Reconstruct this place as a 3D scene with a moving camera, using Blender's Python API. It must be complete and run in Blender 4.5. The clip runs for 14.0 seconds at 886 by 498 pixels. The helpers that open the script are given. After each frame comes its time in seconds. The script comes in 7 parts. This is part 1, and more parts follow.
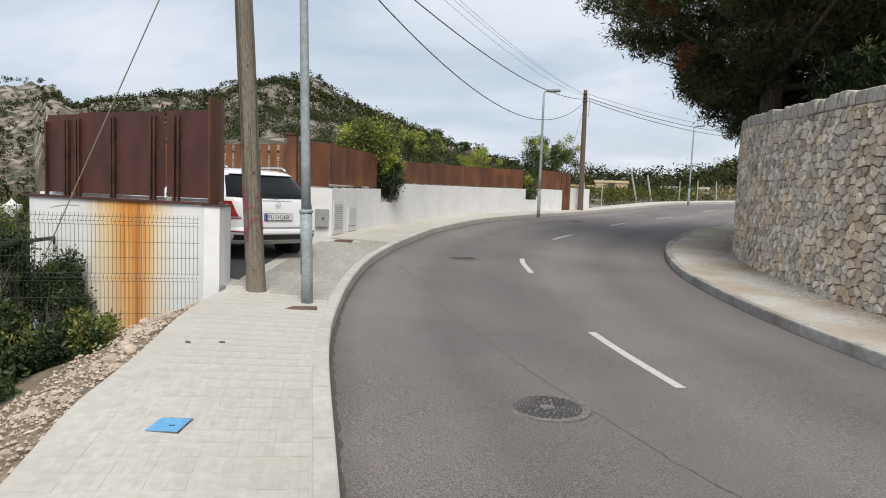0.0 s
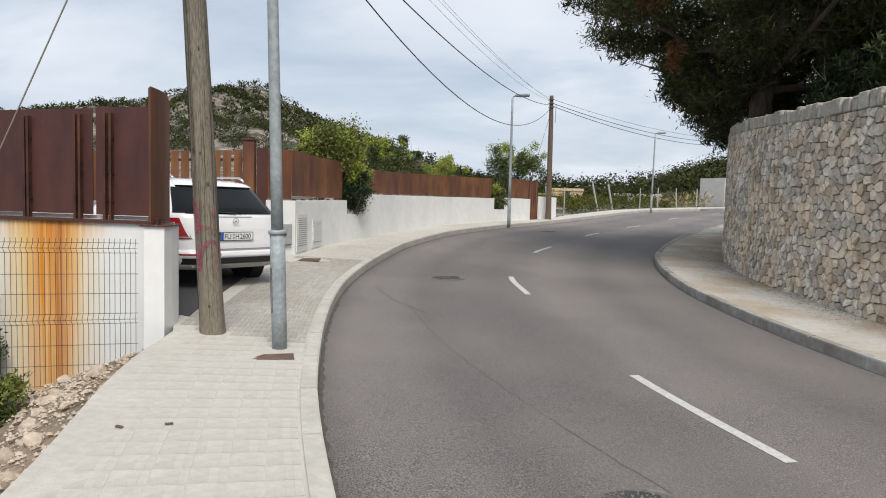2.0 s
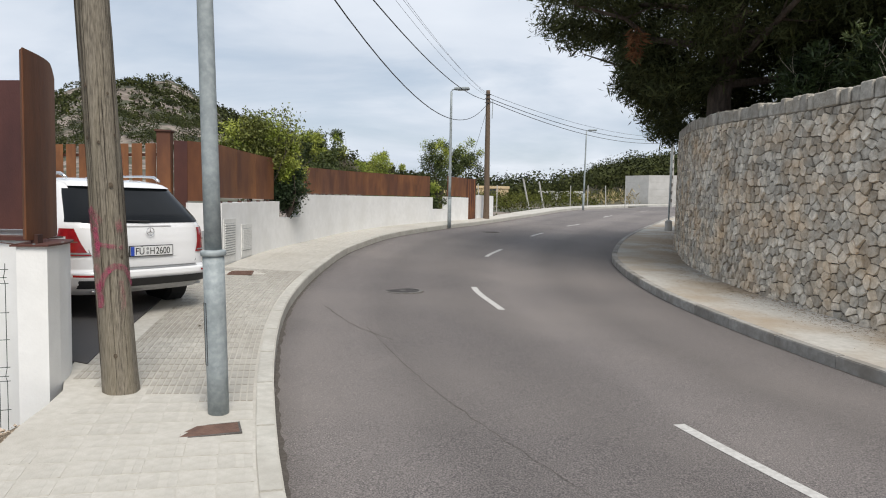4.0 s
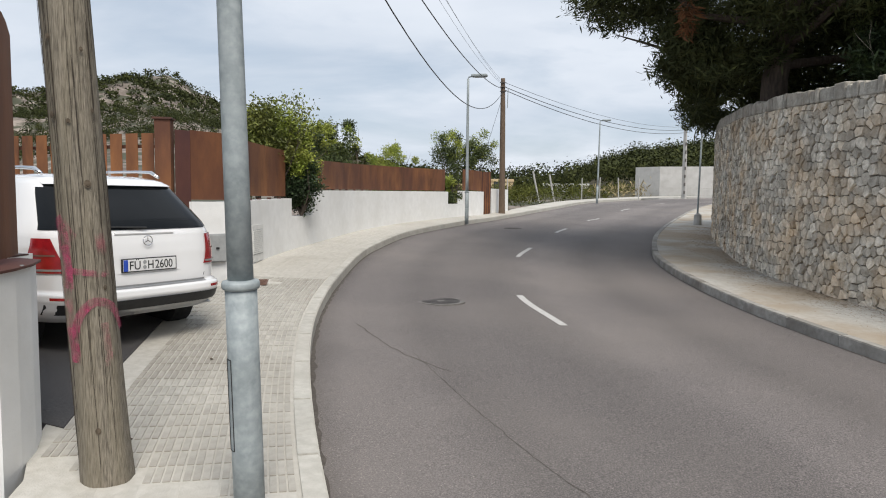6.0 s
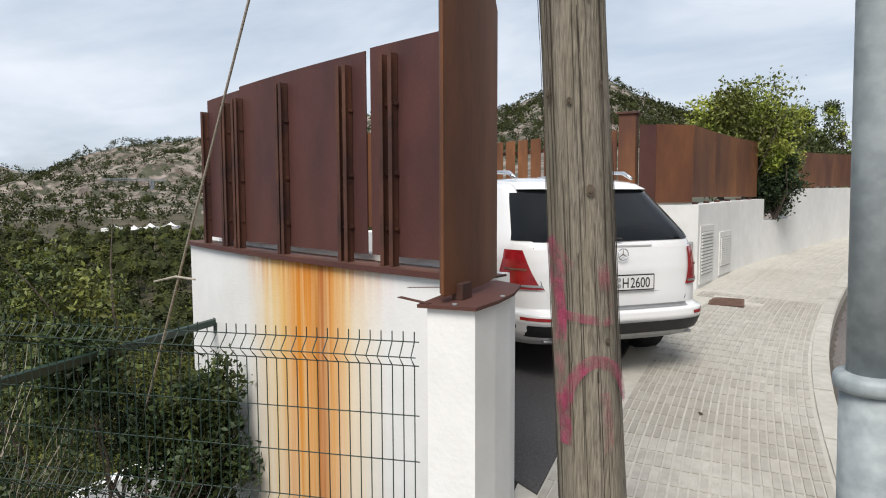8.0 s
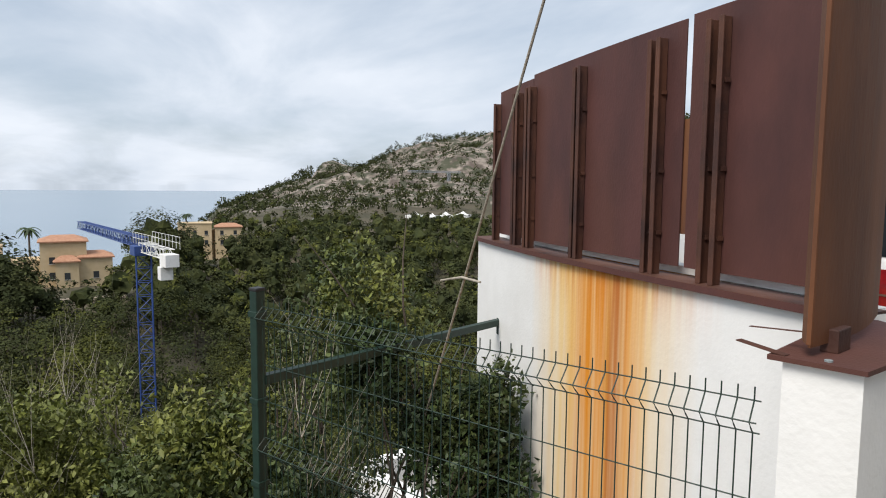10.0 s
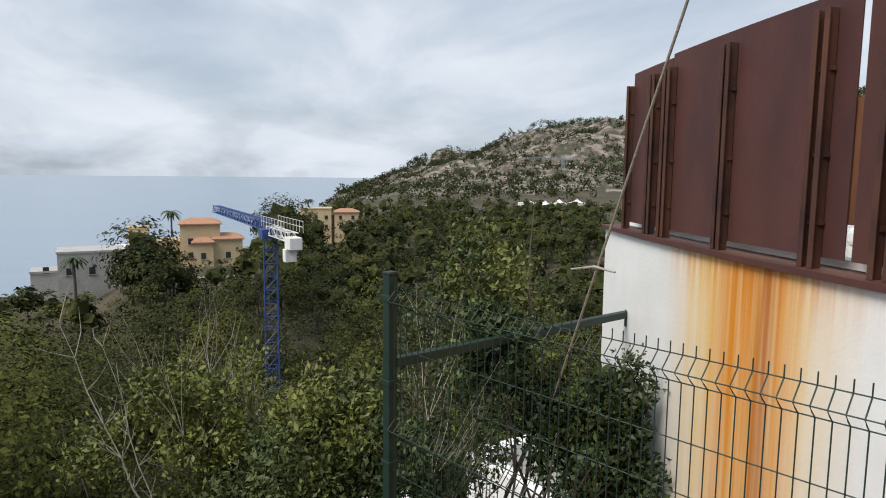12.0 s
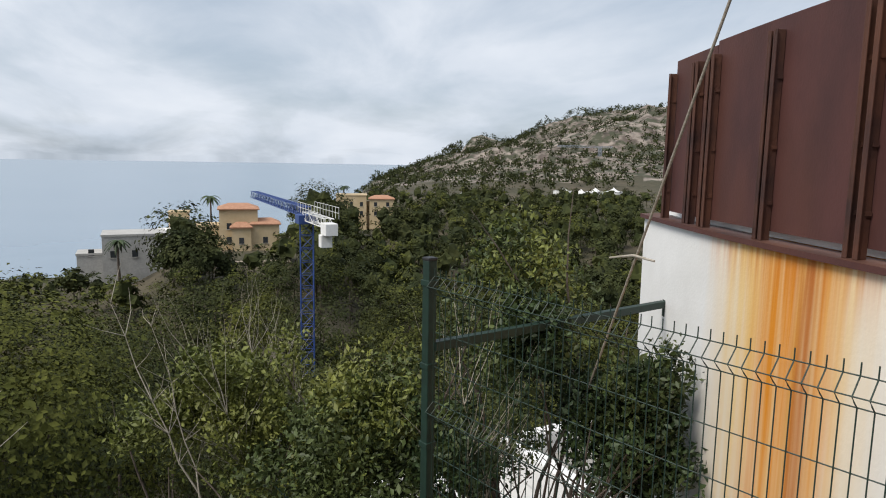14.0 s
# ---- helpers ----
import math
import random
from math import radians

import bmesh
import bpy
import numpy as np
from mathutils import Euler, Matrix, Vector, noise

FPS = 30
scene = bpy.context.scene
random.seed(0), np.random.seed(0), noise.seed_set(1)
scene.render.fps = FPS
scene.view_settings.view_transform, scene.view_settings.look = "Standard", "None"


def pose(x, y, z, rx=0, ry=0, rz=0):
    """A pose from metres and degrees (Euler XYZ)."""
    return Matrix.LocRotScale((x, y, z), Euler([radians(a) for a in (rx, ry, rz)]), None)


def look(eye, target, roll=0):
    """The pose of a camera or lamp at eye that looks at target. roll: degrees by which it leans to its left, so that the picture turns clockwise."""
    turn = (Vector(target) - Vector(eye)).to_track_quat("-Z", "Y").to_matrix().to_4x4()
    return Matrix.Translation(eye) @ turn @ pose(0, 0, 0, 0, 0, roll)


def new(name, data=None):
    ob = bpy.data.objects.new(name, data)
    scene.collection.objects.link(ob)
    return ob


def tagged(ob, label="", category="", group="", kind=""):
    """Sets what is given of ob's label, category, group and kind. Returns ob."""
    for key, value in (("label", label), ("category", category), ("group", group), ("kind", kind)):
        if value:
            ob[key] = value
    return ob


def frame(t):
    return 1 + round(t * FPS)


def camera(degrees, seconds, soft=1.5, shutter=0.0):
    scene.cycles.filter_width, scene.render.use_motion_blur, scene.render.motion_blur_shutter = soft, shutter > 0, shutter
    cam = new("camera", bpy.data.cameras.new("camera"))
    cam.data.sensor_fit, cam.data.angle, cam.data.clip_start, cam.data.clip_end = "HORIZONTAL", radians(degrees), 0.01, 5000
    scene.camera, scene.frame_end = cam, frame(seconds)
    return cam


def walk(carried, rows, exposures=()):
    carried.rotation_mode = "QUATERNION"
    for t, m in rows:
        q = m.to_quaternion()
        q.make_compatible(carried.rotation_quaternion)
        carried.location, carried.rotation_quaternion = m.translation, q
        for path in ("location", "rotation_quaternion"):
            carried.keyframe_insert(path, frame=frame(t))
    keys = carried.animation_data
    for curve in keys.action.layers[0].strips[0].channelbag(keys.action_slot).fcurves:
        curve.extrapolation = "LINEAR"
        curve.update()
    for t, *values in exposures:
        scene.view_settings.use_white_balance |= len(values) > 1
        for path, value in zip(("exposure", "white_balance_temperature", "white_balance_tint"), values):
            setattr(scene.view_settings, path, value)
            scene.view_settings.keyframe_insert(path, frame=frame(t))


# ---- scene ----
cam = camera(68.4, 14.0, soft=1.05)
PATH = [
    (0, (-0.411, 0.594, 1.629), (-0.862, 2.536, 1.465), 2.2),
    (0.5, (-0.668, 0.966, 1.642), (-1.089, 2.916, 1.491), 2.1),
    (1, (-0.828, 1.365, 1.66), (-1.177, 3.329, 1.52), 1.5),
    (1.5, (-1.097, 1.731, 1.649), (-1.431, 3.698, 1.513), 1.5),
    (2, (-1.326, 2.068, 1.668), (-1.636, 4.04, 1.536), 1.6),
    (2.5, (-1.465, 2.497, 1.701), (-1.736, 4.475, 1.581), 1.6),
    (3, (-1.71, 2.852, 1.689), (-1.931, 4.836, 1.569), 1.9),
    (3.2, (-1.82, 2.991, 1.698), (-1.931, 4.984, 1.571), 2.3),
    (5.5, (-2.612, 4.771, 1.761), (-2.678, 6.765, 1.622), 0.6),
    (6, (-2.856, 5.099, 1.776), (-2.929, 7.091, 1.623), 0.7),
    (6.5, (-3.054, 5.45, 1.765), (-3.186, 7.438, 1.587), 1.1),
    (7, (-3.239, 5.788, 1.796), (-3.894, 7.67, 1.631), 0.9),
    (7.5, (-3.536, 6.013, 1.806), (-4.566, 7.719, 1.636), 0.7),
    (8, (-3.746, 6.243, 1.81), (-4.997, 7.794, 1.65), -0.2),
    (8.5, (-3.876, 6.493, 1.846), (-5.311, 7.879, 1.708), -0.0),
    (9, (-4.062, 6.568, 1.844), (-5.654, 7.768, 1.692), 0.3),
    (11.3, (-4.301, 6.461, 1.85), (-6.178, 7.118, 1.637), 0.5),
    (11.5, (-4.321, 6.458, 1.844), (-6.206, 7.089, 1.627), 0.5),
    (12, (-4.326, 6.446, 1.837), (-6.227, 7.024, 1.609), 0.6),
    (12.5, (-4.319, 6.431, 1.834), (-6.225, 6.983, 1.59), 0.6),
    (13, (-4.302, 6.416, 1.843), (-6.212, 6.954, 1.59), 0.6),
    (13.5, (-4.295, 6.41, 1.832), (-6.208, 6.932, 1.568), 0.9),
    (14, (-4.282, 6.4, 1.836), (-6.205, 6.877, 1.569), 1.0),
]
walk(cam, [(t, look(eye, target, roll)) for t, eye, target, roll in PATH],
     exposures=((0, 0.0), (7, 0.0), (8, 0.08), (9, 0.14), (10.2, 0.05), (11.3, -0.04), (14, -0.06)))


# ---- sky, sun ----
SUN_EL, SUN_AZ = 52.0, 158.0   # degrees above the horizon; clockwise from +y
world = bpy.data.worlds.new("sky")
scene.world = world
world.use_nodes = True
wn, wl = world.node_tree.nodes, world.node_tree.links
wn.clear()
w_out = wn.new("ShaderNodeOutputWorld")
w_bg = wn.new("ShaderNodeBackground")
w_bg.inputs["Strength"].default_value = 0.1
w_sky = wn.new("ShaderNodeTexSky")
w_sky.sky_type = "NISHITA"
w_sky.sun_disc = False
w_sky.sun_elevation, w_sky.sun_rotation = radians(SUN_EL), radians(SUN_AZ)
w_sky.dust_density = 2.0
w_co = wn.new("ShaderNodeTexCoord")
w_sep = wn.new("ShaderNodeSeparateXYZ")
wl.new(w_co.outputs["Generated"], w_sep.inputs[0])


def w_math(op, a, b=None, clamp=False):
    n = wn.new("ShaderNodeMath")
    n.operation, n.use_clamp = op, clamp
    for i, v in enumerate((a, b)):
        if v is None:
            continue
        if isinstance(v, (int, float)):
            n.inputs[i].default_value = v
        else:
            wl.new(v, n.inputs[i])
    return n.outputs[0]


# cloud deck: the direction laid on a flat layer overhead
up = w_math("ADD", w_math("MAXIMUM", w_sep.outputs["Z"], 0.0), 0.20)
w_comb = wn.new("ShaderNodeCombineXYZ")
wl.new(w_math("DIVIDE", w_sep.outputs["X"], up), w_comb.inputs[0])
wl.new(w_math("DIVIDE", w_sep.outputs["Y"], up), w_comb.inputs[1])
w_n1 = wn.new("ShaderNodeTexNoise")
w_n1.inputs["Scale"].default_value = 0.75
w_n1.inputs["Detail"].default_value = 7
w_n1.inputs["Roughness"].default_value = 0.55
w_n1.inputs["Distortion"].default_value = 0.4
w_map = wn.new("ShaderNodeMapping")
w_map.inputs["Location"].default_value = (3.1, 1.7, 0.0)
w_map.inputs["Rotation"].default_value = (0, 0, radians(25))
w_map.inputs["Scale"].default_value = (1.0, 1.5, 1.0)
wl.new(w_comb.outputs[0], w_map.inputs[0])
wl.new(w_map.outputs[0], w_n1.inputs["Vector"])
w_mask = wn.new("ShaderNodeValToRGB")
w_mask.color_ramp.elements[0].position, w_mask.color_ramp.elements[1].position = 0.34, 0.55
wl.new(w_n1.outputs["Fac"], w_mask.inputs[0])
w_n2 = wn.new("ShaderNodeTexNoise")
w_n2.inputs["Scale"].default_value = 0.8
w_n2.inputs["Detail"].default_value = 5
w_n2.inputs["Roughness"].default_value = 0.5
wl.new(w_map.outputs[0], w_n2.inputs["Vector"])
w_tone = wn.new("ShaderNodeValToRGB")
w_tone.color_ramp.elements[0].position, w_tone.color_ramp.elements[1].position = 0.30, 0.66
w_tone.color_ramp.elements[0].color = (6.0, 6.8, 7.9, 1)
w_tone.color_ramp.elements[1].color = (8.5, 9.0, 9.8, 1)
wl.new(w_n2.outputs["Fac"], w_tone.inputs[0])
w_mix = wn.new("ShaderNodeMix")
w_mix.data_type = "RGBA"
wl.new(w_math("ADD", w_math("MULTIPLY", w_mask.outputs["Color"], 0.55), 0.40), w_mix.inputs["Factor"])
w_blue = wn.new("ShaderNodeMix")
w_blue.data_type = "RGBA"
w_blue.inputs["Factor"].default_value = 0.35
wl.new(w_sky.outputs[0], w_blue.inputs["A"])
w_blue.inputs["B"].default_value = (5.2, 6.6, 8.2, 1)
wl.new(w_blue.outputs["Result"], w_mix.inputs["A"])
wl.new(w_tone.outputs[0], w_mix.inputs["B"])
wl.new(w_mix.outputs["Result"], w_bg.inputs["Color"])
wl.new(w_bg.outputs[0], w_out.inputs["Surface"])

sun = new("sun", bpy.data.lights.new("sun", "SUN"))
sun.data.energy, sun.data.angle, sun.data.color = 3.5, radians(28), (1.0, 0.94, 0.86)
sun_dir = Vector((math.sin(radians(SUN_AZ)) * math.cos(radians(SUN_EL)), math.cos(radians(SUN_AZ)) * math.cos(radians(SUN_EL)), math.sin(radians(SUN_EL))))
sun.matrix_world = look(sun_dir * 50, (0, 0, 0))
scene.view_settings.exposure = 0.0

# ---- materials ----
def surface(name, base, base2=None, rough=0.8, metal=0.0, scale=8.0, detail=6.0, bump=0.2, bump_scale=60.0, lo=0.35, hi=0.65,
            spec=0.5, stretch=(1, 1, 1), vary=0.0, tint=None, tint_scale=0.6, tint_amount=0.5, coords="Object", tint_lo=0.42, tint_hi=0.68):
    """A material of two mottled colours, a larger second stain and fine relief."""
    m = bpy.data.materials.new(name)
    m.use_nodes = True
    n, l = m.node_tree.nodes, m.node_tree.links
    p = n["Principled BSDF"]
    p.inputs["Roughness"].default_value, p.inputs["Metallic"].default_value = rough, metal
    p.inputs["Specular IOR Level"].default_value = spec
    co = n.new("ShaderNodeTexCoord")
    mp = n.new("ShaderNodeMapping")
    mp.inputs["Scale"].default_value = stretch
    l.new(co.outputs[coords], mp.inputs[0])
    vec = mp.outputs[0]
    no = n.new("ShaderNodeTexNoise")
    no.inputs["Scale"].default_value, no.inputs["Detail"].default_value = scale, detail
    no.inputs["Roughness"].default_value = 0.6
    l.new(vec, no.inputs["Vector"])
    ra = n.new("ShaderNodeValToRGB")
    ra.color_ramp.elements[0].position, ra.color_ramp.elements[1].position = lo, hi
    ra.color_ramp.elements[0].color = (*base, 1)
    ra.color_ramp.elements[1].color = (*(base2 or [min(1, c * 1.25) for c in base]), 1)
    l.new(no.outputs["Fac"], ra.inputs[0])
    col = ra.outputs[0]
    if tint:
        n2 = n.new("ShaderNodeTexNoise")
        n2.inputs["Scale"].default_value, n2.inputs["Detail"].default_value = tint_scale, 5
        l.new(vec, n2.inputs["Vector"])
        r2 = n.new("ShaderNodeValToRGB")
        r2.color_ramp.elements[0].position, r2.color_ramp.elements[1].position = tint_lo, tint_hi
        r2.color_ramp.elements[0].color, r2.color_ramp.elements[1].color = (0, 0, 0, 1), (tint_amount,) * 3 + (1,)
        l.new(n2.outputs["Fac"], r2.inputs[0])
        mx = n.new("ShaderNodeMix")
        mx.data_type = "RGBA"
        l.new(r2.outputs[0], mx.inputs["Factor"])
        l.new(col, mx.inputs["A"])
        mx.inputs["B"].default_value = (*tint, 1)
        col = mx.outputs["Result"]
    if vary:
        oi = n.new("ShaderNodeObjectInfo")
        ge = n.new("ShaderNodeNewGeometry")
        ad = n.new("ShaderNodeMath")
        ad.operation = "ADD"
        l.new(oi.outputs["Random"], ad.inputs[0])
        l.new(ge.outputs["Random Per Island"], ad.inputs[1])
        fr = n.new("ShaderNodeMath")
        fr.operation = "FRACT"
        l.new(ad.outputs[0], fr.inputs[0])
        mr = n.new("ShaderNodeMapRange")
        mr.inputs["To Min"].default_value, mr.inputs["To Max"].default_value = 1 - vary, 1 + vary
        l.new(fr.outputs[0], mr.inputs["Value"])
        hs = n.new("ShaderNodeHueSaturation")
        l.new(mr.outputs[0], hs.inputs["Value"])
        l.new(col, hs.inputs["Color"])
        col = hs.outputs[0]
    l.new(col, p.inputs["Base Color"])
    if bump:
        nb = n.new("ShaderNodeTexNoise")
        nb.inputs["Scale"].default_value, nb.inputs["Detail"].default_value = bump_scale, 4
        l.new(vec, nb.inputs["Vector"])
        bp = n.new("ShaderNodeBump")
        bp.inputs["Strength"].default_value, bp.inputs["Distance"].default_value = bump, 0.02
        l.new(nb.outputs["Fac"], bp.inputs["Height"])
        l.new(bp.outputs[0], p.inputs["Normal"])
    return m


M_ASPHALT = surface("asphalt", (0.066, 0.061, 0.062), (0.205, 0.191, 0.188), rough=0.85, scale=90, detail=10, bump=0.6, bump_scale=150, tint=(0.185, 0.171, 0.163), tint_scale=0.28, tint_amount=0.75, lo=0.41, hi=0.60)


def add_wear(m):
    """Wheel tracks, a rough edge strip and pale chips in the asphalt."""
    n, l = m.node_tree.nodes, m.node_tree.links
    p = n["Principled BSDF"]
    col = p.inputs["Base Color"].links[0].from_socket
    uvn = n.new("ShaderNodeUVMap")
    uvn.uv_map = "UVMap"
    sep = n.new("ShaderNodeSeparateXYZ")
    l.new(uvn.outputs[0], sep.inputs[0])
    co = n.new("ShaderNodeTexCoord")
    wob = n.new("ShaderNodeTexNoise")
    wob.inputs["Scale"].default_value, wob.inputs["Detail"].default_value = 0.8, 6
    l.new(co.outputs["Object"], wob.inputs["Vector"])
    ma = n.new("ShaderNodeMath")
    ma.operation = "MULTIPLY_ADD"
    ma.inputs[1].default_value, ma.inputs[2].default_value = 0.10, -0.05
    l.new(wob.outputs["Fac"], ma.inputs[0])
    ad = n.new("ShaderNodeMath")
    l.new(sep.outputs[0], ad.inputs[0])
    l.new(ma.outputs[0], ad.inputs[1])
    ra = n.new("ShaderNodeValToRGB")
    stops = ((0.0, 0.88), (0.05, 1.20), (0.14, 1.14), (0.21, 0.90), (0.30, 1.0), (0.42, 0.92), (0.50, 1.02), (0.56, 1.22), (0.66, 1.15), (0.75, 0.92), (0.87, 1.08), (1.0, 0.95))
    el = ra.color_ramp.elements
    while len(el) < len(stops):
        el.new(0.5)
    for e, (q, v) in zip(el, stops):
        e.position, e.color = q, (v * 0.668, v * 0.645, v * 0.625, 1)
    l.new(ad.outputs[0], ra.inputs[0])
    mx = n.new("ShaderNodeMix")
    mx.data_type, mx.blend_type = "RGBA", "MULTIPLY"
    mx.inputs["Factor"].default_value = 1.0
    l.new(col, mx.inputs["A"])
    l.new(ra.outputs[0], mx.inputs["B"])
    chips = n.new("ShaderNodeTexVoronoi")
    chips.inputs["Scale"].default_value = 40
    l.new(co.outputs["Object"], chips.inputs["Vector"])
    r2 = n.new("ShaderNodeValToRGB")
    r2.color_ramp.elements[0].position, r2.color_ramp.elements[1].position = 0.10, 0.26
    r2.color_ramp.elements[0].color, r2.color_ramp.elements[1].color = (2.5, 2.42, 2.35, 1), (1.5, 1.5, 1.5, 1)
    l.new(chips.outputs["Distance"], r2.inputs[0])
    m2 = n.new("ShaderNodeMix")
    m2.data_type, m2.blend_type = "RGBA", "MULTIPLY"
    m2.inputs["Factor"].default_value = 1.0
    l.new(mx.outputs["Result"], m2.inputs["A"])
    l.new(r2.outputs[0], m2.inputs["B"])
    l.new(m2.outputs["Result"], p.inputs["Base Color"])


# dark asphalt, deepened further to stand for shade under the parked car
M_DRIVE = surface("driveway_asphalt", (0.034, 0.032, 0.033), (0.088, 0.083, 0.083), rough=0.85, scale=90, detail=8, bump=0.5, bump_scale=150)
add_wear(M_ASPHALT)
M_ROADPAINT = surface("road_paint", (0.40, 0.39, 0.37), (0.55, 0.54, 0.52), rough=0.7, scale=25, bump=0.2)
M_PAVE = surface("pavement_tile", (0.42, 0.40, 0.355), (0.50, 0.48, 0.435), rough=0.85, scale=14, bump=0.25, bump_scale=90, tint=(0.36, 0.335, 0.29), tint_scale=0.7, tint_amount=0.6, vary=0.04)
M_PAVE_R = surface("dusty_pavement", (0.38, 0.365, 0.33), (0.47, 0.455, 0.42), rough=0.9, scale=10, bump=0.3, bump_scale=60, tint=(0.31, 0.245, 0.17), tint_scale=0.55, tint_amount=0.85, tint_lo=0.36, tint_hi=0.58)
M_KERB_DK = surface("dirty_kerb_concrete", (0.27, 0.26, 0.24), (0.37, 0.36, 0.335), rough=0.95, scale=12, bump=0.35, vary=0.16, tint=(0.17, 0.15, 0.125), tint_scale=2.2, tint_amount=0.7)
M_KERB = surface("kerb_concrete", (0.40, 0.385, 0.345), (0.49, 0.475, 0.43), rough=0.9, scale=12, bump=0.3, vary=0.05, tint=(0.33, 0.31, 0.27), tint_scale=2.0)
M_PLASTER = surface("white_plaster", (0.74, 0.74, 0.73), (0.80, 0.80, 0.79), rough=0.85, scale=5, bump=0.12, bump_scale=45, tint=(0.66, 0.655, 0.63), tint_scale=1.2, tint_amount=0.5)
M_CORTEN = surface("corten_steel", (0.056, 0.0195, 0.018), (0.086, 0.030, 0.026), rough=0.75, scale=3.5, bump=0.12, bump_scale=80, tint=(0.10, 0.034, 0.018), tint_scale=1.4, tint_amount=0.6, stretch=(1, 1, 0.45))
M_CORTEN_BLADE = surface("corten_blade", (0.082, 0.029, 0.012), (0.145, 0.053, 0.018), rough=0.72, scale=3, bump=0.12, tint=(0.19, 0.068, 0.022), tint_scale=1.5, tint_amount=0.6, stretch=(1, 1, 0.4))
M_CORTEN_DK = surface("corten_dark", (0.034, 0.013, 0.010), (0.072, 0.026, 0.016), rough=0.7, scale=6, bump=0.15, tint=(0.15, 0.055, 0.025), tint_scale=2, tint_amount=0.5)
M_CORTEN_OR = surface("corten_orange", (0.095, 0.034, 0.013), (0.25, 0.10, 0.033), rough=0.75, scale=2.2, bump=0.12, tint=(0.085, 0.03, 0.018), tint_scale=0.9, tint_amount=0.8, stretch=(1, 1, 0.4))
M_GALV = surface("galvanised_steel", (0.22, 0.255, 0.265), (0.30, 0.335, 0.345), rough=0.62, metal=0.08, scale=9, bump=0.03, tint=(0.42, 0.455, 0.465), tint_scale=24, tint_amount=0.45)
M_POLEWOOD = surface("weathered_wood", (0.085, 0.073, 0.056), (0.27, 0.238, 0.188), rough=0.92, scale=22, detail=10, stretch=(7.0, 7.0, 0.5), bump=0.5, bump_scale=26, tint=(0.215, 0.185, 0.125), tint_scale=0.9, tint_amount=0.55, lo=0.34, hi=0.66)
M_POLEBROWN = surface("brown_pole_wood", (0.075, 0.052, 0.036), (0.17, 0.122, 0.085), rough=0.92, scale=16, detail=8, stretch=(7.0, 7.0, 0.4), bump=0.3, bump_scale=20)
M_STONE = surface("rubble_stone", (0.40, 0.365, 0.305), (0.72, 0.67, 0.585), rough=0.95, scale=9, detail=9, bump=0.9, bump_scale=28, vary=0.34, tint=(0.56, 0.40, 0.24), tint_scale=1.5, tint_amount=0.65)
# brown mortar; its dark tone carries the shadow between the stones
M_MORTAR_SHADED = surface("mortar", (0.12, 0.105, 0.085), (0.22, 0.195, 0.16), rough=1.0, scale=20, bump=0.6, bump_scale=50)
M_SOIL = surface("dry_soil", (0.15, 0.11, 0.078), (0.28, 0.215, 0.155), rough=1.0, scale=5, bump=0.9, bump_scale=18, tint=(0.09, 0.085, 0.05), tint_scale=0.8, tint_amount=0.7)
M_SCRUB = surface("scrub_floor", (0.035, 0.034, 0.018), (0.075, 0.066, 0.036), rough=1.0, scale=0.5, detail=8, bump=0.0, tint=(0.13, 0.10, 0.07), tint_scale=0.06, tint_amount=0.5)
M_HILL = surface("rocky_hillside", (0.098, 0.076, 0.062), (0.30, 0.255, 0.217), rough=1.0, scale=0.09, detail=14, bump=0.0, tint=(0.050, 0.055, 0.030), tint_scale=0.11, tint_amount=0.95, lo=0.40, hi=0.60, tint_lo=0.46, tint_hi=0.56)
M_SEA = surface("sea_water", (0.15, 0.22, 0.29), (0.18, 0.25, 0.32), rough=0.22, scale=0.01, bump=0.15, bump_scale=0.05, spec=0.5)

# ---- small building tools ----
def part(name, bm, material, parent=None, label="", smooth=False):
    me = bpy.data.meshes.new(name)
    bm.normal_update()
    bm.to_mesh(me)
    bm.free()
    for m in (material if isinstance(material, (list, tuple)) else [material]):
        me.materials.append(m)
    if smooth:
        me.shade_smooth()
    ob = new(name, me)
    if parent is not None:
        ob.parent = parent
    if label:
        ob["label"] = label
    return ob


def raw_mesh(name, verts, faces, material, parent=None, smooth=False):
    me = bpy.data.meshes.new(name)
    me.from_pydata([tuple(v) for v in verts], [], [tuple(f) for f in faces])
    me.materials.append(material)
    if smooth:
        me.shade_smooth()
    me.update()
    ob = new(name, me)
    if parent is not None:
        ob.parent = parent
    return ob


def thing(name, label, category, at=(0, 0, 0), rz=0.0, group="", kind=""):
    ob = new(name)
    ob.matrix_world = pose(*at, 0, 0, rz)
    return tagged(ob, label, category, group, kind)


def box(bm, c, s, rz=0.0, bevel=0.0, rx=0.0, ry=0.0):
    """A box with its centre at c and its full size s."""
    r = bmesh.ops.create_cube(bm, size=1.0, matrix=pose(*c, rx, ry, rz) @ Matrix.Diagonal((*s, 1)))
    if bevel:
        es = list({e for v in r["verts"] for e in v.link_edges})
        bmesh.ops.bevel(bm, geom=es, offset=bevel, segments=2, profile=0.5, affect="EDGES")
    return r["verts"]


def boxed(c, s, rz=0.0, bevel=0.0, rx=0.0, ry=0.0):
    bm = bmesh.new()
    box(bm, c, s, rz, bevel, rx, ry)
    return bm


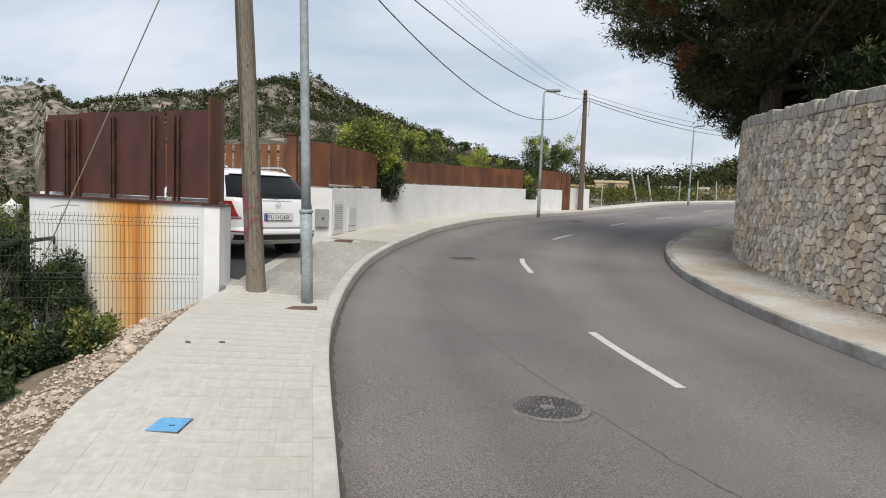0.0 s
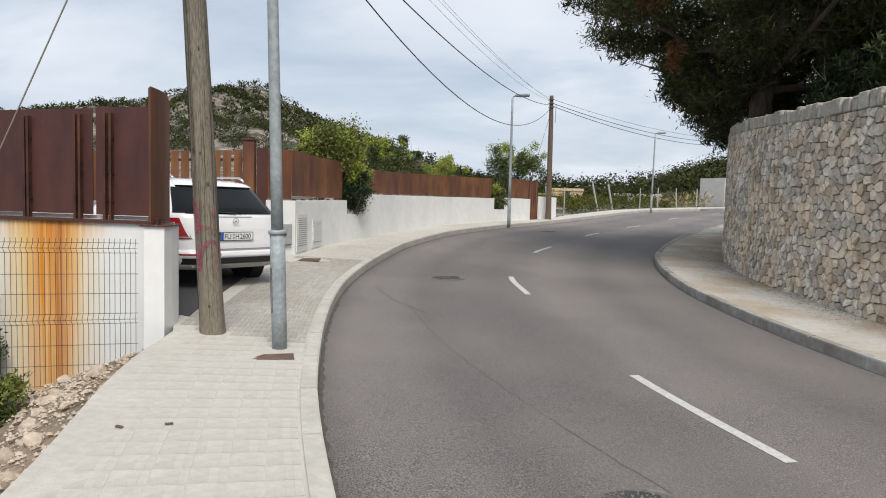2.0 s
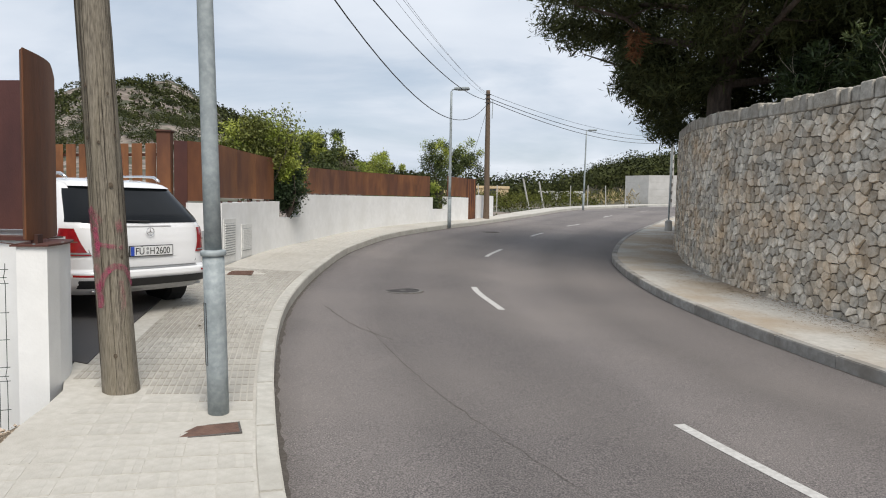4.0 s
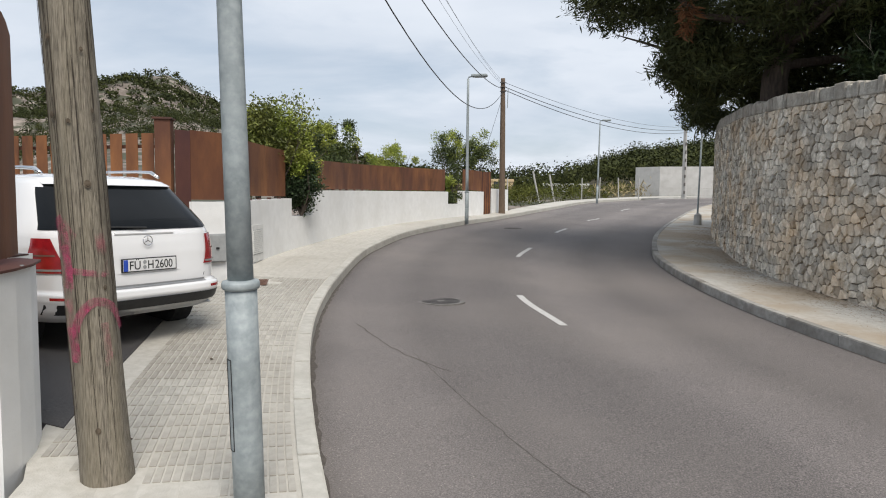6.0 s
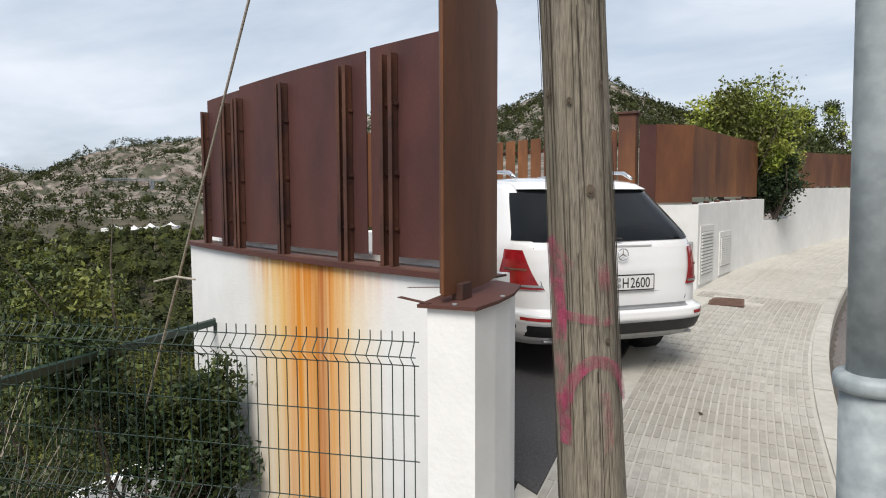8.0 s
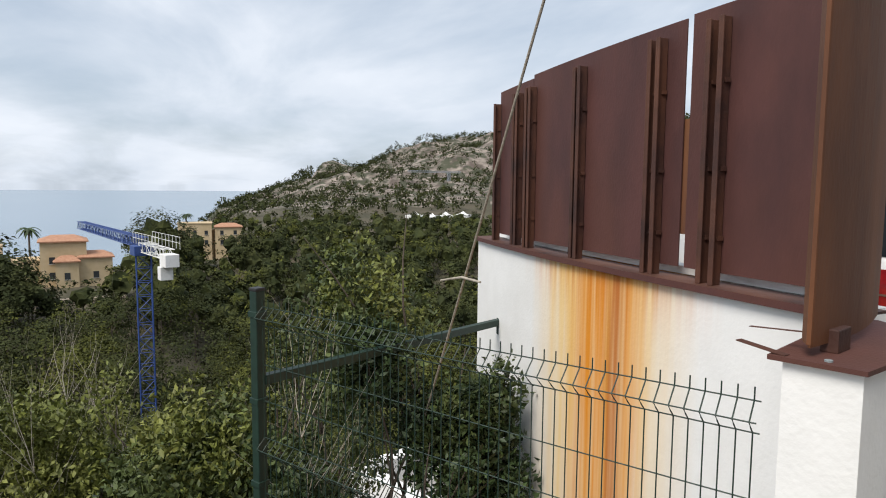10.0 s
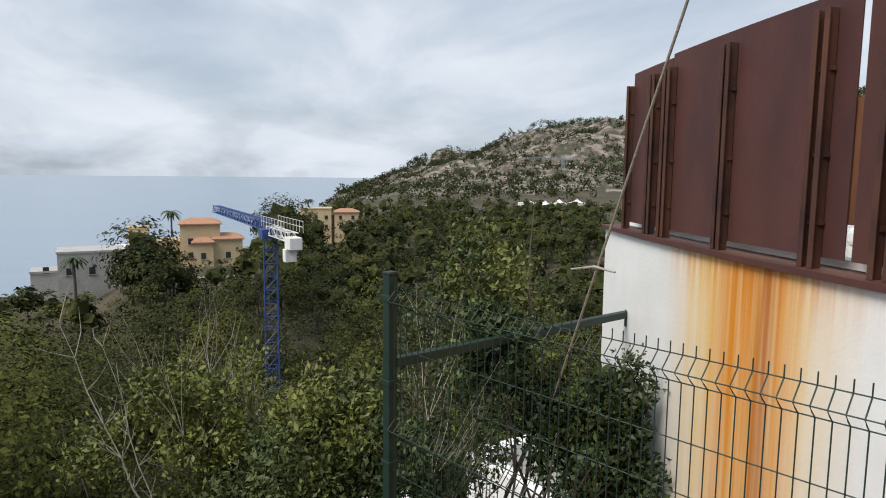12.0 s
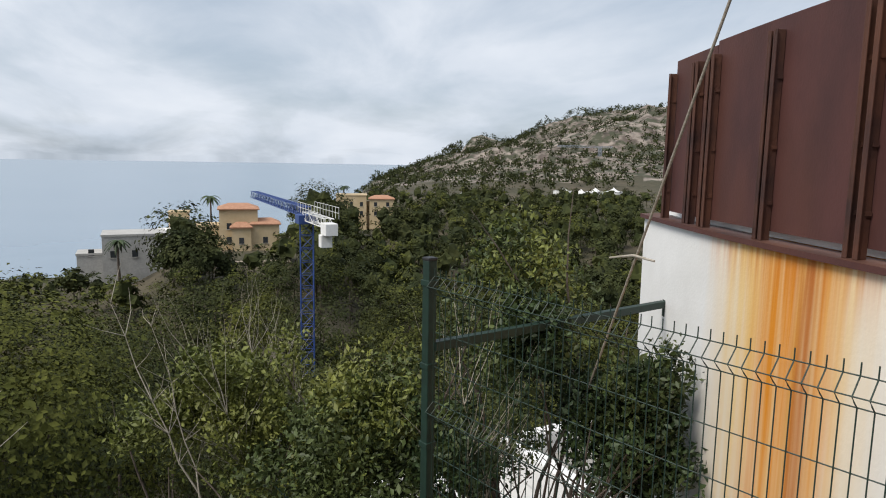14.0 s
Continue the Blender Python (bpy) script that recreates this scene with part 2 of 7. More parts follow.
def tube(bm, pts, radii, seg=10, caps=True):
    """A round tube along points."""
    pts = [Vector(p) for p in pts]
    if isinstance(radii, (int, float)):
        radii = [radii] * len(pts)
    rings = []
    for i, p in enumerate(pts):
        d = (pts[min(i + 1, len(pts) - 1)] - pts[max(i - 1, 0)]).normalized()
        a = d.cross(Vector((0, 0, 1)) if abs(d.z) < 0.9 else Vector((1, 0, 0))).normalized()
        b = d.cross(a)
        rings.append([bm.verts.new(p + radii[i] * (math.cos(k * math.tau / seg) * a + math.sin(k * math.tau / seg) * b)) for k in range(seg)])
    for r0, r1 in zip(rings, rings[1:]):
        for k in range(seg):
            bm.faces.new((r0[k], r0[(k + 1) % seg], r1[(k + 1) % seg], r1[k]))
    if caps:
        bm.faces.new(list(reversed(rings[0])))
        bm.faces.new(rings[-1])
    return rings


def tubed(pts, radii, seg=10):
    bm = bmesh.new()
    tube(bm, pts, radii, seg)
    return bm


def prism(bm, poly, z0, z1):
    """An upright prism; z0, z1 numbers or functions of x, y."""
    f0 = z0 if callable(z0) else (lambda x, y: z0)
    f1 = z1 if callable(z1) else (lambda x, y: z1)
    lo = [bm.verts.new((x, y, f0(x, y))) for x, y in poly]
    hi = [bm.verts.new((x, y, f1(x, y))) for x, y in poly]
    n = len(poly)
    for i in range(n):
        bm.faces.new((lo[i], lo[(i + 1) % n], hi[(i + 1) % n], hi[i]))
    bm.faces.new(list(reversed(lo)))
    bm.faces.new(hi)
    bmesh.ops.recalc_face_normals(bm, faces=bm.faces)


def prismed(poly, z0, z1):
    bm = bmesh.new()
    prism(bm, poly, z0, z1)
    return bm


def spline(pts, step=0.5):
    """Evenly spaced points on a Catmull-Rom curve through pts."""
    p = [np.array(q, float) for q in pts]
    p = [2 * p[0] - p[1]] + p + [2 * p[-1] - p[-2]]
    fine = []
    for i in range(1, len(p) - 2):
        for t in np.linspace(0, 1, 24, endpoint=False):
            fine.append(0.5 * (2 * p[i] + (p[i + 1] - p[i - 1]) * t + (2 * p[i - 1] - 5 * p[i] + 4 * p[i + 1] - p[i + 2]) * t * t + (3 * p[i] - p[i - 1] - 3 * p[i + 1] + p[i + 2]) * t ** 3))
    fine.append(p[-2])
    fine = np.array(fine)
    s = np.concatenate([[0], np.cumsum(np.linalg.norm(np.diff(fine, axis=0), axis=1))])
    k = max(2, int(round(s[-1] / step)) + 1)
    u = np.linspace(0, s[-1], k)
    return np.stack([np.interp(u, s, fine[:, i]) for i in range(fine.shape[1])], 1)


def offset(line, d):
    """The line moved sideways by d to its left."""
    t = np.gradient(line, axis=0)
    t /= np.linalg.norm(t, axis=1)[:, None]
    return line + d * np.stack([-t[:, 1], t[:, 0]], 1)


ROAD_Y = (-60, -30, 0, 6, 8.5, 11, 14, 16, 20.6, 29, 36, 49.3, 80, 140)
ROAD_Z = (-0.6, -0.3, 0.0, 0.045, 0.07, 0.15, 0.26, 0.32, 0.47, 0.815, 0.97, 1.58, 2.6, 4.2)


def road_z(y, x=-3.9):
    """The road climbs along y and falls across towards the stone wall."""
    z = sum(float(np.interp(y + k, ROAD_Y, ROAD_Z)) for k in (-2, -1, 0, 1, 2)) / 5
    fall = float(np.interp(y, (0, 20, 45), (0.03, 0.03, 0.0)))
    return z - fall * (max(-9.0, min(9.0, x)) - float(np.interp(y, (0, 20, 29, 40), (-3.9, -3.9, -3.3, 0.5))))


def ribbon(name, a, b, dza, dzb, material, parent=None, n=4):
    """A surface between two lines of equally many points, above the road's height by dza and dzb."""
    verts, faces = [], []
    for p, q in zip(a, b):
        for k in range(n + 1):
            f = k / n
            x, y = p[0] + (q[0] - p[0]) * f, p[1] + (q[1] - p[1]) * f
            verts.append((x, y, road_z(y, x) + dza + (dzb - dza) * f))
    for i in range(len(a) - 1):
        for k in range(n):
            j = i * (n + 1) + k
            faces.append((j, j + n + 1, j + n + 2, j + 1))
    return raw_mesh(name, verts, faces, material, parent, smooth=True)


# ---- plan ----
KERB_L = [(8, -24), (4.6, -12), (3.0, -7.5), (1.5, -3.5), (-0.1, 0.3), (-1.68, 3.78), (-2.42, 5.4), (-2.81, 6.3), (-3.2, 7.3), (-3.66, 8.7), (-3.9, 9.5), (-4.17, 10.5), (-4.45, 11.7), (-4.68, 13.0), (-4.88, 14.7), (-5.03, 16.8),
          (-5.12, 19.0), (-5.05, 20.8), (-4.6, 24.4), (-3.45, 28.1), (-2.6, 30.4), (-2.0, 31.9), (-0.75, 35.6), (0.8, 39.5), (2.3, 43), (5.2, 49.5), (9.5, 56), (16, 63.5), (26, 70), (45, 76)]
KERB_R = [(18, -24), (13, -12), (10.0, -6.5), (7.7, -2), (5.6, 2), (3.85, 6), (2.84, 8.65), (2.58, 9.4), (2.3, 10.25), (1.86, 11.9), (1.53, 13.7), (1.37, 15.2), (1.36, 17.2), (1.45, 18.8), (1.67, 20.8), (2.0, 22.3), (2.6, 24.5), (3.55, 27.4), (5.5, 32.5),
          (7.5, 37.3), (9.5, 41.6), (12.5, 47.2), (17, 53), (23, 58), (31, 62.5), (47, 67)]
PAVE_L = [(5.2, -24.6), (1.7, -13), (0.6, -8.4), (-0.9, -4.4), (-2.15, 0.6), (-3.12, 3.06), (-3.54, 3.84), (-3.8, 4.5), (-4.1, 5.3), (-4.6, 6.45), (-4.87, 7.22), (-5.04, 7.8)]
WALL_R = [(13.6, -10), (10.6, -4), (8.2, 0.5), (6.1, 4.5), (4.75, 8.4), (3.88, 11.4), (3.66, 12.1), (3.47, 13.0), (3.25, 14.5), (3.12, 16.0), (3.11, 17.5), (3.24, 19.0), (3.46, 20.5), (3.95, 22.5), (4.4, 24.3), (5.5, 27.6), (7.3, 32)]
WALL_B = [(-6.45, 14.3), (-6.57, 15.2), (-6.65, 16.8), (-6.64, 18.2), (-6.54, 19.4), (-6.3, 21.5), (-5.97, 24.0), (-5.0, 27.4), (-3.62, 30.8), (-2.95, 32.4), (-2.12, 34.3), (-0.8, 38.0)]
kerb_l, kerb_r = spline(KERB_L, 0.5), spline(KERB_R, 0.5)

# ---- ground, sea and hills ----
CENTRE = np.array((-4.0, 6.0))
SKY_AZ = (-180, -100.3, -60.3, -30.3, -17.7, -11.5, -10, -7.1, -4.3, 0.3, 5.6, 8.6, 12.8, 16.7, 20.3, 24.6, 28.3, 31.8, 33.1, 36.8, 39.9, 42.3, 43.1, 44, 47.1, 51.7, 58.4, 61.5, 65.9, 70.7, 75.2, 78.7, 80.1, 82, 83.7, 84.4, 180)
SKY_EL = (3.05, 4.05, 6.05, 6.15, 4.75, 3.65, 2.75, 1.35, 0.85, 1.45, 2.45, 3.15, 4.65, 6.15, 7.35, 8.75, 8.75, 7.75, 7.25, 6.95, 6.25, 5.35, 5.55, 6.95, 6.95, 5.75, 4.55, 4.65, 3.5, 1.85, 0.85, -0.25, -0.85, -1.75, -2.95, -5.15, 3.25)
RID_AZ = (-180, -20, -5, 2, 6, 30, 42, 44, 50, 58, 75, 84, 100, 180)
RID_R = (250, 260, 300, 480, 520, 620, 640, 850, 860, 860, 760, 640, 300, 300)


def smooth01(t):
    t = min(1.0, max(0.0, t))
    return t * t * (3 - 2 * t)


def west_z(r, az):
    """The valley west of the road."""
    near = float(np.interp(r, (0, 2.2, 4, 7, 12, 30, 60, 90), (-0.25, -0.5, -1.6, -3.8, -7.0, -16.0, -24.0, -27.0)))
    if az > 84:
        far = float(np.interp(r, (60, 90, 120, 165, 200, 260, 330), (-24, -23, -18.8, -17.8, -20.6, -46, -60)))
    else:
        far = float(np.interp(r, (60, 90, 150, 250, 380), (-24, -27, -24.6, -17, -11)))
    if 80 < az < 88:
        f = (az - 80) / 8
        a = float(np.interp(r, (60, 90, 120, 165, 200, 260, 330), (-24, -23, -18.8, -17.8, -20.6, -46, -60)))
        b = float(np.interp(r, (60, 90, 150, 250, 380), (-24, -27, -24.6, -17, -11)))
        far = b + (a - b) * smooth01(f)
    if az > 98:
        low = float(np.interp(r, (60, 90, 115, 150, 172, 200, 260), (-24, -27, -23.6, -22.8, -26.2, -36, -52)))
        far = far + (low - far) * smooth01((az - 98) / 5)
    return near if r < 60 else far


def ground_z(x, y):
    dx, dy = x - CENTRE[0], y - CENTRE[1]
    r, az = math.hypot(dx, dy), math.degrees(math.atan2(-dx, dy))
    road = road_z(max(-60.0, min(y, 140.0)), x) - 0.35
    if az < -120 or az > 165:
        w = 0.0 if az < 0 else smooth01((180 - az) / 15) * 0
    else:
        w = smooth01((az - 30) / 25) if az < 90 else smooth01((165 - az) / 25)
    base = road + (west_z(r, az) - road) * w
    if r > 60 and (az < 86):
        el, rr = float(np.interp(az, SKY_AZ, SKY_EL)), float(np.interp(az, RID_AZ, RID_R))
        top = 1.9 + rr * math.tan(math.radians(el - (0.28 if az > 52 else 0.8 if az > 3 else 2.0)))
        t = (r - 60) / (rr - 60) if az < 45 else (r - 300) / (rr - 300)
        if t > 0:
            h = base + (top - base) * (smooth01(min(t, 1)) ** 1.15 if t < 1 else 1 - 0.5 * smooth01((t - 1) / 1.5))
            wob = noise.fractal(Vector((x * 0.018, y * 0.018, 0.3)), 1.0, 2.0, 5)
            h += wob * 0.022 * r * min(1, t * 2) * (1 if t < 0.9 else 0.25)
            if az > 66 and r > rr:
                h = top - (r - rr) * 0.55
            base = h
    if r > 12 and w > 0.5:
        base += 0.9 * noise.noise(Vector((x * 0.06, y * 0.06, 0.0))) * min(1, (r - 12) / 30)
    return base


radii = [0.0] + list(np.geomspace(1.2, 2600, 150))
n_az = 420
verts, faces = [(CENTRE[0], CENTRE[1], ground_z(*CENTRE))], []
for r in radii[1:]:
    for k in range(n_az):
        a = k * math.tau / n_az
        x, y = CENTRE[0] - r * math.sin(a), CENTRE[1] + r * math.cos(a)
        verts.append((x, y, max(-75, ground_z(x, y))))
for k in range(n_az):
    faces.append((0, 1 + k, 1 + (k + 1) % n_az))
for i in range(len(radii) - 2):
    for k in range(n_az):
        a, b = 1 + i * n_az + k, 1 + i * n_az + (k + 1) % n_az
        faces.append((a, a + n_az, b + n_az, b))
ground = raw_mesh("ground", verts, faces, M_HILL, smooth=True)
ground.data.materials.append(M_SCRUB)
for poly in ground.data.polygons:
    c = poly.center
    rr0, az0 = math.hypot(c.x - CENTRE[0], c.y - CENTRE[1]), math.degrees(math.atan2(CENTRE[0] - c.x, c.y - CENTRE[1]))
    if 8 < rr0 < 395 + 25 * noise.noise(Vector((az0 * 0.3, 0, 0))) and 40 < az0 < 140 or (rr0 > 60 and -40 < az0 < 12):
        poly.material_index = 1
tagged(ground, "dry stony hillside soil with scrub and rock", "ground", kind="structure")
SEA_Z = -31.0
sea = raw_mesh("water", [(0, 0, SEA_Z)] + [(4850 * math.cos(k * math.tau / 96), 4850 * math.sin(k * math.tau / 96), SEA_Z) for k in range(96)], [(0, 1 + k, 1 + (k + 1) % 96) for k in range(96)], M_SEA)
tagged(sea, "calm grey-blue sea reaching the horizon", "sea", kind="structure")

# ---- road, pavements, kerbs ----
n_road = 260
# pair both edges by their height along y
ys = np.linspace(-24, 66, n_road)
edge_l = np.stack([np.interp(ys, kerb_l[:, 1], kerb_l[:, 0]), ys], 1)
edge_r = np.stack([np.interp(ys, kerb_r[:, 1], kerb_r[:, 0]), ys], 1)
road = ribbon("road", edge_l, edge_r, 0, 0, M_ASPHALT, n=24)
uv = road.data.uv_layers.new(name="UVMap")
for lp in road.data.loops:
    uv.data[lp.index].uv = ((lp.vertex_index % 25) / 24, (lp.vertex_index // 25) * 0.35)
tagged(road, "worn grey asphalt road curving between two kerbs", "road", kind="structure")

outer = np.concatenate([spline(PAVE_L, 0.5), spline([(-5.08, 8.2), (-5.5, 9.0), (-6.5, 12.0), (-6.45, 14.3)], 0.5), spline(WALL_B, 0.5), spline([(-0.6, 39.0), (1.4, 44.4), (4.2, 50.5), (8.5, 57.6), (15, 65.2), (25, 71.5)], 0.5)])
po = np.stack([np.interp(ys, outer[:, 1], outer[:, 0]), ys], 1)
kin = offset(kerb_l, 0.14)
ki = np.stack([np.interp(ys, kin[:, 1], kin[:, 0]), ys], 1)
pavement_l = ribbon("pavement_left", po, ki, 0.165, 0.14, M_PAVE, n=8)
tagged(pavement_l, "pale cream pavement of small ribbed concrete tiles", "pavement", kind="structure")
kir = offset(kerb_r, -0.14)
kr = np.stack([np.interp(ys, kir[:, 1], kir[:, 0]), ys], 1)
wr = spline(WALL_R + [(10.5, 40), (14, 48), (20, 55), (30, 61)], 0.5)
wo = np.stack([np.interp(ys, wr[:, 1], wr[:, 0] + 0.1), ys], 1)
pavement_r = ribbon("pavement_right", kr, wo, 0.14, 0.16, M_PAVE_R, n=6)
tagged(pavement_r, "pale concrete pavement below the stone wall", "pavement", kind="structure")

# ---- more materials ----
def streaked_plaster():
    """White plaster with a rust stain that runs down from the coping."""
    m = surface("stained_plaster", (0.76, 0.76, 0.75), (0.80, 0.80, 0.79), rough=0.85, scale=5, bump=0.10, bump_scale=45, tint=(0.66, 0.65, 0.62), tint_scale=1.1, tint_amount=0.4)
    n, l = m.node_tree.nodes, m.node_tree.links
    p = n["Principled BSDF"]
    base = p.inputs["Base Color"].links[0].from_socket
    co = n.new("ShaderNodeTexCoord")
    sp = n.new("ShaderNodeSeparateXYZ")
    l.new(co.outputs["Object"], sp.inputs[0])

    def ma(op, a, b=0.0, clamp=False):
        k = n.new("ShaderNodeMath")
        k.operation, k.use_clamp = op, clamp
        for i, v in enumerate((a, b)):
            if isinstance(v, (int, float)):
                k.inputs[i].default_value = v
            else:
                l.new(v, k.inputs[i])
        return k.outputs[0]

    def streak(scale_x, scale_z, lo, hi, seed):
        mp = n.new("ShaderNodeMapping")
        mp.inputs["Scale"].default_value = (scale_x, 0.0, scale_z)
        mp.inputs["Location"].default_value = (seed, 0, 0)
        l.new(co.outputs["Object"], mp.inputs[0])
        t = n.new("ShaderNodeTexNoise")
        t.inputs["Scale"].default_value, t.inputs["Detail"].default_value = 1.0, 5
        l.new(mp.outputs[0], t.inputs["Vector"])
        r = n.new("ShaderNodeMapRange")
        r.inputs["From Min"].default_value, r.inputs["From Max"].default_value = lo, hi
        l.new(t.outputs["Fac"], r.inputs["Value"])
        return r.outputs[0]

    def band(centre, half, soft):
        d = ma("ABSOLUTE", ma("SUBTRACT", sp.outputs["X"], centre))
        return ma("DIVIDE", ma("SUBTRACT", half + soft, d), soft, True)

    fine, broad = streak(22, 0.5, 0.35, 0.68, 2.0), streak(7, 0.25, 0.35, 0.65, 5.0)
    depth = ma("DIVIDE", ma("SUBTRACT", 1.38, sp.outputs["Z"]), 3.0, True)
    keep = ma("SUBTRACT", 1.0, ma("MULTIPLY", depth, 0.45))
    edge = ma("DIVIDE", ma("SUBTRACT", sp.outputs["Z"], 0.92), 0.42, True)
    wide = ma("MULTIPLY", ma("MULTIPLY", band(-7.33, 0.36, 0.54), ma("ADD", 0.50, ma("MULTIPLY", broad, 0.6))), keep, True)
    core = ma("MULTIPLY", ma("MULTIPLY", band(-7.25, 0.22, 0.26), ma("ADD", 0.42, ma("MULTIPLY", fine, 0.75))), keep, True)
    drip = ma("MULTIPLY", ma("MULTIPLY", edge, edge), ma("MULTIPLY", fine, band(-7.33, 0.45, 0.60)), True)
    dark = ma("MULTIPLY", ma("MULTIPLY", band(-7.12, 0.03, 0.10), ma("ADD", 0.45, ma("MULTIPLY", fine, 0.5))), keep, True)
    col = base
    for fac, c, amount in ((wide, (0.78, 0.50, 0.12), 1.0), (core, (0.66, 0.235, 0.010), 1.0), (drip, (0.56, 0.185, 0.02), 1.0), (dark, (0.34, 0.085, 0.015), 0.9)):
        x = n.new("ShaderNodeMix")
        x.data_type = "RGBA"
        l.new(ma("MULTIPLY", fac, amount), x.inputs["Factor"])
        l.new(col, x.inputs["A"])
        x.inputs["B"].default_value = (*c, 1)
        col = x.outputs["Result"]
    l.new(col, p.inputs["Base Color"])
    return m


def leafy(name, c0, c1, vary=0.35, rough=0.55):
    m = surface(name, c0, c1, rough=rough, scale=1.7, detail=3, bump=0, vary=vary, spec=0.35)
    p = m.node_tree.nodes["Principled BSDF"]
    p.inputs["Subsurface Weight"].default_value = 0.0
    return m


M_STAINED = streaked_plaster()
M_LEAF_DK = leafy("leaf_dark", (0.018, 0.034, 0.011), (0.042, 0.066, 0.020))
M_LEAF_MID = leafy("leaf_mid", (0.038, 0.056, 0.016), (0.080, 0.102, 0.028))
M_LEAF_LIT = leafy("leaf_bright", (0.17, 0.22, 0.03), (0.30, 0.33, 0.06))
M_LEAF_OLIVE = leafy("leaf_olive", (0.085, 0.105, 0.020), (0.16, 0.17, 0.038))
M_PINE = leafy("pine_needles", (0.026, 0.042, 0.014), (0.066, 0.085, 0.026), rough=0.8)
# brighter copy of the needle colour, for the sunlit part of the crown
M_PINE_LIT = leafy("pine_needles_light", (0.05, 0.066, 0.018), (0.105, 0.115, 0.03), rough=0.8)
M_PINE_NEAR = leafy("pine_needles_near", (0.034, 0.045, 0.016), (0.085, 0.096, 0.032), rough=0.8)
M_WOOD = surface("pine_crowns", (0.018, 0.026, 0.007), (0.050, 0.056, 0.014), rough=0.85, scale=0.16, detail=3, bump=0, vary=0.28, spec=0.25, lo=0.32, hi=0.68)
# brighter, yellower copy of the crown colour for sunlit pines and scrub
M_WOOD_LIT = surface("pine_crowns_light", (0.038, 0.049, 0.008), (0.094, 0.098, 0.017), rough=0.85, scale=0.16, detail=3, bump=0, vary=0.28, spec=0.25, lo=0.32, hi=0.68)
M_DRYGRASS = leafy("dry_grass", (0.22, 0.18, 0.09), (0.34, 0.28, 0.15), rough=0.9)
M_TWIG = surface("bare_twig", (0.27, 0.24, 0.19), (0.42, 0.38, 0.32), rough=0.9, scale=20, bump=0.2)
M_BARK = surface("pine_bark", (0.055, 0.042, 0.034), (0.12, 0.095, 0.075), rough=0.95, scale=6, stretch=(2, 2, 0.4), bump=0.8, bump_scale=12)
M_GREENSTEEL = surface("green_coated_steel", (0.005, 0.020, 0.013), (0.008, 0.030, 0.020), rough=0.55, scale=15, bump=0.05)
M_WIRE = surface("cable_black", (0.02, 0.02, 0.022), (0.03, 0.03, 0.032), rough=0.5, bump=0)
M_ROPE = surface("steel_rope", (0.20, 0.17, 0.13), (0.34, 0.30, 0.25), rough=0.6, scale=60, bump=0.3)
M_IRON = surface("cast_iron", (0.075, 0.068, 0.062), (0.14, 0.125, 0.115), rough=0.7, metal=0.3, scale=18, bump=0.4, bump_scale=70)
M_RUSTIRON = surface("rusty_iron_grid", (0.10, 0.055, 0.04), (0.16, 0.09, 0.065), rough=0.8, scale=12, bump=0.3)
M_BLUE = surface("blue_paint", (0.08, 0.29, 0.54), (0.14, 0.38, 0.62), rough=0.5, scale=20, bump=0.1)
M_ROCK = surface("limestone", (0.34, 0.27, 0.20), (0.52, 0.45, 0.37), rough=0.95, scale=9, bump=0.5, bump_scale=25, vary=0.15)
M_CONC = surface("concrete", (0.36, 0.355, 0.34), (0.46, 0.45, 0.43), rough=0.9, scale=3, bump=0.2, tint=(0.30, 0.29, 0.27), tint_scale=0.5)
M_WHITEMETAL = surface("white_louvre", (0.62, 0.62, 0.60), (0.70, 0.70, 0.68), rough=0.5, scale=10, bump=0.03)
M_GREYBOX = surface("grey_plastic", (0.28, 0.29, 0.29), (0.34, 0.35, 0.35), rough=0.5, scale=10, bump=0.05)
M_BLACK = surface("black_plastic", (0.012, 0.012, 0.013), (0.02, 0.02, 0.021), rough=0.55, scale=30, bump=0.05)

# ---- white wall with weathering-steel screen beside the driveway ----
COPE = 1.383


def wall_a(x):
    return 9.005 - 0.06 * (x + 6.0) + 0.03 * (x + 6.0) ** 2


def strip(front, back, x0, x1, n, z0, z1):
    q = np.linspace(x0, x1, n)
    return prismed([(x, wall_a(x) + front) for x in q] + [(x, wall_a(x) + back) for x in q[::-1]], z0, z1)


xs = np.linspace(-5.74, -9.60, 34)
tagged(part("wall_driveway", prismed([(x, wall_a(x)) for x in xs] + [(x, wall_a(x) + 0.32) for x in xs[::-1]], -4.0, COPE), M_STAINED), "white plastered retaining wall streaked with orange rust", "wall", kind="structure")
tagged(part("wall_upstand", strip(0.20, 0.30, -5.95, -9.58, 26, COPE + 0.013, COPE + 0.055), M_PLASTER), "low white plastered upstand behind the screen", "wall", kind="structure")
tagged(part("wall_return", prismed([(-9.60, 9.93), (-9.28, 9.86), (-9.5, 14.0), (-9.8, 14.0)], -4.0, COPE), M_PLASTER), "white plastered garden wall", "wall", kind="structure")
WING = [(-5.41, 8.205), (-5.222, 8.27), (-5.255, 8.46), (-5.325, 8.68), (-5.44, 8.90), (-5.61, 9.03), (-5.72, 8.93)]
tagged(part("wall_wing", prismed(WING, -1.0, COPE - 0.014), M_PLASTER), "white plastered wing wall at the driveway mouth", "wall", kind="structure")


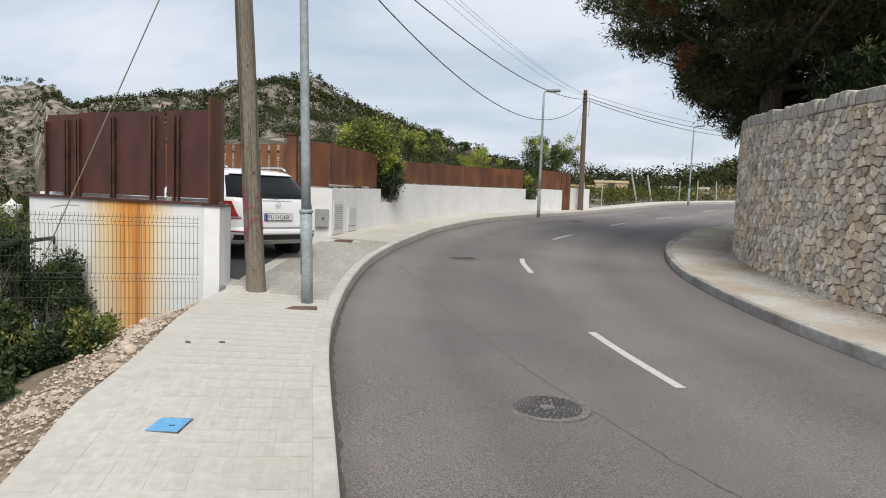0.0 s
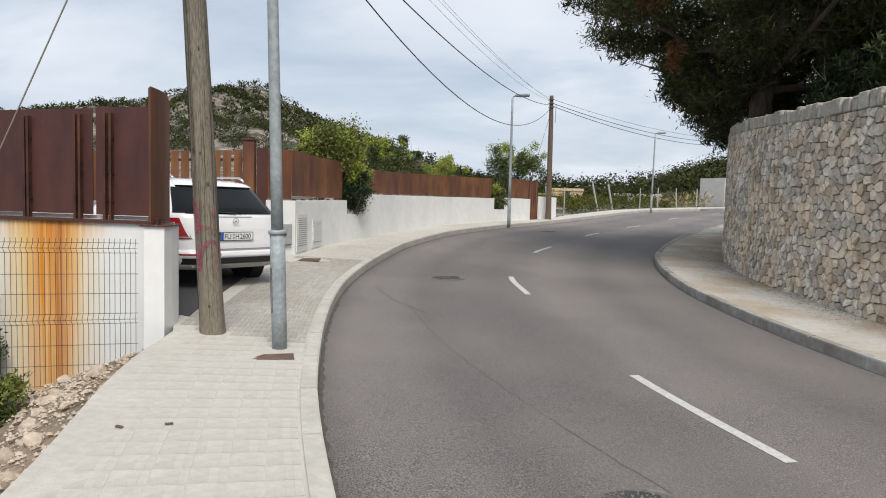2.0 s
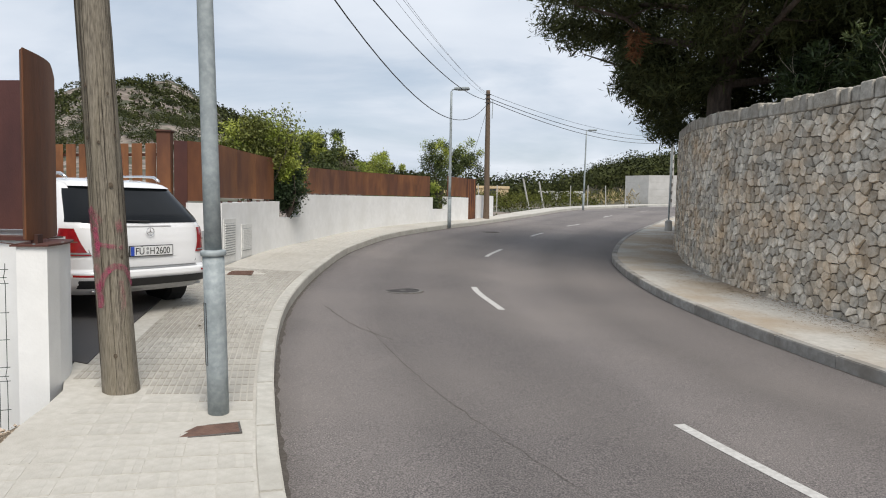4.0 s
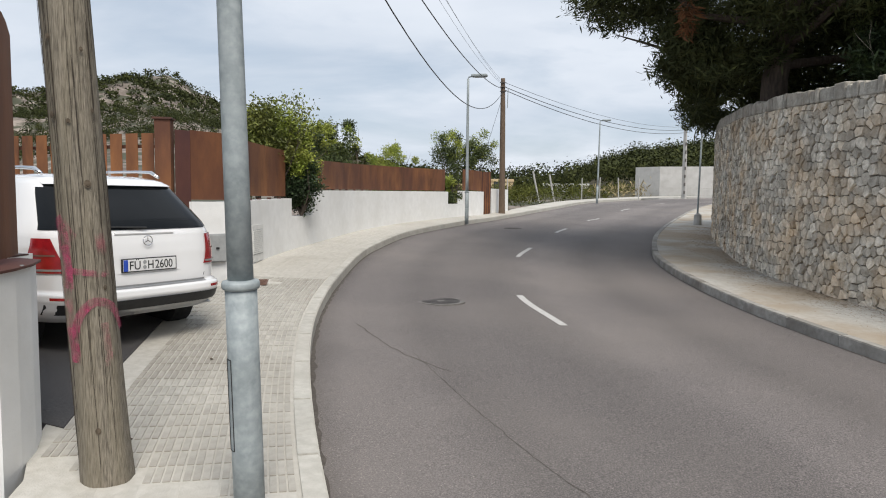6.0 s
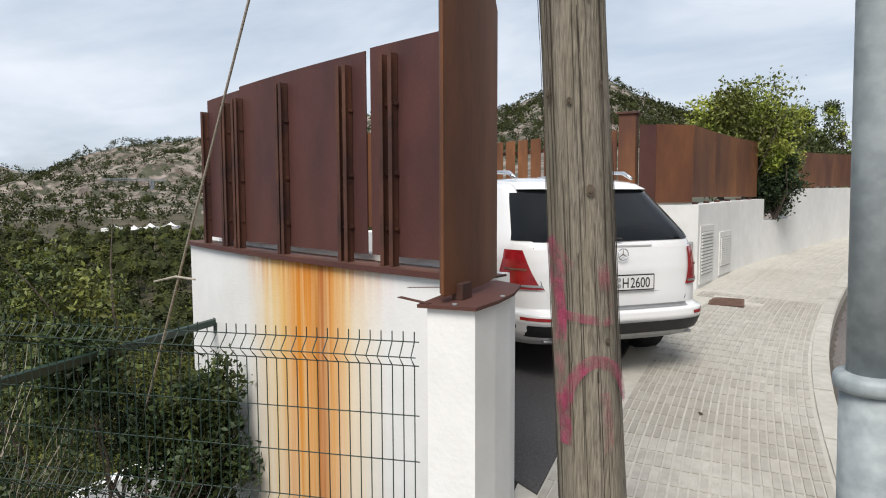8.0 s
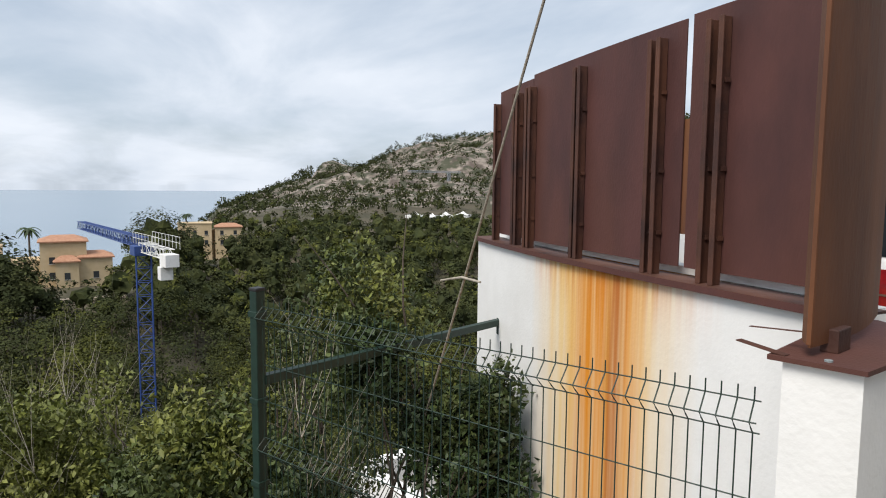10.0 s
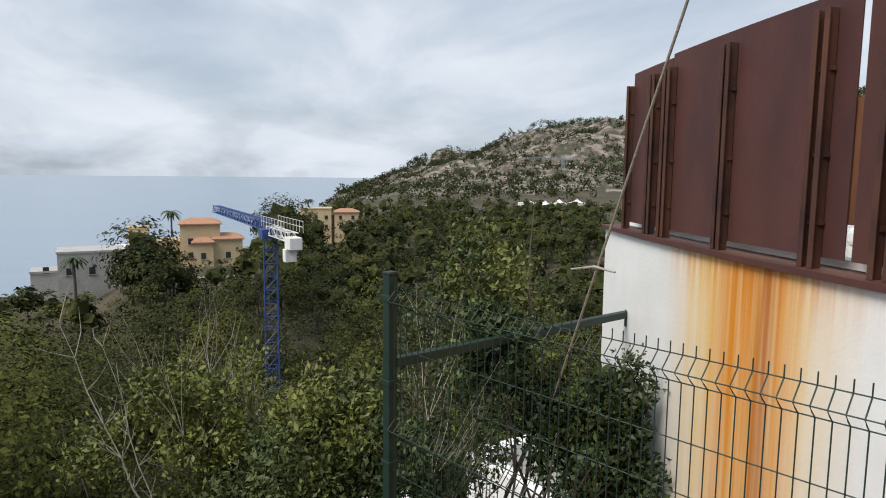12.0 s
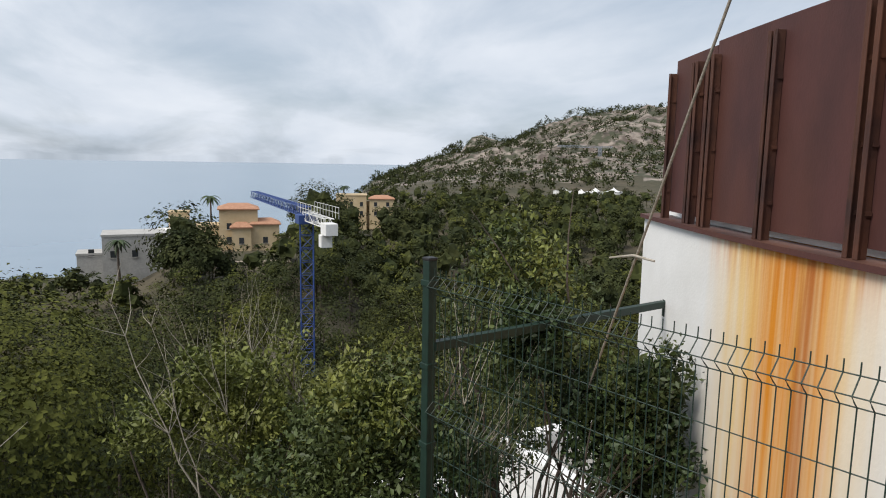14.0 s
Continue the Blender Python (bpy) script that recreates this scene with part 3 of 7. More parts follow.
coping = thing("wall_coping", "rust-brown steel plate capping the white wall", "coping")
part("plate", strip(-0.035, 0.17, -5.66, -9.63, 28, COPE + 0.001, COPE + 0.012), M_CORTEN_DK, coping)
part("drip_edge", strip(-0.037, -0.031, -5.66, -9.63, 28, COPE - 0.022, COPE + 0.0115), M_CORTEN, coping)
cap = thing("pillar_cap", "rusty steel cap plate on the white wing wall", "coping")
bm = prismed([(-5.437, 8.173), (-5.201, 8.249), (-5.235, 8.45), (-5.30, 8.67), (-5.417, 8.915), (-5.60, 8.985), (-5.67, 8.90)], COPE - 0.013, COPE + 0.001)
part("plate", bm, M_CORTEN, cap)
bm = bmesh.new()
box(bm, (-5.475, 8.20, COPE + 0.010), (0.15, 0.028, 0.003), 6, 0.0, 0, 6)
box(bm, (-5.50, 8.30, COPE + 0.050), (0.17, 0.016, 0.002), 10, 0.0, 0, -4)
part("loose_strip", bm, M_CORTEN_DK, cap, "curled loose metal strip")
for px, py in ((-5.31, 8.255), (-5.28, 8.55)):
    part("bolt", tubed([(px, py, COPE + 0.001), (px, py, COPE + 0.006)], 0.011, 10), M_GALV, cap)

screen = thing("steel_screen", "dark purple-brown weathering steel screen on the white wall", "fence")
panels = ((-5.70, -6.655, 2.72), (-6.70, -8.44, 2.71), (-8.45, -9.20, 2.685))
for x0, x1, top in panels:
    part("panel", strip(0.085, 0.093, x0, x1, 14, 1.45, top), M_CORTEN, screen)
part("panel", strip(0.098, 0.105, -6.61, -6.75, 3, 1.62, 2.21), M_CORTEN_OR, screen, "narrow orange cover strip")


def strut_bar(x, top):
    """One upright flat bar with welded lugs on the face of the screen."""
    bm = bmesh.new()
    y, rz = wall_a(x), math.degrees(math.atan(0.06 * (x + 6.0) - 0.06))
    box(bm, (x, y + 0.045, (COPE + 0.012 + top) / 2), (0.012, 0.07, top - COPE - 0.012), rz, 0.002)
    box(bm, (x + 0.009, y + 0.014, (COPE + 0.012 + top) / 2), (0.026, 0.008, top - COPE - 0.014), rz, 0.002)
    for z in (1.62, 1.95, 2.36):
        box(bm, (x + 0.010, y + 0.06, z), (0.016, 0.03, 0.022), rz)
    return bm


for x, top, w in ((-9.18, 2.58, 0), (-8.68, 2.60, 0.07), (-8.42, 2.61, 0.07), (-7.66, 2.63, 0.06), (-6.88, 2.64, 0.07), (-6.45, 2.65, 0.08)):
    for dx in ((-w / 2, w / 2) if w else (0,)):
        part("strut", strut_bar(x + dx, top), M_CORTEN_DK, screen, "dark upright steel bar")
# tall end blade: a bowed plate with a folded edge on a stub foot
arc = [(-5.357 - 0.22 * t + 0.035 * math.sin(math.pi * t), 8.243 + 0.70 * t) for t in np.linspace(0, 1, 9)]
blade_top = lambda x, y: 2.80 - 0.09 * max(0.0, (y - 8.72) / 0.22) ** 2
part("end_blade", prismed(arc + [(x - 0.011, y + 0.004) for x, y in arc[::-1]], lambda x, y: 1.412, blade_top), M_CORTEN_BLADE, screen, "tall bowed red-brown steel blade")
part("blade_foot", boxed((-5.385, 8.40, COPE + 0.035), (0.05, 0.10, 0.07), 14, 0.004), M_CORTEN_DK, screen)
part("blade_flange", prismed([(-5.368, 8.241), (-5.355, 8.241), (-5.355, 8.25), (-5.395, 8.288), (-5.41, 8.283)], 1.42, 2.79), M_CORTEN_BLADE, screen)

# ---- wall along the far pavement ----
wb = spline(WALL_B[1:], 0.4)


def along(y0, y1, d0, d1, z0, z1, line=wb):
    """A piece of wall that follows the line between two y, from offset d0 to d1."""
    q = np.linspace(y0, y1, max(3, int(abs(y1 - y0) / 0.5) + 2))
    a, b = offset(line, d0), offset(line, d1)
    pa = [(float(np.interp(y, line[:, 1], a[:, 0])), float(np.interp(y, line[:, 1], a[:, 1]))) for y in q]
    pb = [(float(np.interp(y, line[:, 1], b[:, 0])), float(np.interp(y, line[:, 1], b[:, 1]))) for y in q]
    return prismed(pa + pb[::-1], z0, z1)


wall_label = "white plastered garden wall along the pavement"
for y0, y1, z1 in ((15.2, 18.87, lambda x, y: 1.69 + 0.016 * (y - 15.2)), (18.87, 20.2, 1.365), (20.2, 30.8, lambda x, y: 1.94 + 0.012 * (y - 20.2)), (30.8, 32.2, 1.585), (32.2, 34.25, 2.12), (35.4, 37.9, 2.28)):
    tagged(part("wall_garden", along(y0, y1, 0.0, 0.26, -0.3, z1), M_PLASTER), wall_label, "wall", kind="structure")
tagged(part("wall_garden", prismed([(-6.57, 15.2), (-6.83, 15.22), (-7.22, 14.75), (-6.97, 14.70)], -0.3, 1.69), M_PLASTER), wall_label, "wall", kind="structure")
tagged(part("wall_garden", prismed([(-6.97, 14.70), (-7.22, 14.75), (-12.4, 16.2), (-12.3, 15.9), (-7.3, 14.58)], -0.3, 1.15), M_PLASTER), wall_label, "wall", kind="structure")

garden_screen = thing("steel_screen", "orange-brown weathering steel panels on the garden wall", "fence")
edges = [15.23, 16.4, 17.6, 18.75]
for a, b in zip(edges, edges[1:]):
    part("panel", along(a + 0.008, b - 0.008, 0.09, 0.098, 1.79, 2.75), M_CORTEN_OR, garden_screen)
edges = list(np.linspace(20.3, 30.7, 9))
for a, b in zip(edges, edges[1:]):
    part("panel", along(a + 0.008, b - 0.008, 0.09, 0.098, lambda x, y: 1.975 + 0.012 * (y - 20.2), lambda x, y: 2.66 + 0.025 * (y - 20.2)), M_CORTEN_OR, garden_screen)
for a, b in ((32.3, 33.2), (33.22, 34.2)):
    part("panel", along(a, b, 0.09, 0.098, 2.16, 3.02), M_CORTEN_OR, garden_screen)
bm = prismed([(-6.66, 15.20), (-6.99, 14.74), (-7.00, 14.745), (-6.67, 15.205)], 1.72, 2.75)
part("panel", bm, M_CORTEN_OR, garden_screen)
part("panel", prismed([(-6.99, 14.73), (-7.14, 14.55), (-7.145, 14.556), (-6.995, 14.738)], 1.3, 2.74), M_CORTEN, garden_screen)
for y in np.linspace(15.4, 30.4, 26):
    if 18.8 < y < 20.4:
        continue
    x = float(np.interp(y, wb[:, 1], offset(wb, 0.1)[:, 0]))
    part("foot", boxed((x, y, (1.705 + 0.016 * (y - 15.2) if y < 19 else 1.957 + 0.012 * (y - 20.2))), (0.05, 0.12, 0.035)), M_CORTEN_DK, garden_screen)

gate_post = thing("gate_post", "square rusty steel gate post with a flat cap", "post")
part("post", boxed((-7.28, 14.52, 1.45), (0.22, 0.22, 2.85), 12, 0.006), M_CORTEN_OR, gate_post)
part("cap", boxed((-7.28, 14.52, 2.885), (0.27, 0.27, 0.03), 12, 0.004), M_CORTEN_DK, gate_post)
slat_fence = thing("slat_fence", "weathering steel fence of upright slats behind the car", "fence")
d = Vector((-0.965, 0.262, 0))
for i in range(15):
    c = Vector((-7.44, 14.60, 0)) + d * (0.15 + 0.29 * i)
    part("slat", boxed((c.x, c.y, 1.74), (0.215, 0.012, 1.90), -15.2, 0.002), M_CORTEN_OR, slat_fence)
c = Vector((-7.44, 14.62, 0)) + d * 2.2
for z in (1.1, 2.50):
    part("rail", boxed((c.x, c.y + 0.035, z), (4.4, 0.04, 0.05), -15.2), M_CORTEN_DK, slat_fence)

garden_gate = thing("garden_gate", "rusty steel pedestrian gate of upright bars", "gate")
for i in range(9):
    y = 34.32 + 0.125 * i
    x = float(np.interp(y, wb[:, 1], wb[:, 0])) - 0.1
    part("bar", boxed((x, y, road_z(y, x) + 0.16 + 0.95), (0.08, 0.08, 1.9), 25, 0.003), M_CORTEN_OR if i % 2 else M_CORTEN_DK, garden_gate)
part("back_plate", along(34.26, 35.39, 0.2, 0.21, 1.1, 2.95), M_CORTEN_DK, garden_gate)

# louvred cupboards and a meter box let into the wall
def louvre_door(y0, y1, z0, z1):
    t = thing("louvre_door", "white louvred metal cupboard door in the wall", "vent", group="wall cupboards")
    part("leaf", along(y0, y1, -0.018, -0.002, z0, z1), M_WHITEMETAL, t)
    part("recess", along(y0 + 0.05, y1 - 0.05, -0.021, -0.0185, z0 + 0.12, z1 - 0.08), M_GREYBOX, t)
    k = 13
    for i in range(k):
        z = z0 + 0.14 + (z1 - z0 - 0.26) * i / (k - 1)
        part("slat", along(y0 + 0.05, y1 - 0.05, -0.034, -0.021, z, z + 0.028), M_WHITEMETAL, t)


louvre_door(15.28, 16.0, 0.60, 1.40)
louvre_door(16.38, 17.05, 0.62, 1.27)
meter = thing("meter_box", "grey plastic electricity meter box on the wall", "meter box")
mz = math.degrees(math.atan2(0.5, 0.4))
part("body", boxed((-6.72, 14.97, 0.98), (0.34, 0.08, 0.44), mz, 0.012), M_GREYBOX, meter)
part("door", boxed((-6.685, 14.942, 0.98), (0.30, 0.02, 0.40), mz, 0.004), M_GREYBOX, meter)
part("lock", boxed((-6.675, 14.934, 0.98), (0.05, 0.03, 0.03), mz, 0.004), M_BLACK, meter)

# ---- poles, lamps, cables ----
def lean(a, b, n):
    return [tuple(Vector(a).lerp(Vector(b), t)) for t in np.linspace(0, 1, n)]


def wood_pole(base, top, r0, r1, label, wood=M_POLEWOOD):
    t = thing("utility_pole", label, "pole")
    bm = bmesh.new()
    pts = lean(base, top, 60)
    rings = tube(bm, pts, [r0 + (r1 - r0) * i / 59 + 0.016 * math.exp(-i / 2.0) for i in range(60)], 28)
    for i, ring in enumerate(rings):
        for k, v in enumerate(ring):
            a = k / 28 * math.tau
            n = noise.noise(Vector((math.cos(a) * 1.6, math.sin(a) * 1.6, v.co.z * 0.5))) * 0.012 + noise.noise(Vector((math.cos(a) * 7, math.sin(a) * 7, v.co.z * 1.1 + 9))) * 0.0035
            c = Vector(pts[i])
            v.co += (v.co - c).normalized() * n
    part("shaft", bm, wood, t, smooth=True)
    return t


M_KNOT = surface("wood_knot", (0.06, 0.045, 0.03), (0.13, 0.10, 0.07), rough=0.9, scale=40, bump=0.3)
M_CRACK = surface("wood_crack", (0.03, 0.024, 0.018), (0.05, 0.04, 0.03), rough=1.0, scale=30, bump=0)
P0, P1 = Vector((-4.758, 8.43, 0.15)), Vector((-5.20, 8.395, 7.53))
pole = wood_pole(P0, P1, 0.121, 0.098, "weathered grey wooden utility pole with pink spray paint")


def on_pole(a, z, lift=0.004):
    """A point on the pole's skin; a in degrees, 0 towards -y, positive to +x."""
    f = (z - P0.z) / (P1.z - P0.z)
    c, r = P0.lerp(P1, f), 0.121 + (0.098 - 0.121) * f + lift
    return Vector((c.x + r * math.sin(radians(a)), c.y - r * math.cos(radians(a)), z))


def pole_patch(a0, a1, z0, z1, lift, na=6, nz=6):
    bm = bmesh.new()
    g = [[bm.verts.new(on_pole(a0 + (a1 - a0) * i / na, z0 + (z1 - z0) * j / nz, lift)) for i in range(na + 1)] for j in range(nz + 1)]
    for j in range(nz):
        for i in range(na):
            bm.faces.new((g[j][i], g[j][i + 1], g[j + 1][i + 1], g[j + 1][i]))
    return bm


def spray_paint(name, colour, lo, hi):
    m = surface(name, colour, [c * 1.5 for c in colour], rough=0.8, scale=20, bump=0.1)
    n, l = m.node_tree.nodes, m.node_tree.links
    co = n.new("ShaderNodeTexCoord")
    no = n.new("ShaderNodeTexNoise")
    no.inputs["Scale"].default_value, no.inputs["Detail"].default_value = 16, 8
    l.new(co.outputs["Object"], no.inputs["Vector"])
    ra = n.new("ShaderNodeMapRange")
    ra.inputs["From Min"].default_value, ra.inputs["From Max"].default_value = lo, hi
    ra.inputs["To Max"].default_value = 0.72
    l.new(no.outputs["Fac"], ra.inputs["Value"])
    l.new(ra.outputs[0], n["Principled BSDF"].inputs["Alpha"])
    return m


M_PINK = spray_paint("pink_spray", (0.27, 0.035, 0.085), 0.30, 0.68)
M_PINK_SOFT = spray_paint("pink_spray_faded", (0.30, 0.09, 0.11), 0.38, 0.85)


def spray_stroke(pts, w, material):
    """A stroke of paint along (angle, height) points on the pole."""
    bm = bmesh.new()
    line = spline(pts, 1.0) if len(pts) > 2 else np.array(pts, float)
    line = np.array([[np.interp(t, np.linspace(0, 1, len(line)), line[:, i]) for i in range(2)] for t in np.linspace(0, 1, 14)])
    aw = math.degrees(w / 0.13)
    prev = None
    for i, (a, z) in enumerate(line):
        da, dz = np.gradient(line[:, 0])[i] * 0.0023, np.gradient(line[:, 1])[i]
        ln = math.hypot(da, dz) or 1
        na, nz = -dz / ln, da / ln
        row = [bm.verts.new(on_pole(a + na * aw * k / 2, z + nz * w * k / 2, 0.0135)) for k in (-1, -0.33, 0.33, 1)]
        if prev:
            for k in range(3):
                bm.faces.new((prev[k], row[k], row[k + 1], prev[k + 1]))
        prev = row
    part("graffiti", bm, material, pole, "pink spray-paint mark")


spray_stroke([(-40, 1.66), (-32, 1.62), (-24, 1.56), (-20, 1.50)], 0.085, M_PINK)
spray_stroke([(-22, 1.64), (-10, 1.59), (0, 1.56), (8, 1.55)], 0.06, M_PINK_SOFT)
spray_stroke([(-28, 1.56), (-24, 1.36), (-22, 1.18), (-24, 1.02)], 0.06, M_PINK_SOFT)
spray_stroke([(-18, 1.52), (-14, 1.40), (-16, 1.30)], 0.05, M_PINK)
spray_stroke([(58, 1.58), (62, 1.48), (64, 1.36)], 0.05, M_PINK_SOFT)
spray_stroke([(-22, 1.40), (14, 1.385), (66, 1.37)], 0.032, M_PINK)
spray_stroke([(-16, 0.98), (-2, 1.14), (36, 1.23), (78, 1.19), (102, 1.08)], 0.045, M_PINK)
spray_stroke([(-22, 1.10), (-16, 1.00), (-14, 0.92)], 0.06, M_PINK)
spray_stroke([(52, 1.12), (56, 1.00), (56, 0.90)], 0.04, M_PINK_SOFT)
spray_stroke([(106, 2.10), (108, 1.96), (110, 1.88)], 0.03, M_PINK_SOFT)
rk = random.Random(4)
for a, z, size in ((-24, 2.17, 1.1), (16, 2.14, 0.8), (44, 1.83, 1.3), (20, 0.56, 1.1), (62, 1.3, 0.8), (-15, 2.55, 1.0), (56, 2.5, 0.8), (70, 2.2, 0.7), (34, 3.2, 0.9)):
    bm = bmesh.new()
    for r, lift in ((0.013, 0.010), (0.007, 0.013)):
        bm.faces.new([bm.verts.new(on_pole(a + math.degrees(size * r * math.cos(k * math.tau / 12) / 0.13), z + size * r * 1.25 * math.sin(k * math.tau / 12), lift)) for k in range(12)])
    part("knot", bm, M_KNOT, pole)
for i in range(64):
    a, z0 = rk.uniform(-75, 105), rk.uniform(0.2, 3.6)
    pts = [on_pole(a + rk.uniform(-0.7, 0.7) + 0.8 * k, z0 + k * rk.uniform(0.10, 0.22), 0.008) for k in range(6)]
    part("crack", tubed(pts, [0.0005, 0.0012, 0.0016, 0.0013, 0.0010, 0.0004], 5), M_CRACK, pole)

pole_far = wood_pole((-1.24, 35.8, 1.0), (-1.30, 35.8, 7.36), 0.15, 0.10, "brown wooden utility pole by the garden gate", M_POLEBROWN)
for z in (6.75, 6.95, 7.15):
    part("insulator", tubed([(-1.45, 35.68, z), (-1.15, 35.68, z)], 0.02, 6), M_BLACK, pole_far)
part("pole_stub", tubed([(-1.08, 35.75, 6.0), (-1.06, 35.75, 6.9)], 0.02, 6), M_GALV, pole_far)


def street_lamp(base, top, label, turn=60.0, detail=False):
    t = thing("street_lamp", label, "street lamp", group="street lamps")
    b, e = Vector(base), Vector(top)
    f = (1.19 / (e - b).length)
    mid = b.lerp(e, f)
    part("base_tube", tubed(lean(b, mid, 4), 0.073, 28), M_GALV, t, smooth=True)
    bm = bmesh.new()
    ax = (e - b).normalized()
    tube(bm, [mid + ax * h for h in (-0.022, -0.018, -0.008, 0.008, 0.018, 0.024)], [0.074, 0.083, 0.087, 0.087, 0.082, 0.058], 28)
    part("collar", bm, M_GALV, t, smooth=True)
    part("upper_tube", tubed(lean(mid, e, 8), [0.059 - 0.016 * i / 7 for i in range(8)], 24), M_GALV, t, smooth=True)
    c, s = math.cos(radians(turn)), math.sin(radians(turn))
    part("arm", tubed([e, e + Vector((0.03 * c, 0.03 * s, 0.07)), e + Vector((0.2 * c, 0.2 * s, 0.10))], 0.03, 10), M_GALV, t)
    h = e + Vector((0.42 * c, 0.42 * s, 0.11))
    part("head", boxed(tuple(h), (0.58, 0.24, 0.10), turn, 0.03), M_GALV, t)
    part("lens", boxed((h.x + 0.03 * c, h.y + 0.03 * s, h.z - 0.055), (0.40, 0.18, 0.02), turn, 0.004), M_GREYBOX, t)
    if detail:
        z = b.z + 0.62
        bm = bmesh.new()
        loop = [(-0.30, 0.22), (-0.30, -0.22), (0.30, -0.22), (0.30, 0.22), (-0.30, 0.22)]
        base_a = -2.45
        pts = []
        for (a0, z0), (a1, z1) in zip(loop, loop[1:]):
            for k in range(6):
                a, zz = base_a + a0 + (a1 - a0) * k / 6, z + z0 + (z1 - z0) * k / 6
                cc = b.lerp(e, (zz - b.z) / (e.z - b.z))
                pts.append((cc.x + 0.074 * math.cos(a), cc.y + 0.074 * math.sin(a), zz))
        tube(bm, pts + [pts[0]], 0.0025, 5)
        part("door_seam", bm, M_BLACK, t)
    return t


street_lamp((-3.885, 8.117, 0.18), (-3.97, 7.895, 5.75), "leaning galvanised steel street lamp on the pavement", 20, True)
street_lamp((-2.88, 29.5, 0.85), (-2.90, 29.5, 6.19), "galvanised street lamp beside the white garden wall", -10)
street_lamp((5.90, 49.7, 1.6), (5.95, 49.7, 7.05), "distant galvanised street lamp at the bend", -10)


def cable(a, b, sag, r, label, material=None):
    a, b = Vector(a), Vector(b)
    pts = []
    for t in np.linspace(0, 1, 28):
        p = a.lerp(b, t)
        p.z -= sag * 4 * t * (1 - t)
        pts.append(tuple(p))
    ob = part("cable", tubed(pts, r, 6), material or M_WIRE, smooth=True)
    return tagged(ob, label, "cable", group="overhead cables")


over = "thin black overhead cable between wooden poles"
cable((-5.12, 8.4, 6.0), (-1.30, 35.7, 6.88), 0.8, 0.013, over)
cable((-5.02, 8.42, 6.0), (-1.30, 35.7, 6.75), 2.0, 0.012, "slack black cable drooping between wooden poles")
cable((-5.13, 8.4, 6.45), (-1.30, 35.7, 7.05), 0.6, 0.004, over)
cable((-5.13, 8.45, 6.55), (-1.22, 35.7, 7.12), 0.5, 0.004, over)
cable((-5.15, 8.4, 6.65), (-1.40, 35.7, 7.15), 0.4, 0.004, over)
cable((-1.28, 35.8, 7.0), (16.0, 61.5, 7.9), 0.75, 0.016, over)
cable((-1.28, 35.8, 6.86), (16.0, 61.5, 7.7), 0.85, 0.016, over)
cable((-1.28, 35.8, 7.2), (16.0, 61.5, 8.1), 0.65, 0.009, over)
cable((-1.32, 35.8, 6.5), (-2.7, 40, 1.9), 0.05, 0.008, over)
cable((-5.14, 8.46, 6.25), (-9.48, 8.48, -1.9), 0.0, 0.0085, "frayed steel guy rope running down past the screen", M_ROPE)
stake = part("wooden_stake", tubed([(-8.05, 8.44, 1.24), (-7.80, 8.46, 1.29), (-7.60, 8.48, 1.285)], [0.006, 0.009, 0.007], 7), M_TWIG)
tagged(stake, "thin pale stick tied across the guy rope", "stick")

# ---- covers and plates ----
def pave_z(x, y):
    k = float(np.interp(y, kin[:, 1], kin[:, 0]))
    o = float(np.interp(y, outer[:, 1], outer[:, 0]))
    return road_z(y, x) + 0.140 + 0.025 * min(1, max(0, (k - x) / (k - o)))


cover = thing("utility_cover", "small bright blue painted cover plate in the pavement", "cover")
cx, cy = -2.90, 4.03
rz = 13
part("lid", boxed((cx, cy, pave_z(cx, cy) - 0.001), (0.195, 0.225, 0.012), rz, 0.003), M_BLUE, cover)
part("frame", boxed((cx, cy, pave_z(cx, cy) - 0.003), (0.215, 0.245, 0.012), rz, 0.002), M_IRON, cover)
part("lift_slot", boxed((cx + 0.03, cy - 0.01, pave_z(cx, cy) + 0.0055), (0.035, 0.015, 0.002), rz), M_BLACK, cover)

lampcover = thing("utility_cover", "flat rusty iron cover plate at the lamp's foot", "cover")
cx, cy, rz = -3.835, 7.77, 24
part("frame", boxed((cx, cy, pave_z(cx, cy) - 0.004), (0.44, 0.22, 0.014), rz, 0.002), M_IRON, lampcover)
part("lid", boxed((cx, cy, pave_z(cx, cy) - 0.001), (0.41, 0.19, 0.012), rz, 0.002), M_RUSTIRON, lampcover)

drain = thing("drain_grate", "rusty brown iron drain cover in the pavement", "cover")
cx, cy, rz = -6.03, 14.66, 14
part("frame", boxed((cx, cy, pave_z(cx, cy) + 0.003), (0.40, 0.58, 0.014), rz, 0.002), M_RUSTIRON, drain)
for i in range(9):
    o = -0.24 + 0.06 * i
    part("bar", boxed((cx - o * math.sin(radians(rz)), cy + o * math.cos(radians(rz)), pave_z(cx, cy) + 0.011), (0.35, 0.03, 0.010), rz), M_RUSTIRON, drain)


M_MANHOLE = surface("worn_cast_iron", (0.115, 0.107, 0.10), (0.20, 0.187, 0.176), rough=0.75, metal=0.1, scale=18, bump=0.4, bump_scale=70)


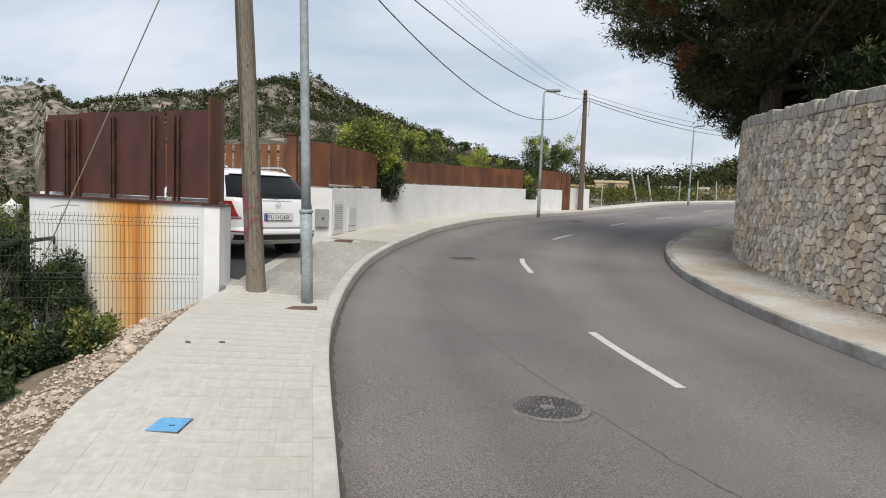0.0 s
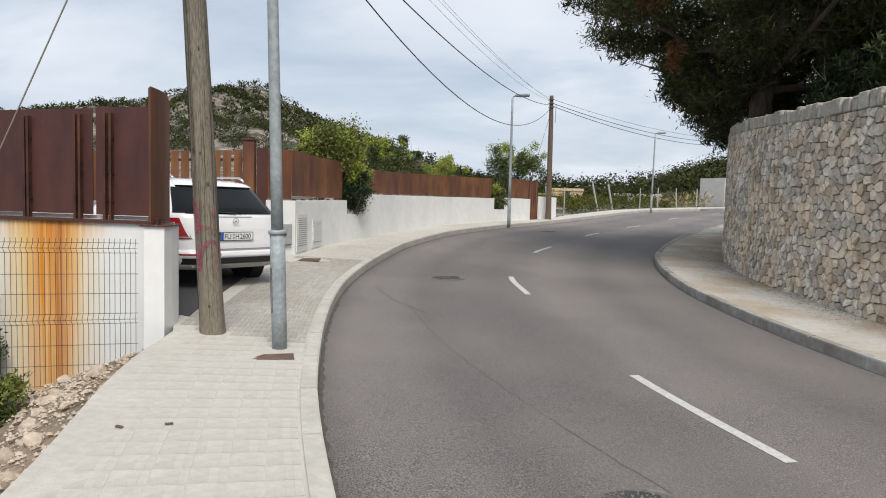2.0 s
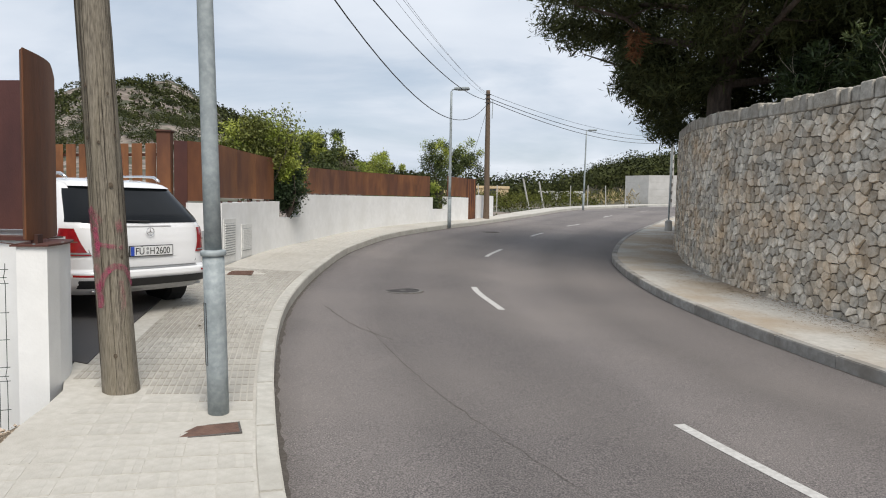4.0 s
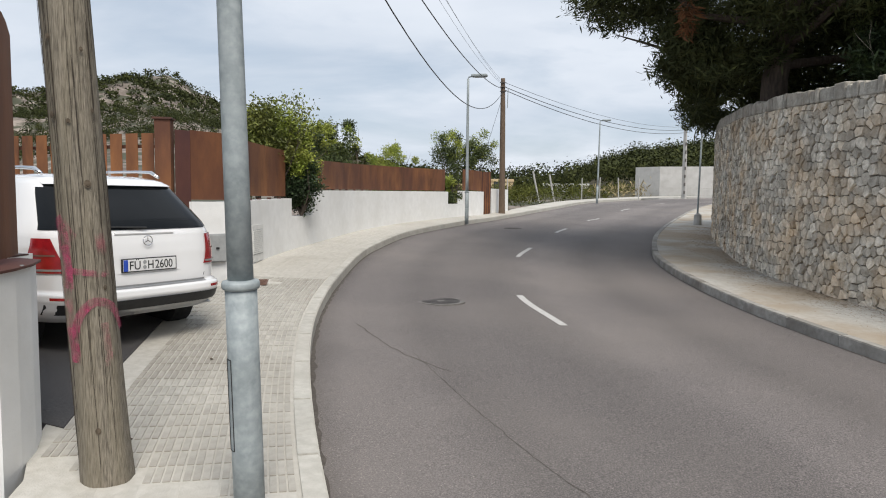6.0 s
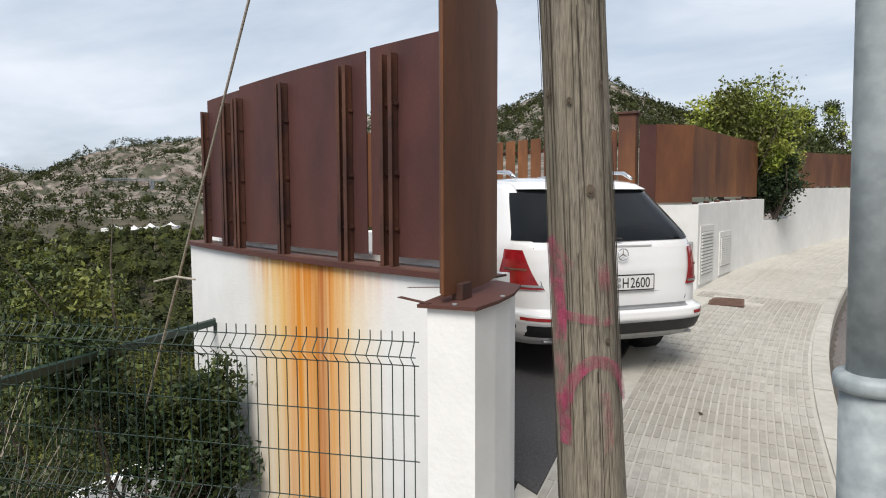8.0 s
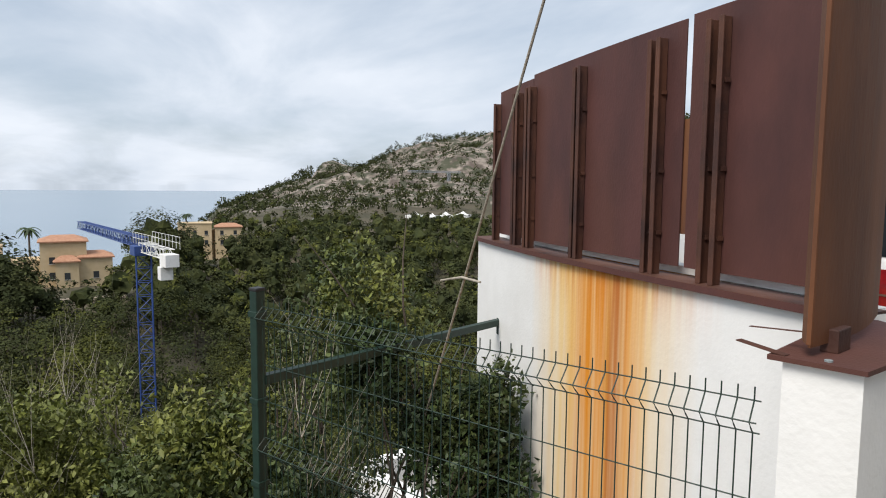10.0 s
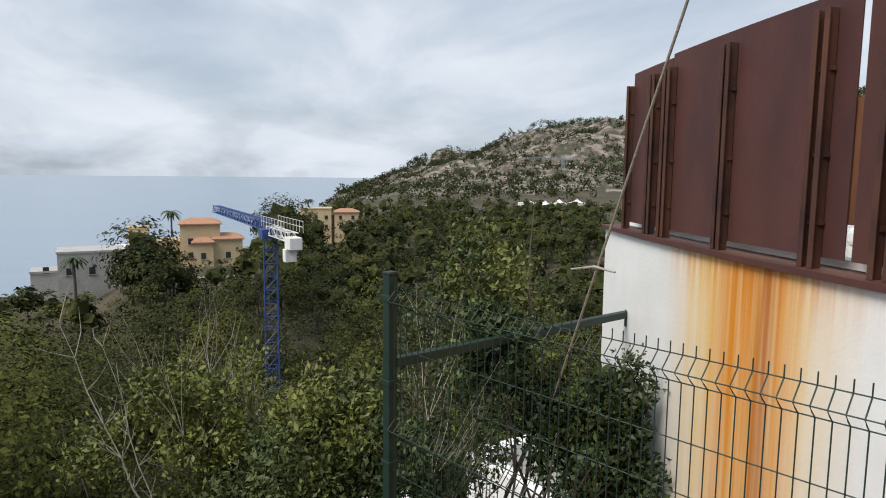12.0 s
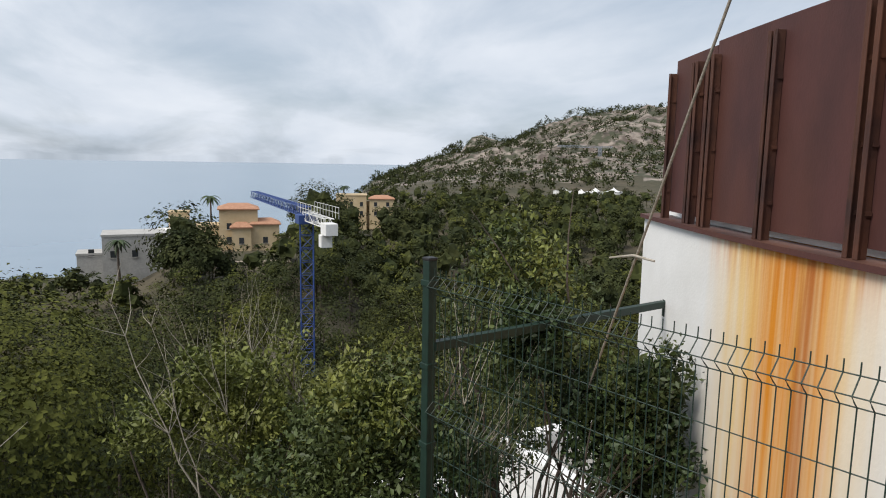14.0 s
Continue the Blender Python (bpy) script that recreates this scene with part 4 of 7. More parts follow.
def manhole(x, y, r, label):
    t = thing("manhole_cover", label, "manhole cover", group="manhole covers")
    z = road_z(y, x)
    bm = bmesh.new()
    k = 40
    for r0, r1, zz in ((r * 0.93, r * 1.06, 0.006),):
        ring = [[bm.verts.new((x + q * math.cos(i * math.tau / k), y + q * math.sin(i * math.tau / k), z + h)) for i in range(k)] for q, h in ((r1, -0.02), (r1, zz), (r0, zz), (r0, -0.02))]
        for a, b in zip(ring, ring[1:]):
            for i in range(k):
                bm.faces.new((a[i], a[(i + 1) % k], b[(i + 1) % k], b[i]))
    part("rim", bm, M_MANHOLE, t)
    bm = bmesh.new()
    tube(bm, [(x, y, z - 0.02), (x, y, z + 0.003)], r * 0.92, 40)
    part("lid", bm, M_MANHOLE, t)
    bm = bmesh.new()
    rr = random.Random(7)
    for ring_r in np.arange(0.22, 0.9, 0.085):
        n = int(ring_r * 42)
        for i in range(n):
            a = (i + rr.uniform(-0.2, 0.2)) * math.tau / n
            box(bm, (x + ring_r * r * math.cos(a), y + ring_r * r * math.sin(a), z + 0.005), (r * 0.055, r * 0.11, 0.006), math.degrees(a))
    part("tread_studs", bm, M_DRIVE, t, "worn raised tread")["kind"] = "stuff"
    return t


manhole(-0.71, 5.83, 0.33, "round cast-iron manhole cover with a studded tread in the asphalt")
manhole(-3.23, 14.71, 0.34, "round cast-iron manhole cover in the asphalt")
manhole(-1.26, 28.7, 0.34, "distant round manhole cover in the asphalt")

# ---- road markings ----
mid_line = spline([(2.9, 1.6), (1.45, 4.7), (0.45, 6.9), (-0.38, 8.89), (-1.1, 11.2), (-1.59, 13.45), (-2.0, 15.5), (-1.95, 18.2), (-1.63, 20.7), (-1.14, 22.7), (0.18, 27.46), (0.8, 29.3), (2.5, 34.34), (3.35, 36.1), (5.8, 42.2), (6.7, 44.0), (10.2, 50.4), (14, 56)], 0.1)
for y0, y1 in ((6.9, 8.89), (13.45, 15.5), (20.7, 22.7), (27.46, 29.3), (34.34, 36.1), (42.2, 44.0), (50.0, 51.7)):
    q = np.linspace(y0, y1, 7)
    cxs = np.interp(q, mid_line[:, 1], mid_line[:, 0])
    ln = np.stack([cxs, q], 1)
    l0, l1 = offset(ln, 0.055), offset(ln, -0.055)
    vs = [(*p, road_z(p[1], p[0]) + 0.004) for p in l0] + [(*p, road_z(p[1], p[0]) + 0.004) for p in l1]
    ob = raw_mesh("road_marking", vs, [(i, i + 7, i + 8, i + 1) for i in range(6)], M_ROADPAINT)
    tagged(ob, "worn white dash of the road's centre line", "road marking", group="centre line dashes")

# ---- white sport-utility car parked in the driveway ----
M_CARPAINT = surface("white_car_paint", (0.78, 0.78, 0.78), (0.80, 0.80, 0.80), rough=0.22, scale=3, bump=0, spec=0.5)
M_CARPAINT.node_tree.nodes["Principled BSDF"].inputs["Coat Weight"].default_value = 0.8
M_TINT = surface("tinted_glass", (0.004, 0.005, 0.006), (0.007, 0.008, 0.009), rough=0.05, scale=2, bump=0, spec=0.2)
M_REDLENS = surface("red_lens", (0.22, 0.008, 0.012), (0.34, 0.014, 0.018), rough=0.12, scale=14, bump=0.05, bump_scale=60)
M_REDLENS.node_tree.nodes["Principled BSDF"].inputs["Coat Weight"].default_value = 0.8
M_CHROME = surface("chrome", (0.62, 0.63, 0.64), (0.70, 0.70, 0.71), rough=0.15, metal=1.0, scale=6, bump=0)
M_SILVER = surface("silver_trim", (0.40, 0.41, 0.42), (0.48, 0.49, 0.50), rough=0.35, metal=0.7, scale=20, bump=0.05)
M_RUBBER = surface("tyre_rubber", (0.014, 0.014, 0.014), (0.022, 0.022, 0.022), rough=0.85, scale=30, bump=0.2)
M_PLATE = surface("number_plate_white", (0.72, 0.72, 0.71), (0.76, 0.76, 0.75), rough=0.4, scale=8, bump=0)
M_PLATEBLUE = surface("number_plate_blue", (0.02, 0.07, 0.40), (0.03, 0.08, 0.45), rough=0.4, scale=8, bump=0)
M_INK = surface("black_ink", (0.012, 0.012, 0.012), (0.016, 0.016, 0.016), rough=0.5, scale=8, bump=0)

CAR_AT, CAR_RZ = (-5.844, 11.054, 0.35), 57.0   # middle of the rear, heading away from the road
CZ = (0.30, 0.36, 0.46, 0.56, 0.66, 0.74, 0.78, 0.86, 0.98, 1.08, 1.16, 1.22, 1.32, 1.44, 1.58, 1.68, 1.745, 1.785)
CREAR = (0.30, 0.10, 0.00, -0.06, -0.10, -0.09, 0.00, 0.00, 0.010, 0.02, 0.040, 0.06, 0.13, 0.27, 0.44, 0.55, 0.66, 0.86)
CFRONT = (4.55, 4.66, 4.72, 4.74, 4.74, 4.73, 4.72, 4.68, 4.55, 4.30, 3.70, 3.50, 3.35, 3.15, 2.95, 2.78, 2.60, 2.35)
CHW = (0.86, 0.91, 0.945, 0.96, 0.965, 0.965, 0.96, 0.96, 0.96, 0.955, 0.94, 0.925, 0.885, 0.835, 0.775, 0.725, 0.665, 0.55)


def car_shell(a, z, lift=0.0):
    """A point of the body's skin: a is the angle in plan (-90: the middle of the rear, 180: the left side)."""
    r, f, w = (float(np.interp(z, CZ, q)) for q in (CREAR, CFRONT, CHW))
    c, s = math.cos(radians(a)), math.sin(radians(a))
    e = 2 / 7.0
    px = math.copysign(abs(c) ** e, c)
    py = math.copysign(abs(s) ** e, s)
    half = (f - r) / 2
    bow = 0.06 * (1 - abs(px) ** 2) if s < 0 else 0.0
    return Vector((px * (w + lift), (f + r) / 2 + py * (half + lift) - bow * 0.8, z))


def shell_patch(a0, a1, z0, z1, lift, na=14, nz=8, skew=0.0, in0=0.0, in1=0.0):
    """A patch of skin between two plan angles and heights; skew narrows it upwards."""
    bm = bmesh.new()
    rows = []
    for j in range(nz + 1):
        t = j / nz
        z = z0 + (z1 - z0) * t
        b0, b1 = a0 + skew * t * (a1 - a0) + in0 * t, a1 - skew * t * (a1 - a0) - in1 * t
        rows.append([bm.verts.new(car_shell(b0 + (b1 - b0) * i / na, z, lift)) for i in range(na + 1)])
    for r0, r1 in zip(rows, rows[1:]):
        for i in range(na):
            bm.faces.new((r0[i], r0[i + 1], r1[i + 1], r1[i]))
    return bm


def rear_y(x, z):
    """How far forward the skin is at x on the rear."""
    best = min((car_shell(a, z) for a in np.linspace(-179, -1, 357)), key=lambda p: abs(p.x - x) + (0 if p.y < 2.4 else 9))
    return best.y


def rear_patch(x0, x1, z0, z1, lift, nx=12, nz=6, top_in=0.0):
    bm = bmesh.new()
    rows = []
    for j in range(nz + 1):
        t = j / nz
        z = z0 + (z1 - z0) * t
        a, b = x0 + top_in * t * (1 if x0 < 0 else -1) * (1 if x0 * x1 < 0 else 0), x1 - top_in * t * (1 if x0 * x1 < 0 else 0)
        rows.append([bm.verts.new((a + (b - a) * i / nx, rear_y(a + (b - a) * i / nx, z) - lift, z)) for i in range(nx + 1)])
    for r0, r1 in zip(rows, rows[1:]):
        for i in range(nx):
            bm.faces.new((r0[i], r0[i + 1], r1[i + 1], r1[i]))
    return bm


car = thing("car", "white sport-utility car with tinted glass parked in the driveway", "car", CAR_AT, CAR_RZ)
bm = bmesh.new()
rings = []
zs = sorted(set(CZ) | set(np.linspace(0.3, 1.785, 40)))
for z in zs:
    rings.append([bm.verts.new(car_shell(k * 360 / 120 + 1.5, z)) for k in range(120)])
for r0, r1 in zip(rings, rings[1:]):
    for k in range(120):
        bm.faces.new((r0[k], r0[(k + 1) % 120], r1[(k + 1) % 120], r1[k]))
bm.faces.new(list(reversed(rings[0])))
top = [bm.verts.new(v.co.lerp(Vector((0, 1.65, 1.815)), 0.45) + Vector((0, 0, 0.012))) for v in rings[-1]]
for k in range(120):
    bm.faces.new((rings[-1][k], rings[-1][(k + 1) % 120], top[(k + 1) % 120], top[k]))
bm.faces.new(top)
body = part("body", bm, M_CARPAINT, car, smooth=True)

part("rear_window", rear_patch(-0.735, 0.735, 1.26, 1.665, 0.006, 26, 8, 0.085), M_TINT, car, "dark tinted rear window", smooth=True)
part("quarter_window", shell_patch(-141, -118, 1.27, 1.64, 0.005, 10, 8), M_TINT, car, "dark wrap-round quarter glass", smooth=True)
part("quarter_window", shell_patch(-62, -30, 1.27, 1.64, 0.005, 10, 8), M_TINT, car, "dark wrap-round quarter glass", smooth=True)
for s in (1, -1):
    base = 180 if s < 0 else 0
    for y0, y1 in ((0.95, 1.75), (1.83, 2.75)):
        bm = bmesh.new()
        rows = []
        for j in range(7):
            z = 1.24 + 0.40 * j / 6
            w = float(np.interp(z, CZ, CHW)) + 0.004
            rows.append([bm.verts.new((s * w, y0 + (y1 - y0 - 0.15 * j / 6) * i / 6 + 0.12 * j / 6, z)) for i in range(7)])
        for r0, r1 in zip(rows, rows[1:]):
            for i in range(6):
                bm.faces.new((r0[i], r0[i + 1], r1[i + 1], r1[i]))
        part("side_window", bm, M_TINT, car, "dark tinted side window", smooth=True)
    # tail lamp round the corner
    a = (-147, -107) if s < 0 else (-78, -33)
    lamp = part("tail_light", shell_patch(*a, 0.94, 1.215, 0.010, 22, 10, 0.0, 0.0 if s < 0 else 8.0, 20.0 if s < 0 else 0.0), M_REDLENS, car, "red wrap-round tail light", smooth=True)
    part("light_band", shell_patch(a[0] + 2, a[1] - 2, 0.97, 1.00, 0.014, 16, 2), M_SILVER, lamp, "pale strip low in the tail light")
    part("light_band", shell_patch(a[0] + (4 if s < 0 else 14), a[1] - (14 if s < 0 else 4), 1.09, 1.10, 0.014, 16, 2), M_RUSTIRON, lamp)
    part("reflector", rear_patch(*sorted((s * 0.86, s * 0.64)), 0.675, 0.71, 0.006, 6, 2), M_REDLENS, car, "slim red bumper reflector")
    bm = bmesh.new()
    box(bm, (s * 0.60, 0.02, 0.45), (0.20, 0.08, 0.05), 0, 0.018)
    part("exhaust_tip", bm, M_SILVER, car, "flat chrome exhaust tip")
    rail = part("roof_rail", tubed([(s * 0.60, 0.72, 1.785), (s * 0.605, 0.86, 1.855), (s * 0.61, 1.15, 1.872), (s * 0.61, 2.0, 1.88), (s * 0.60, 2.6, 1.855), (s * 0.59, 2.78, 1.785)], [0.018, 0.026, 0.022, 0.02, 0.024, 0.016], 10), M_CHROME, car, "silver roof rail", smooth=True)
    part("mirror", boxed((s * 1.02, 3.2, 1.12), (0.18, 0.12, 0.15), 0, 0.045), M_CARPAINT, car)
    for y in (1.30, 2.25):
        part("door_handle", boxed((s * 0.965, y, 1.0), (0.03, 0.20, 0.035), 0, 0.01), M_CARPAINT, car)
    for y in (0.92, 3.83):
        wheel = part("wheel", bmesh.new(), M_RUBBER, car)
        bm = bmesh.new()
        tube(bm, [(s * (0.925 - q), y, 0.375) for q in (0.0, 0.02, 0.13, 0.24, 0.26)], [0.31, 0.37, 0.378, 0.37, 0.31], 36)
        part("tyre", bm, M_RUBBER, wheel, "black rubber tyre")
        bm = bmesh.new()
        for k in range(5):
            q = k * math.tau / 5
            box(bm, (s * 0.935, y + 0.13 * math.cos(q), 0.375 + 0.13 * math.sin(q)), (0.02, 0.24, 0.06), 0, 0.004, math.degrees(q))
        tube(bm, [(s * 0.93, y, 0.375), (s * 0.945, y, 0.375)], 0.05, 16)
        part("rim", bm, M_SILVER, wheel, "silver alloy rim")
    bm = bmesh.new()
    for k in range(13):
        q = math.pi * k / 12
        box(bm, (s * 0.945, 0.92 + 0.42 * math.cos(q), 0.375 + 0.42 * math.sin(q)), (0.05, 0.07, 0.125), 0, 0.008, math.degrees(q) + 90)
    part("arch_trim", bm, M_BLACK, car)
for o in list(car.children_recursive):
    if o.name.startswith("wheel") and o.type == "MESH" and len(o.data.vertices) == 0:
        k = o.children[:]
        bm = bmesh.new()
        sx = 1 if sum(v.co.x for v in k[0].data.vertices) > 0 else -1
        wy = sum(v.co.y for v in k[0].data.vertices) / len(k[0].data.vertices)
        tube(bm, [(sx * 0.70, wy, 0.375), (sx * 0.92, wy, 0.375)], 0.24, 24)
        bm.to_mesh(o.data)
        bm.free()
part("spoiler", rear_patch(-0.66, 0.66, 1.67, 1.73, 0.045, 20, 4, 0.02), M_CARPAINT, car, smooth=True)
part("bumper_step", rear_patch(-0.62, 0.62, 0.765, 0.795, 0.016, 16, 2), M_SILVER, car, "ribbed silver loading sill")
part("bumper_trim", rear_patch(-0.88, 0.88, 0.515, 0.62, 0.008, 24, 3), M_BLACK, car, "black lower bumper strip", smooth=True)
part("skid_plate", rear_patch(-0.66, 0.66, 0.40, 0.51, 0.012, 20, 3), M_SILVER, car, "silver skid plate under the bumper", smooth=True)
for pts in ([(-0.735, 1.23), (-0.70, 1.0), (-0.62, 0.82)], [(0.735, 1.23), (0.70, 1.0), (0.62, 0.82)]):
    part("tailgate_seam", tubed([(x, rear_y(x, z) - 0.001, z) for x, z in pts], 0.004, 5), M_BLACK, car)
bm = bmesh.new()
tube(bm, [(-0.30, rear_y(0, 1.235) - 0.004, 1.235), (0.30, rear_y(0, 1.235) - 0.004, 1.235)], 0.010, 6)
part("tailgate_lip", bm, M_CARPAINT, car)
bm = bmesh.new()
tube(bm, [(0.02, rear_y(0, 1.265) - 0.02, 1.275), (-0.35, rear_y(-0.2, 1.29) - 0.02, 1.29)], [0.012, 0.006], 6)
part("rear_wiper", bm, M_BLACK, car)
bm = bmesh.new()
cyb = rear_y(0, 1.16) - 0.022
tube(bm, [(0.045 * math.cos(k * math.tau / 24), cyb, 1.18 + 0.045 * math.sin(k * math.tau / 24)) for k in range(25)], 0.0045, 6)
for k in range(3):
    q = math.radians(90 + 120 * k)
    tube(bm, [(0, cyb, 1.18), (0.043 * math.cos(q), cyb, 1.18 + 0.043 * math.sin(q))], [0.006, 0.002], 5)
part("badge", bm, M_CHROME, car, "round chrome emblem ring")
part("antenna_fin", boxed((0, 0.95, 1.84), (0.05, 0.14, 0.06), 0, 0.018), M_BLACK, car)

PZ = 1.00
py_ = rear_y(0, PZ) - 0.022
plate = part("number_plate", boxed((0, py_ + 0.006, PZ), (0.54, 0.016, 0.125), 0, 0.003), M_BLACK, car, "white number plate in a black holder")
part("plate_face", boxed((0, py_ - 0.004, PZ), (0.515, 0.006, 0.106), 0, 0.001), M_PLATE, plate)
part("plate_band", boxed((-0.236, py_ - 0.009, PZ), (0.042, 0.004, 0.104), 0, 0.001), M_PLATEBLUE, plate, "blue country band")
part("plate_recess", rear_patch(-0.34, 0.34, 0.90, 1.075, 0.003, 10, 4), M_CARPAINT, car)


def lettering(text, size, at, material, parent, wide=1.0):
    cu = bpy.data.curves.new("lettering", "FONT")
    cu.body, cu.size, cu.extrude = text, size, 0.001
    tmp = bpy.data.objects.new("lettering_source", cu)
    scene.collection.objects.link(tmp)
    bpy.context.view_layer.update()
    me = bpy.data.meshes.new_from_object(tmp.evaluated_get(bpy.context.evaluated_depsgraph_get()))
    bpy.data.objects.remove(tmp)
    me.materials.clear()
    me.materials.append(material)
    ob = new("lettering", me)
    ob.parent = parent
    ob.matrix_local = Matrix.Translation(at) @ pose(0, 0, 0, 90, 0, 0) @ Matrix.Diagonal((wide, 1, 1, 1))
    return ob


lettering("FÜ", 0.112, (-0.205, py_ - 0.009, PZ - 0.039), M_INK, plate, 0.86)
lettering("H", 0.112, (-0.030, py_ - 0.009, PZ - 0.039), M_INK, plate, 0.80)
lettering("2600", 0.112, (0.045, py_ - 0.009, PZ - 0.039), M_INK, plate, 0.80)
lettering("D", 0.03, (-0.246, py_ - 0.012, PZ - 0.042), M_PLATE, plate)
bm = bmesh.new()
for z in (0.025, -0.022):
    tube(bm, [(-0.056, py_ - 0.008, PZ + z), (-0.056, py_ - 0.011, PZ + z)], 0.017, 12)
part("plate_seal", bm, M_GREYBOX, plate)

# bring the body to its true height and width; wheels keep their round
HEIGHTS = ((0.0, 0.30, 0.40, 0.52, 0.62, 0.78, 0.94, 1.0, 1.215, 1.26, 1.665, 1.785, 1.90), (0.0, 0.29, 0.335, 0.40, 0.49, 0.60, 0.755, 0.79, 1.05, 1.11, 1.515, 1.615, 1.70))
for o in car.children_recursive:
    if o.name.split(".")[0] in ("wheel", "tyre", "rim"):
        for v in o.data.vertices:
            v.co = Vector((v.co.x * 0.955, v.co.y, v.co.z * 0.93 if o.name[0] == "t" else v.co.z))
    elif o.name.startswith("lettering"):
        m = o.matrix_local.copy()
        m.translation.z = float(np.interp(PZ, *HEIGHTS)) + (m.translation.z - PZ)
        o.matrix_local = m
    elif o.name.split(".")[0] in ("number_plate", "plate_face", "plate_band", "plate_seal", "badge"):
        lift = float(np.interp(PZ if o.name[0] != "b" else 1.18, *HEIGHTS)) - (PZ if o.name[0] != "b" else 1.18)
        for v in o.data.vertices:
            v.co.z += lift
    else:
        for v in o.data.vertices:
            v.co = Vector((v.co.x * 0.955, v.co.y, float(np.interp(v.co.z, *HEIGHTS))))

# ---- foliage tools ----
rng = np.random.default_rng(11)


def unit(n):
    v = rng.normal(size=(n, 3))
    return v / np.linalg.norm(v, axis=1)[:, None]


def leaves(name, pts, size, material, parent=None, aspect=0.45, droop=0.0, spread=0.35, up=0.0, outward=None):
    """Small folded leaves at the points, each a kite of two triangles."""
    pts = np.asarray(pts, float)
    n = len(pts)
    d = unit(n)
    d[:, 2] = d[:, 2] * (1 - abs(droop)) - droop + up
    d /= np.linalg.norm(d, axis=1)[:, None]
    s = np.cross(d, unit(n))
    s /= np.linalg.norm(s, axis=1)[:, None] + 1e-9
    nn = np.cross(d, s)
    if outward is not None:
        nn = outward / (np.linalg.norm(outward, axis=1)[:, None] + 1e-9) + 0.45 * unit(n)
        nn /= np.linalg.norm(nn, axis=1)[:, None]
        d = np.cross(nn, unit(n))
        d /= np.linalg.norm(d, axis=1)[:, None] + 1e-9
        s = np.cross(d, nn)
    ln = size * (1 + spread * rng.normal(size=(n, 1))).clip(0.4, 1.9)
    w = ln * aspect * 0.5
    v = np.stack([pts, pts + d * ln * 0.5 + s * w + nn * w * 0.35, pts + d * ln, pts + d * ln * 0.5 - s * w + nn * w * 0.35], 1).reshape(-1, 3)
    i = np.arange(n) * 4
    f = np.concatenate([np.stack([i, i + 1, i + 2], 1), np.stack([i, i + 2, i + 3], 1)])
    me = bpy.data.meshes.new(name)
    me.vertices.add(len(v))
    me.vertices.foreach_set("co", v.ravel())
    me.loops.add(len(f) * 3)
    me.loops.foreach_set("vertex_index", f.ravel().astype(np.int32))
    me.polygons.add(len(f))
    me.polygons.foreach_set("loop_start", (np.arange(len(f)) * 3).astype(np.int32))
    me.update()
    me.validate()
    me.materials.append(material)
    ob = new(name, me)
    if parent is not None:
        ob.parent = parent
    return ob


def blob(c, r, n, hollow=0.55, lump=0.35):
    """Points in an uneven ellipsoid, thicker towards the skin."""
    d = unit(n)
    k = np.array([0.75 + lump * noise.noise(Vector(q * 2.3) + Vector(c)) * 1.6 for q in d])
    rad = (hollow + (1 - hollow) * rng.random(n) ** 0.6) * k.clip(0.35, 1.3)
    return np.array(c) + d * rad[:, None] * np.array(r)


def clumps(c, r, k, n, part_r, hollow=0.35):
    """Points gathered in k small clumps inside an ellipsoid."""
    cs = blob(c, r, k, 0.45)
    out = [blob(q, np.array(part_r) * rng.uniform(0.6, 1.25), n // k, hollow) for q in cs]
    return np.concatenate(out)


def branching(base, height, spread, n, r0, material, parent, name="branch", seed=1, twigs=3):
    rr = random.Random(seed)
    for i in range(n):
        bm = bmesh.new()
        a = i * math.tau / n + rr.uniform(-0.5, 0.5)
        p = Vector(base)
        pts = [tuple(p)]
        d = Vector((math.cos(a) * spread, math.sin(a) * spread, 1)).normalized()
        h = height * rr.uniform(0.65, 1.1)
        for k in range(6):
            d = (d + Vector((rr.uniform(-0.25, 0.25), rr.uniform(-0.25, 0.25), rr.uniform(-0.05, 0.18)))).normalized()
            p = p + d * h / 6
            pts.append(tuple(p))
        tube(bm, pts, [r0 * (1 - 0.14 * k) for k in range(7)], 6)
        for q in range(twigs):
            k = rr.randint(2, 5)
            b = Vector(pts[k])
            e = (d + Vector((rr.uniform(-0.9, 0.9), rr.uniform(-0.9, 0.9), rr.uniform(0, 0.7)))).normalized()
            tw = [b]
            for m in range(4):
                e = (e + Vector((rr.uniform(-0.3, 0.3), rr.uniform(-0.3, 0.3), rr.uniform(0.0, 0.25)))).normalized()
                tw.append(tw[-1] + e * h * 0.10)
            tube(bm, [tuple(v) for v in tw], [r0 * 0.4, r0 * 0.33, r0 * 0.26, r0 * 0.18, r0 * 0.08], 5)
        part(name, bm, material, parent)


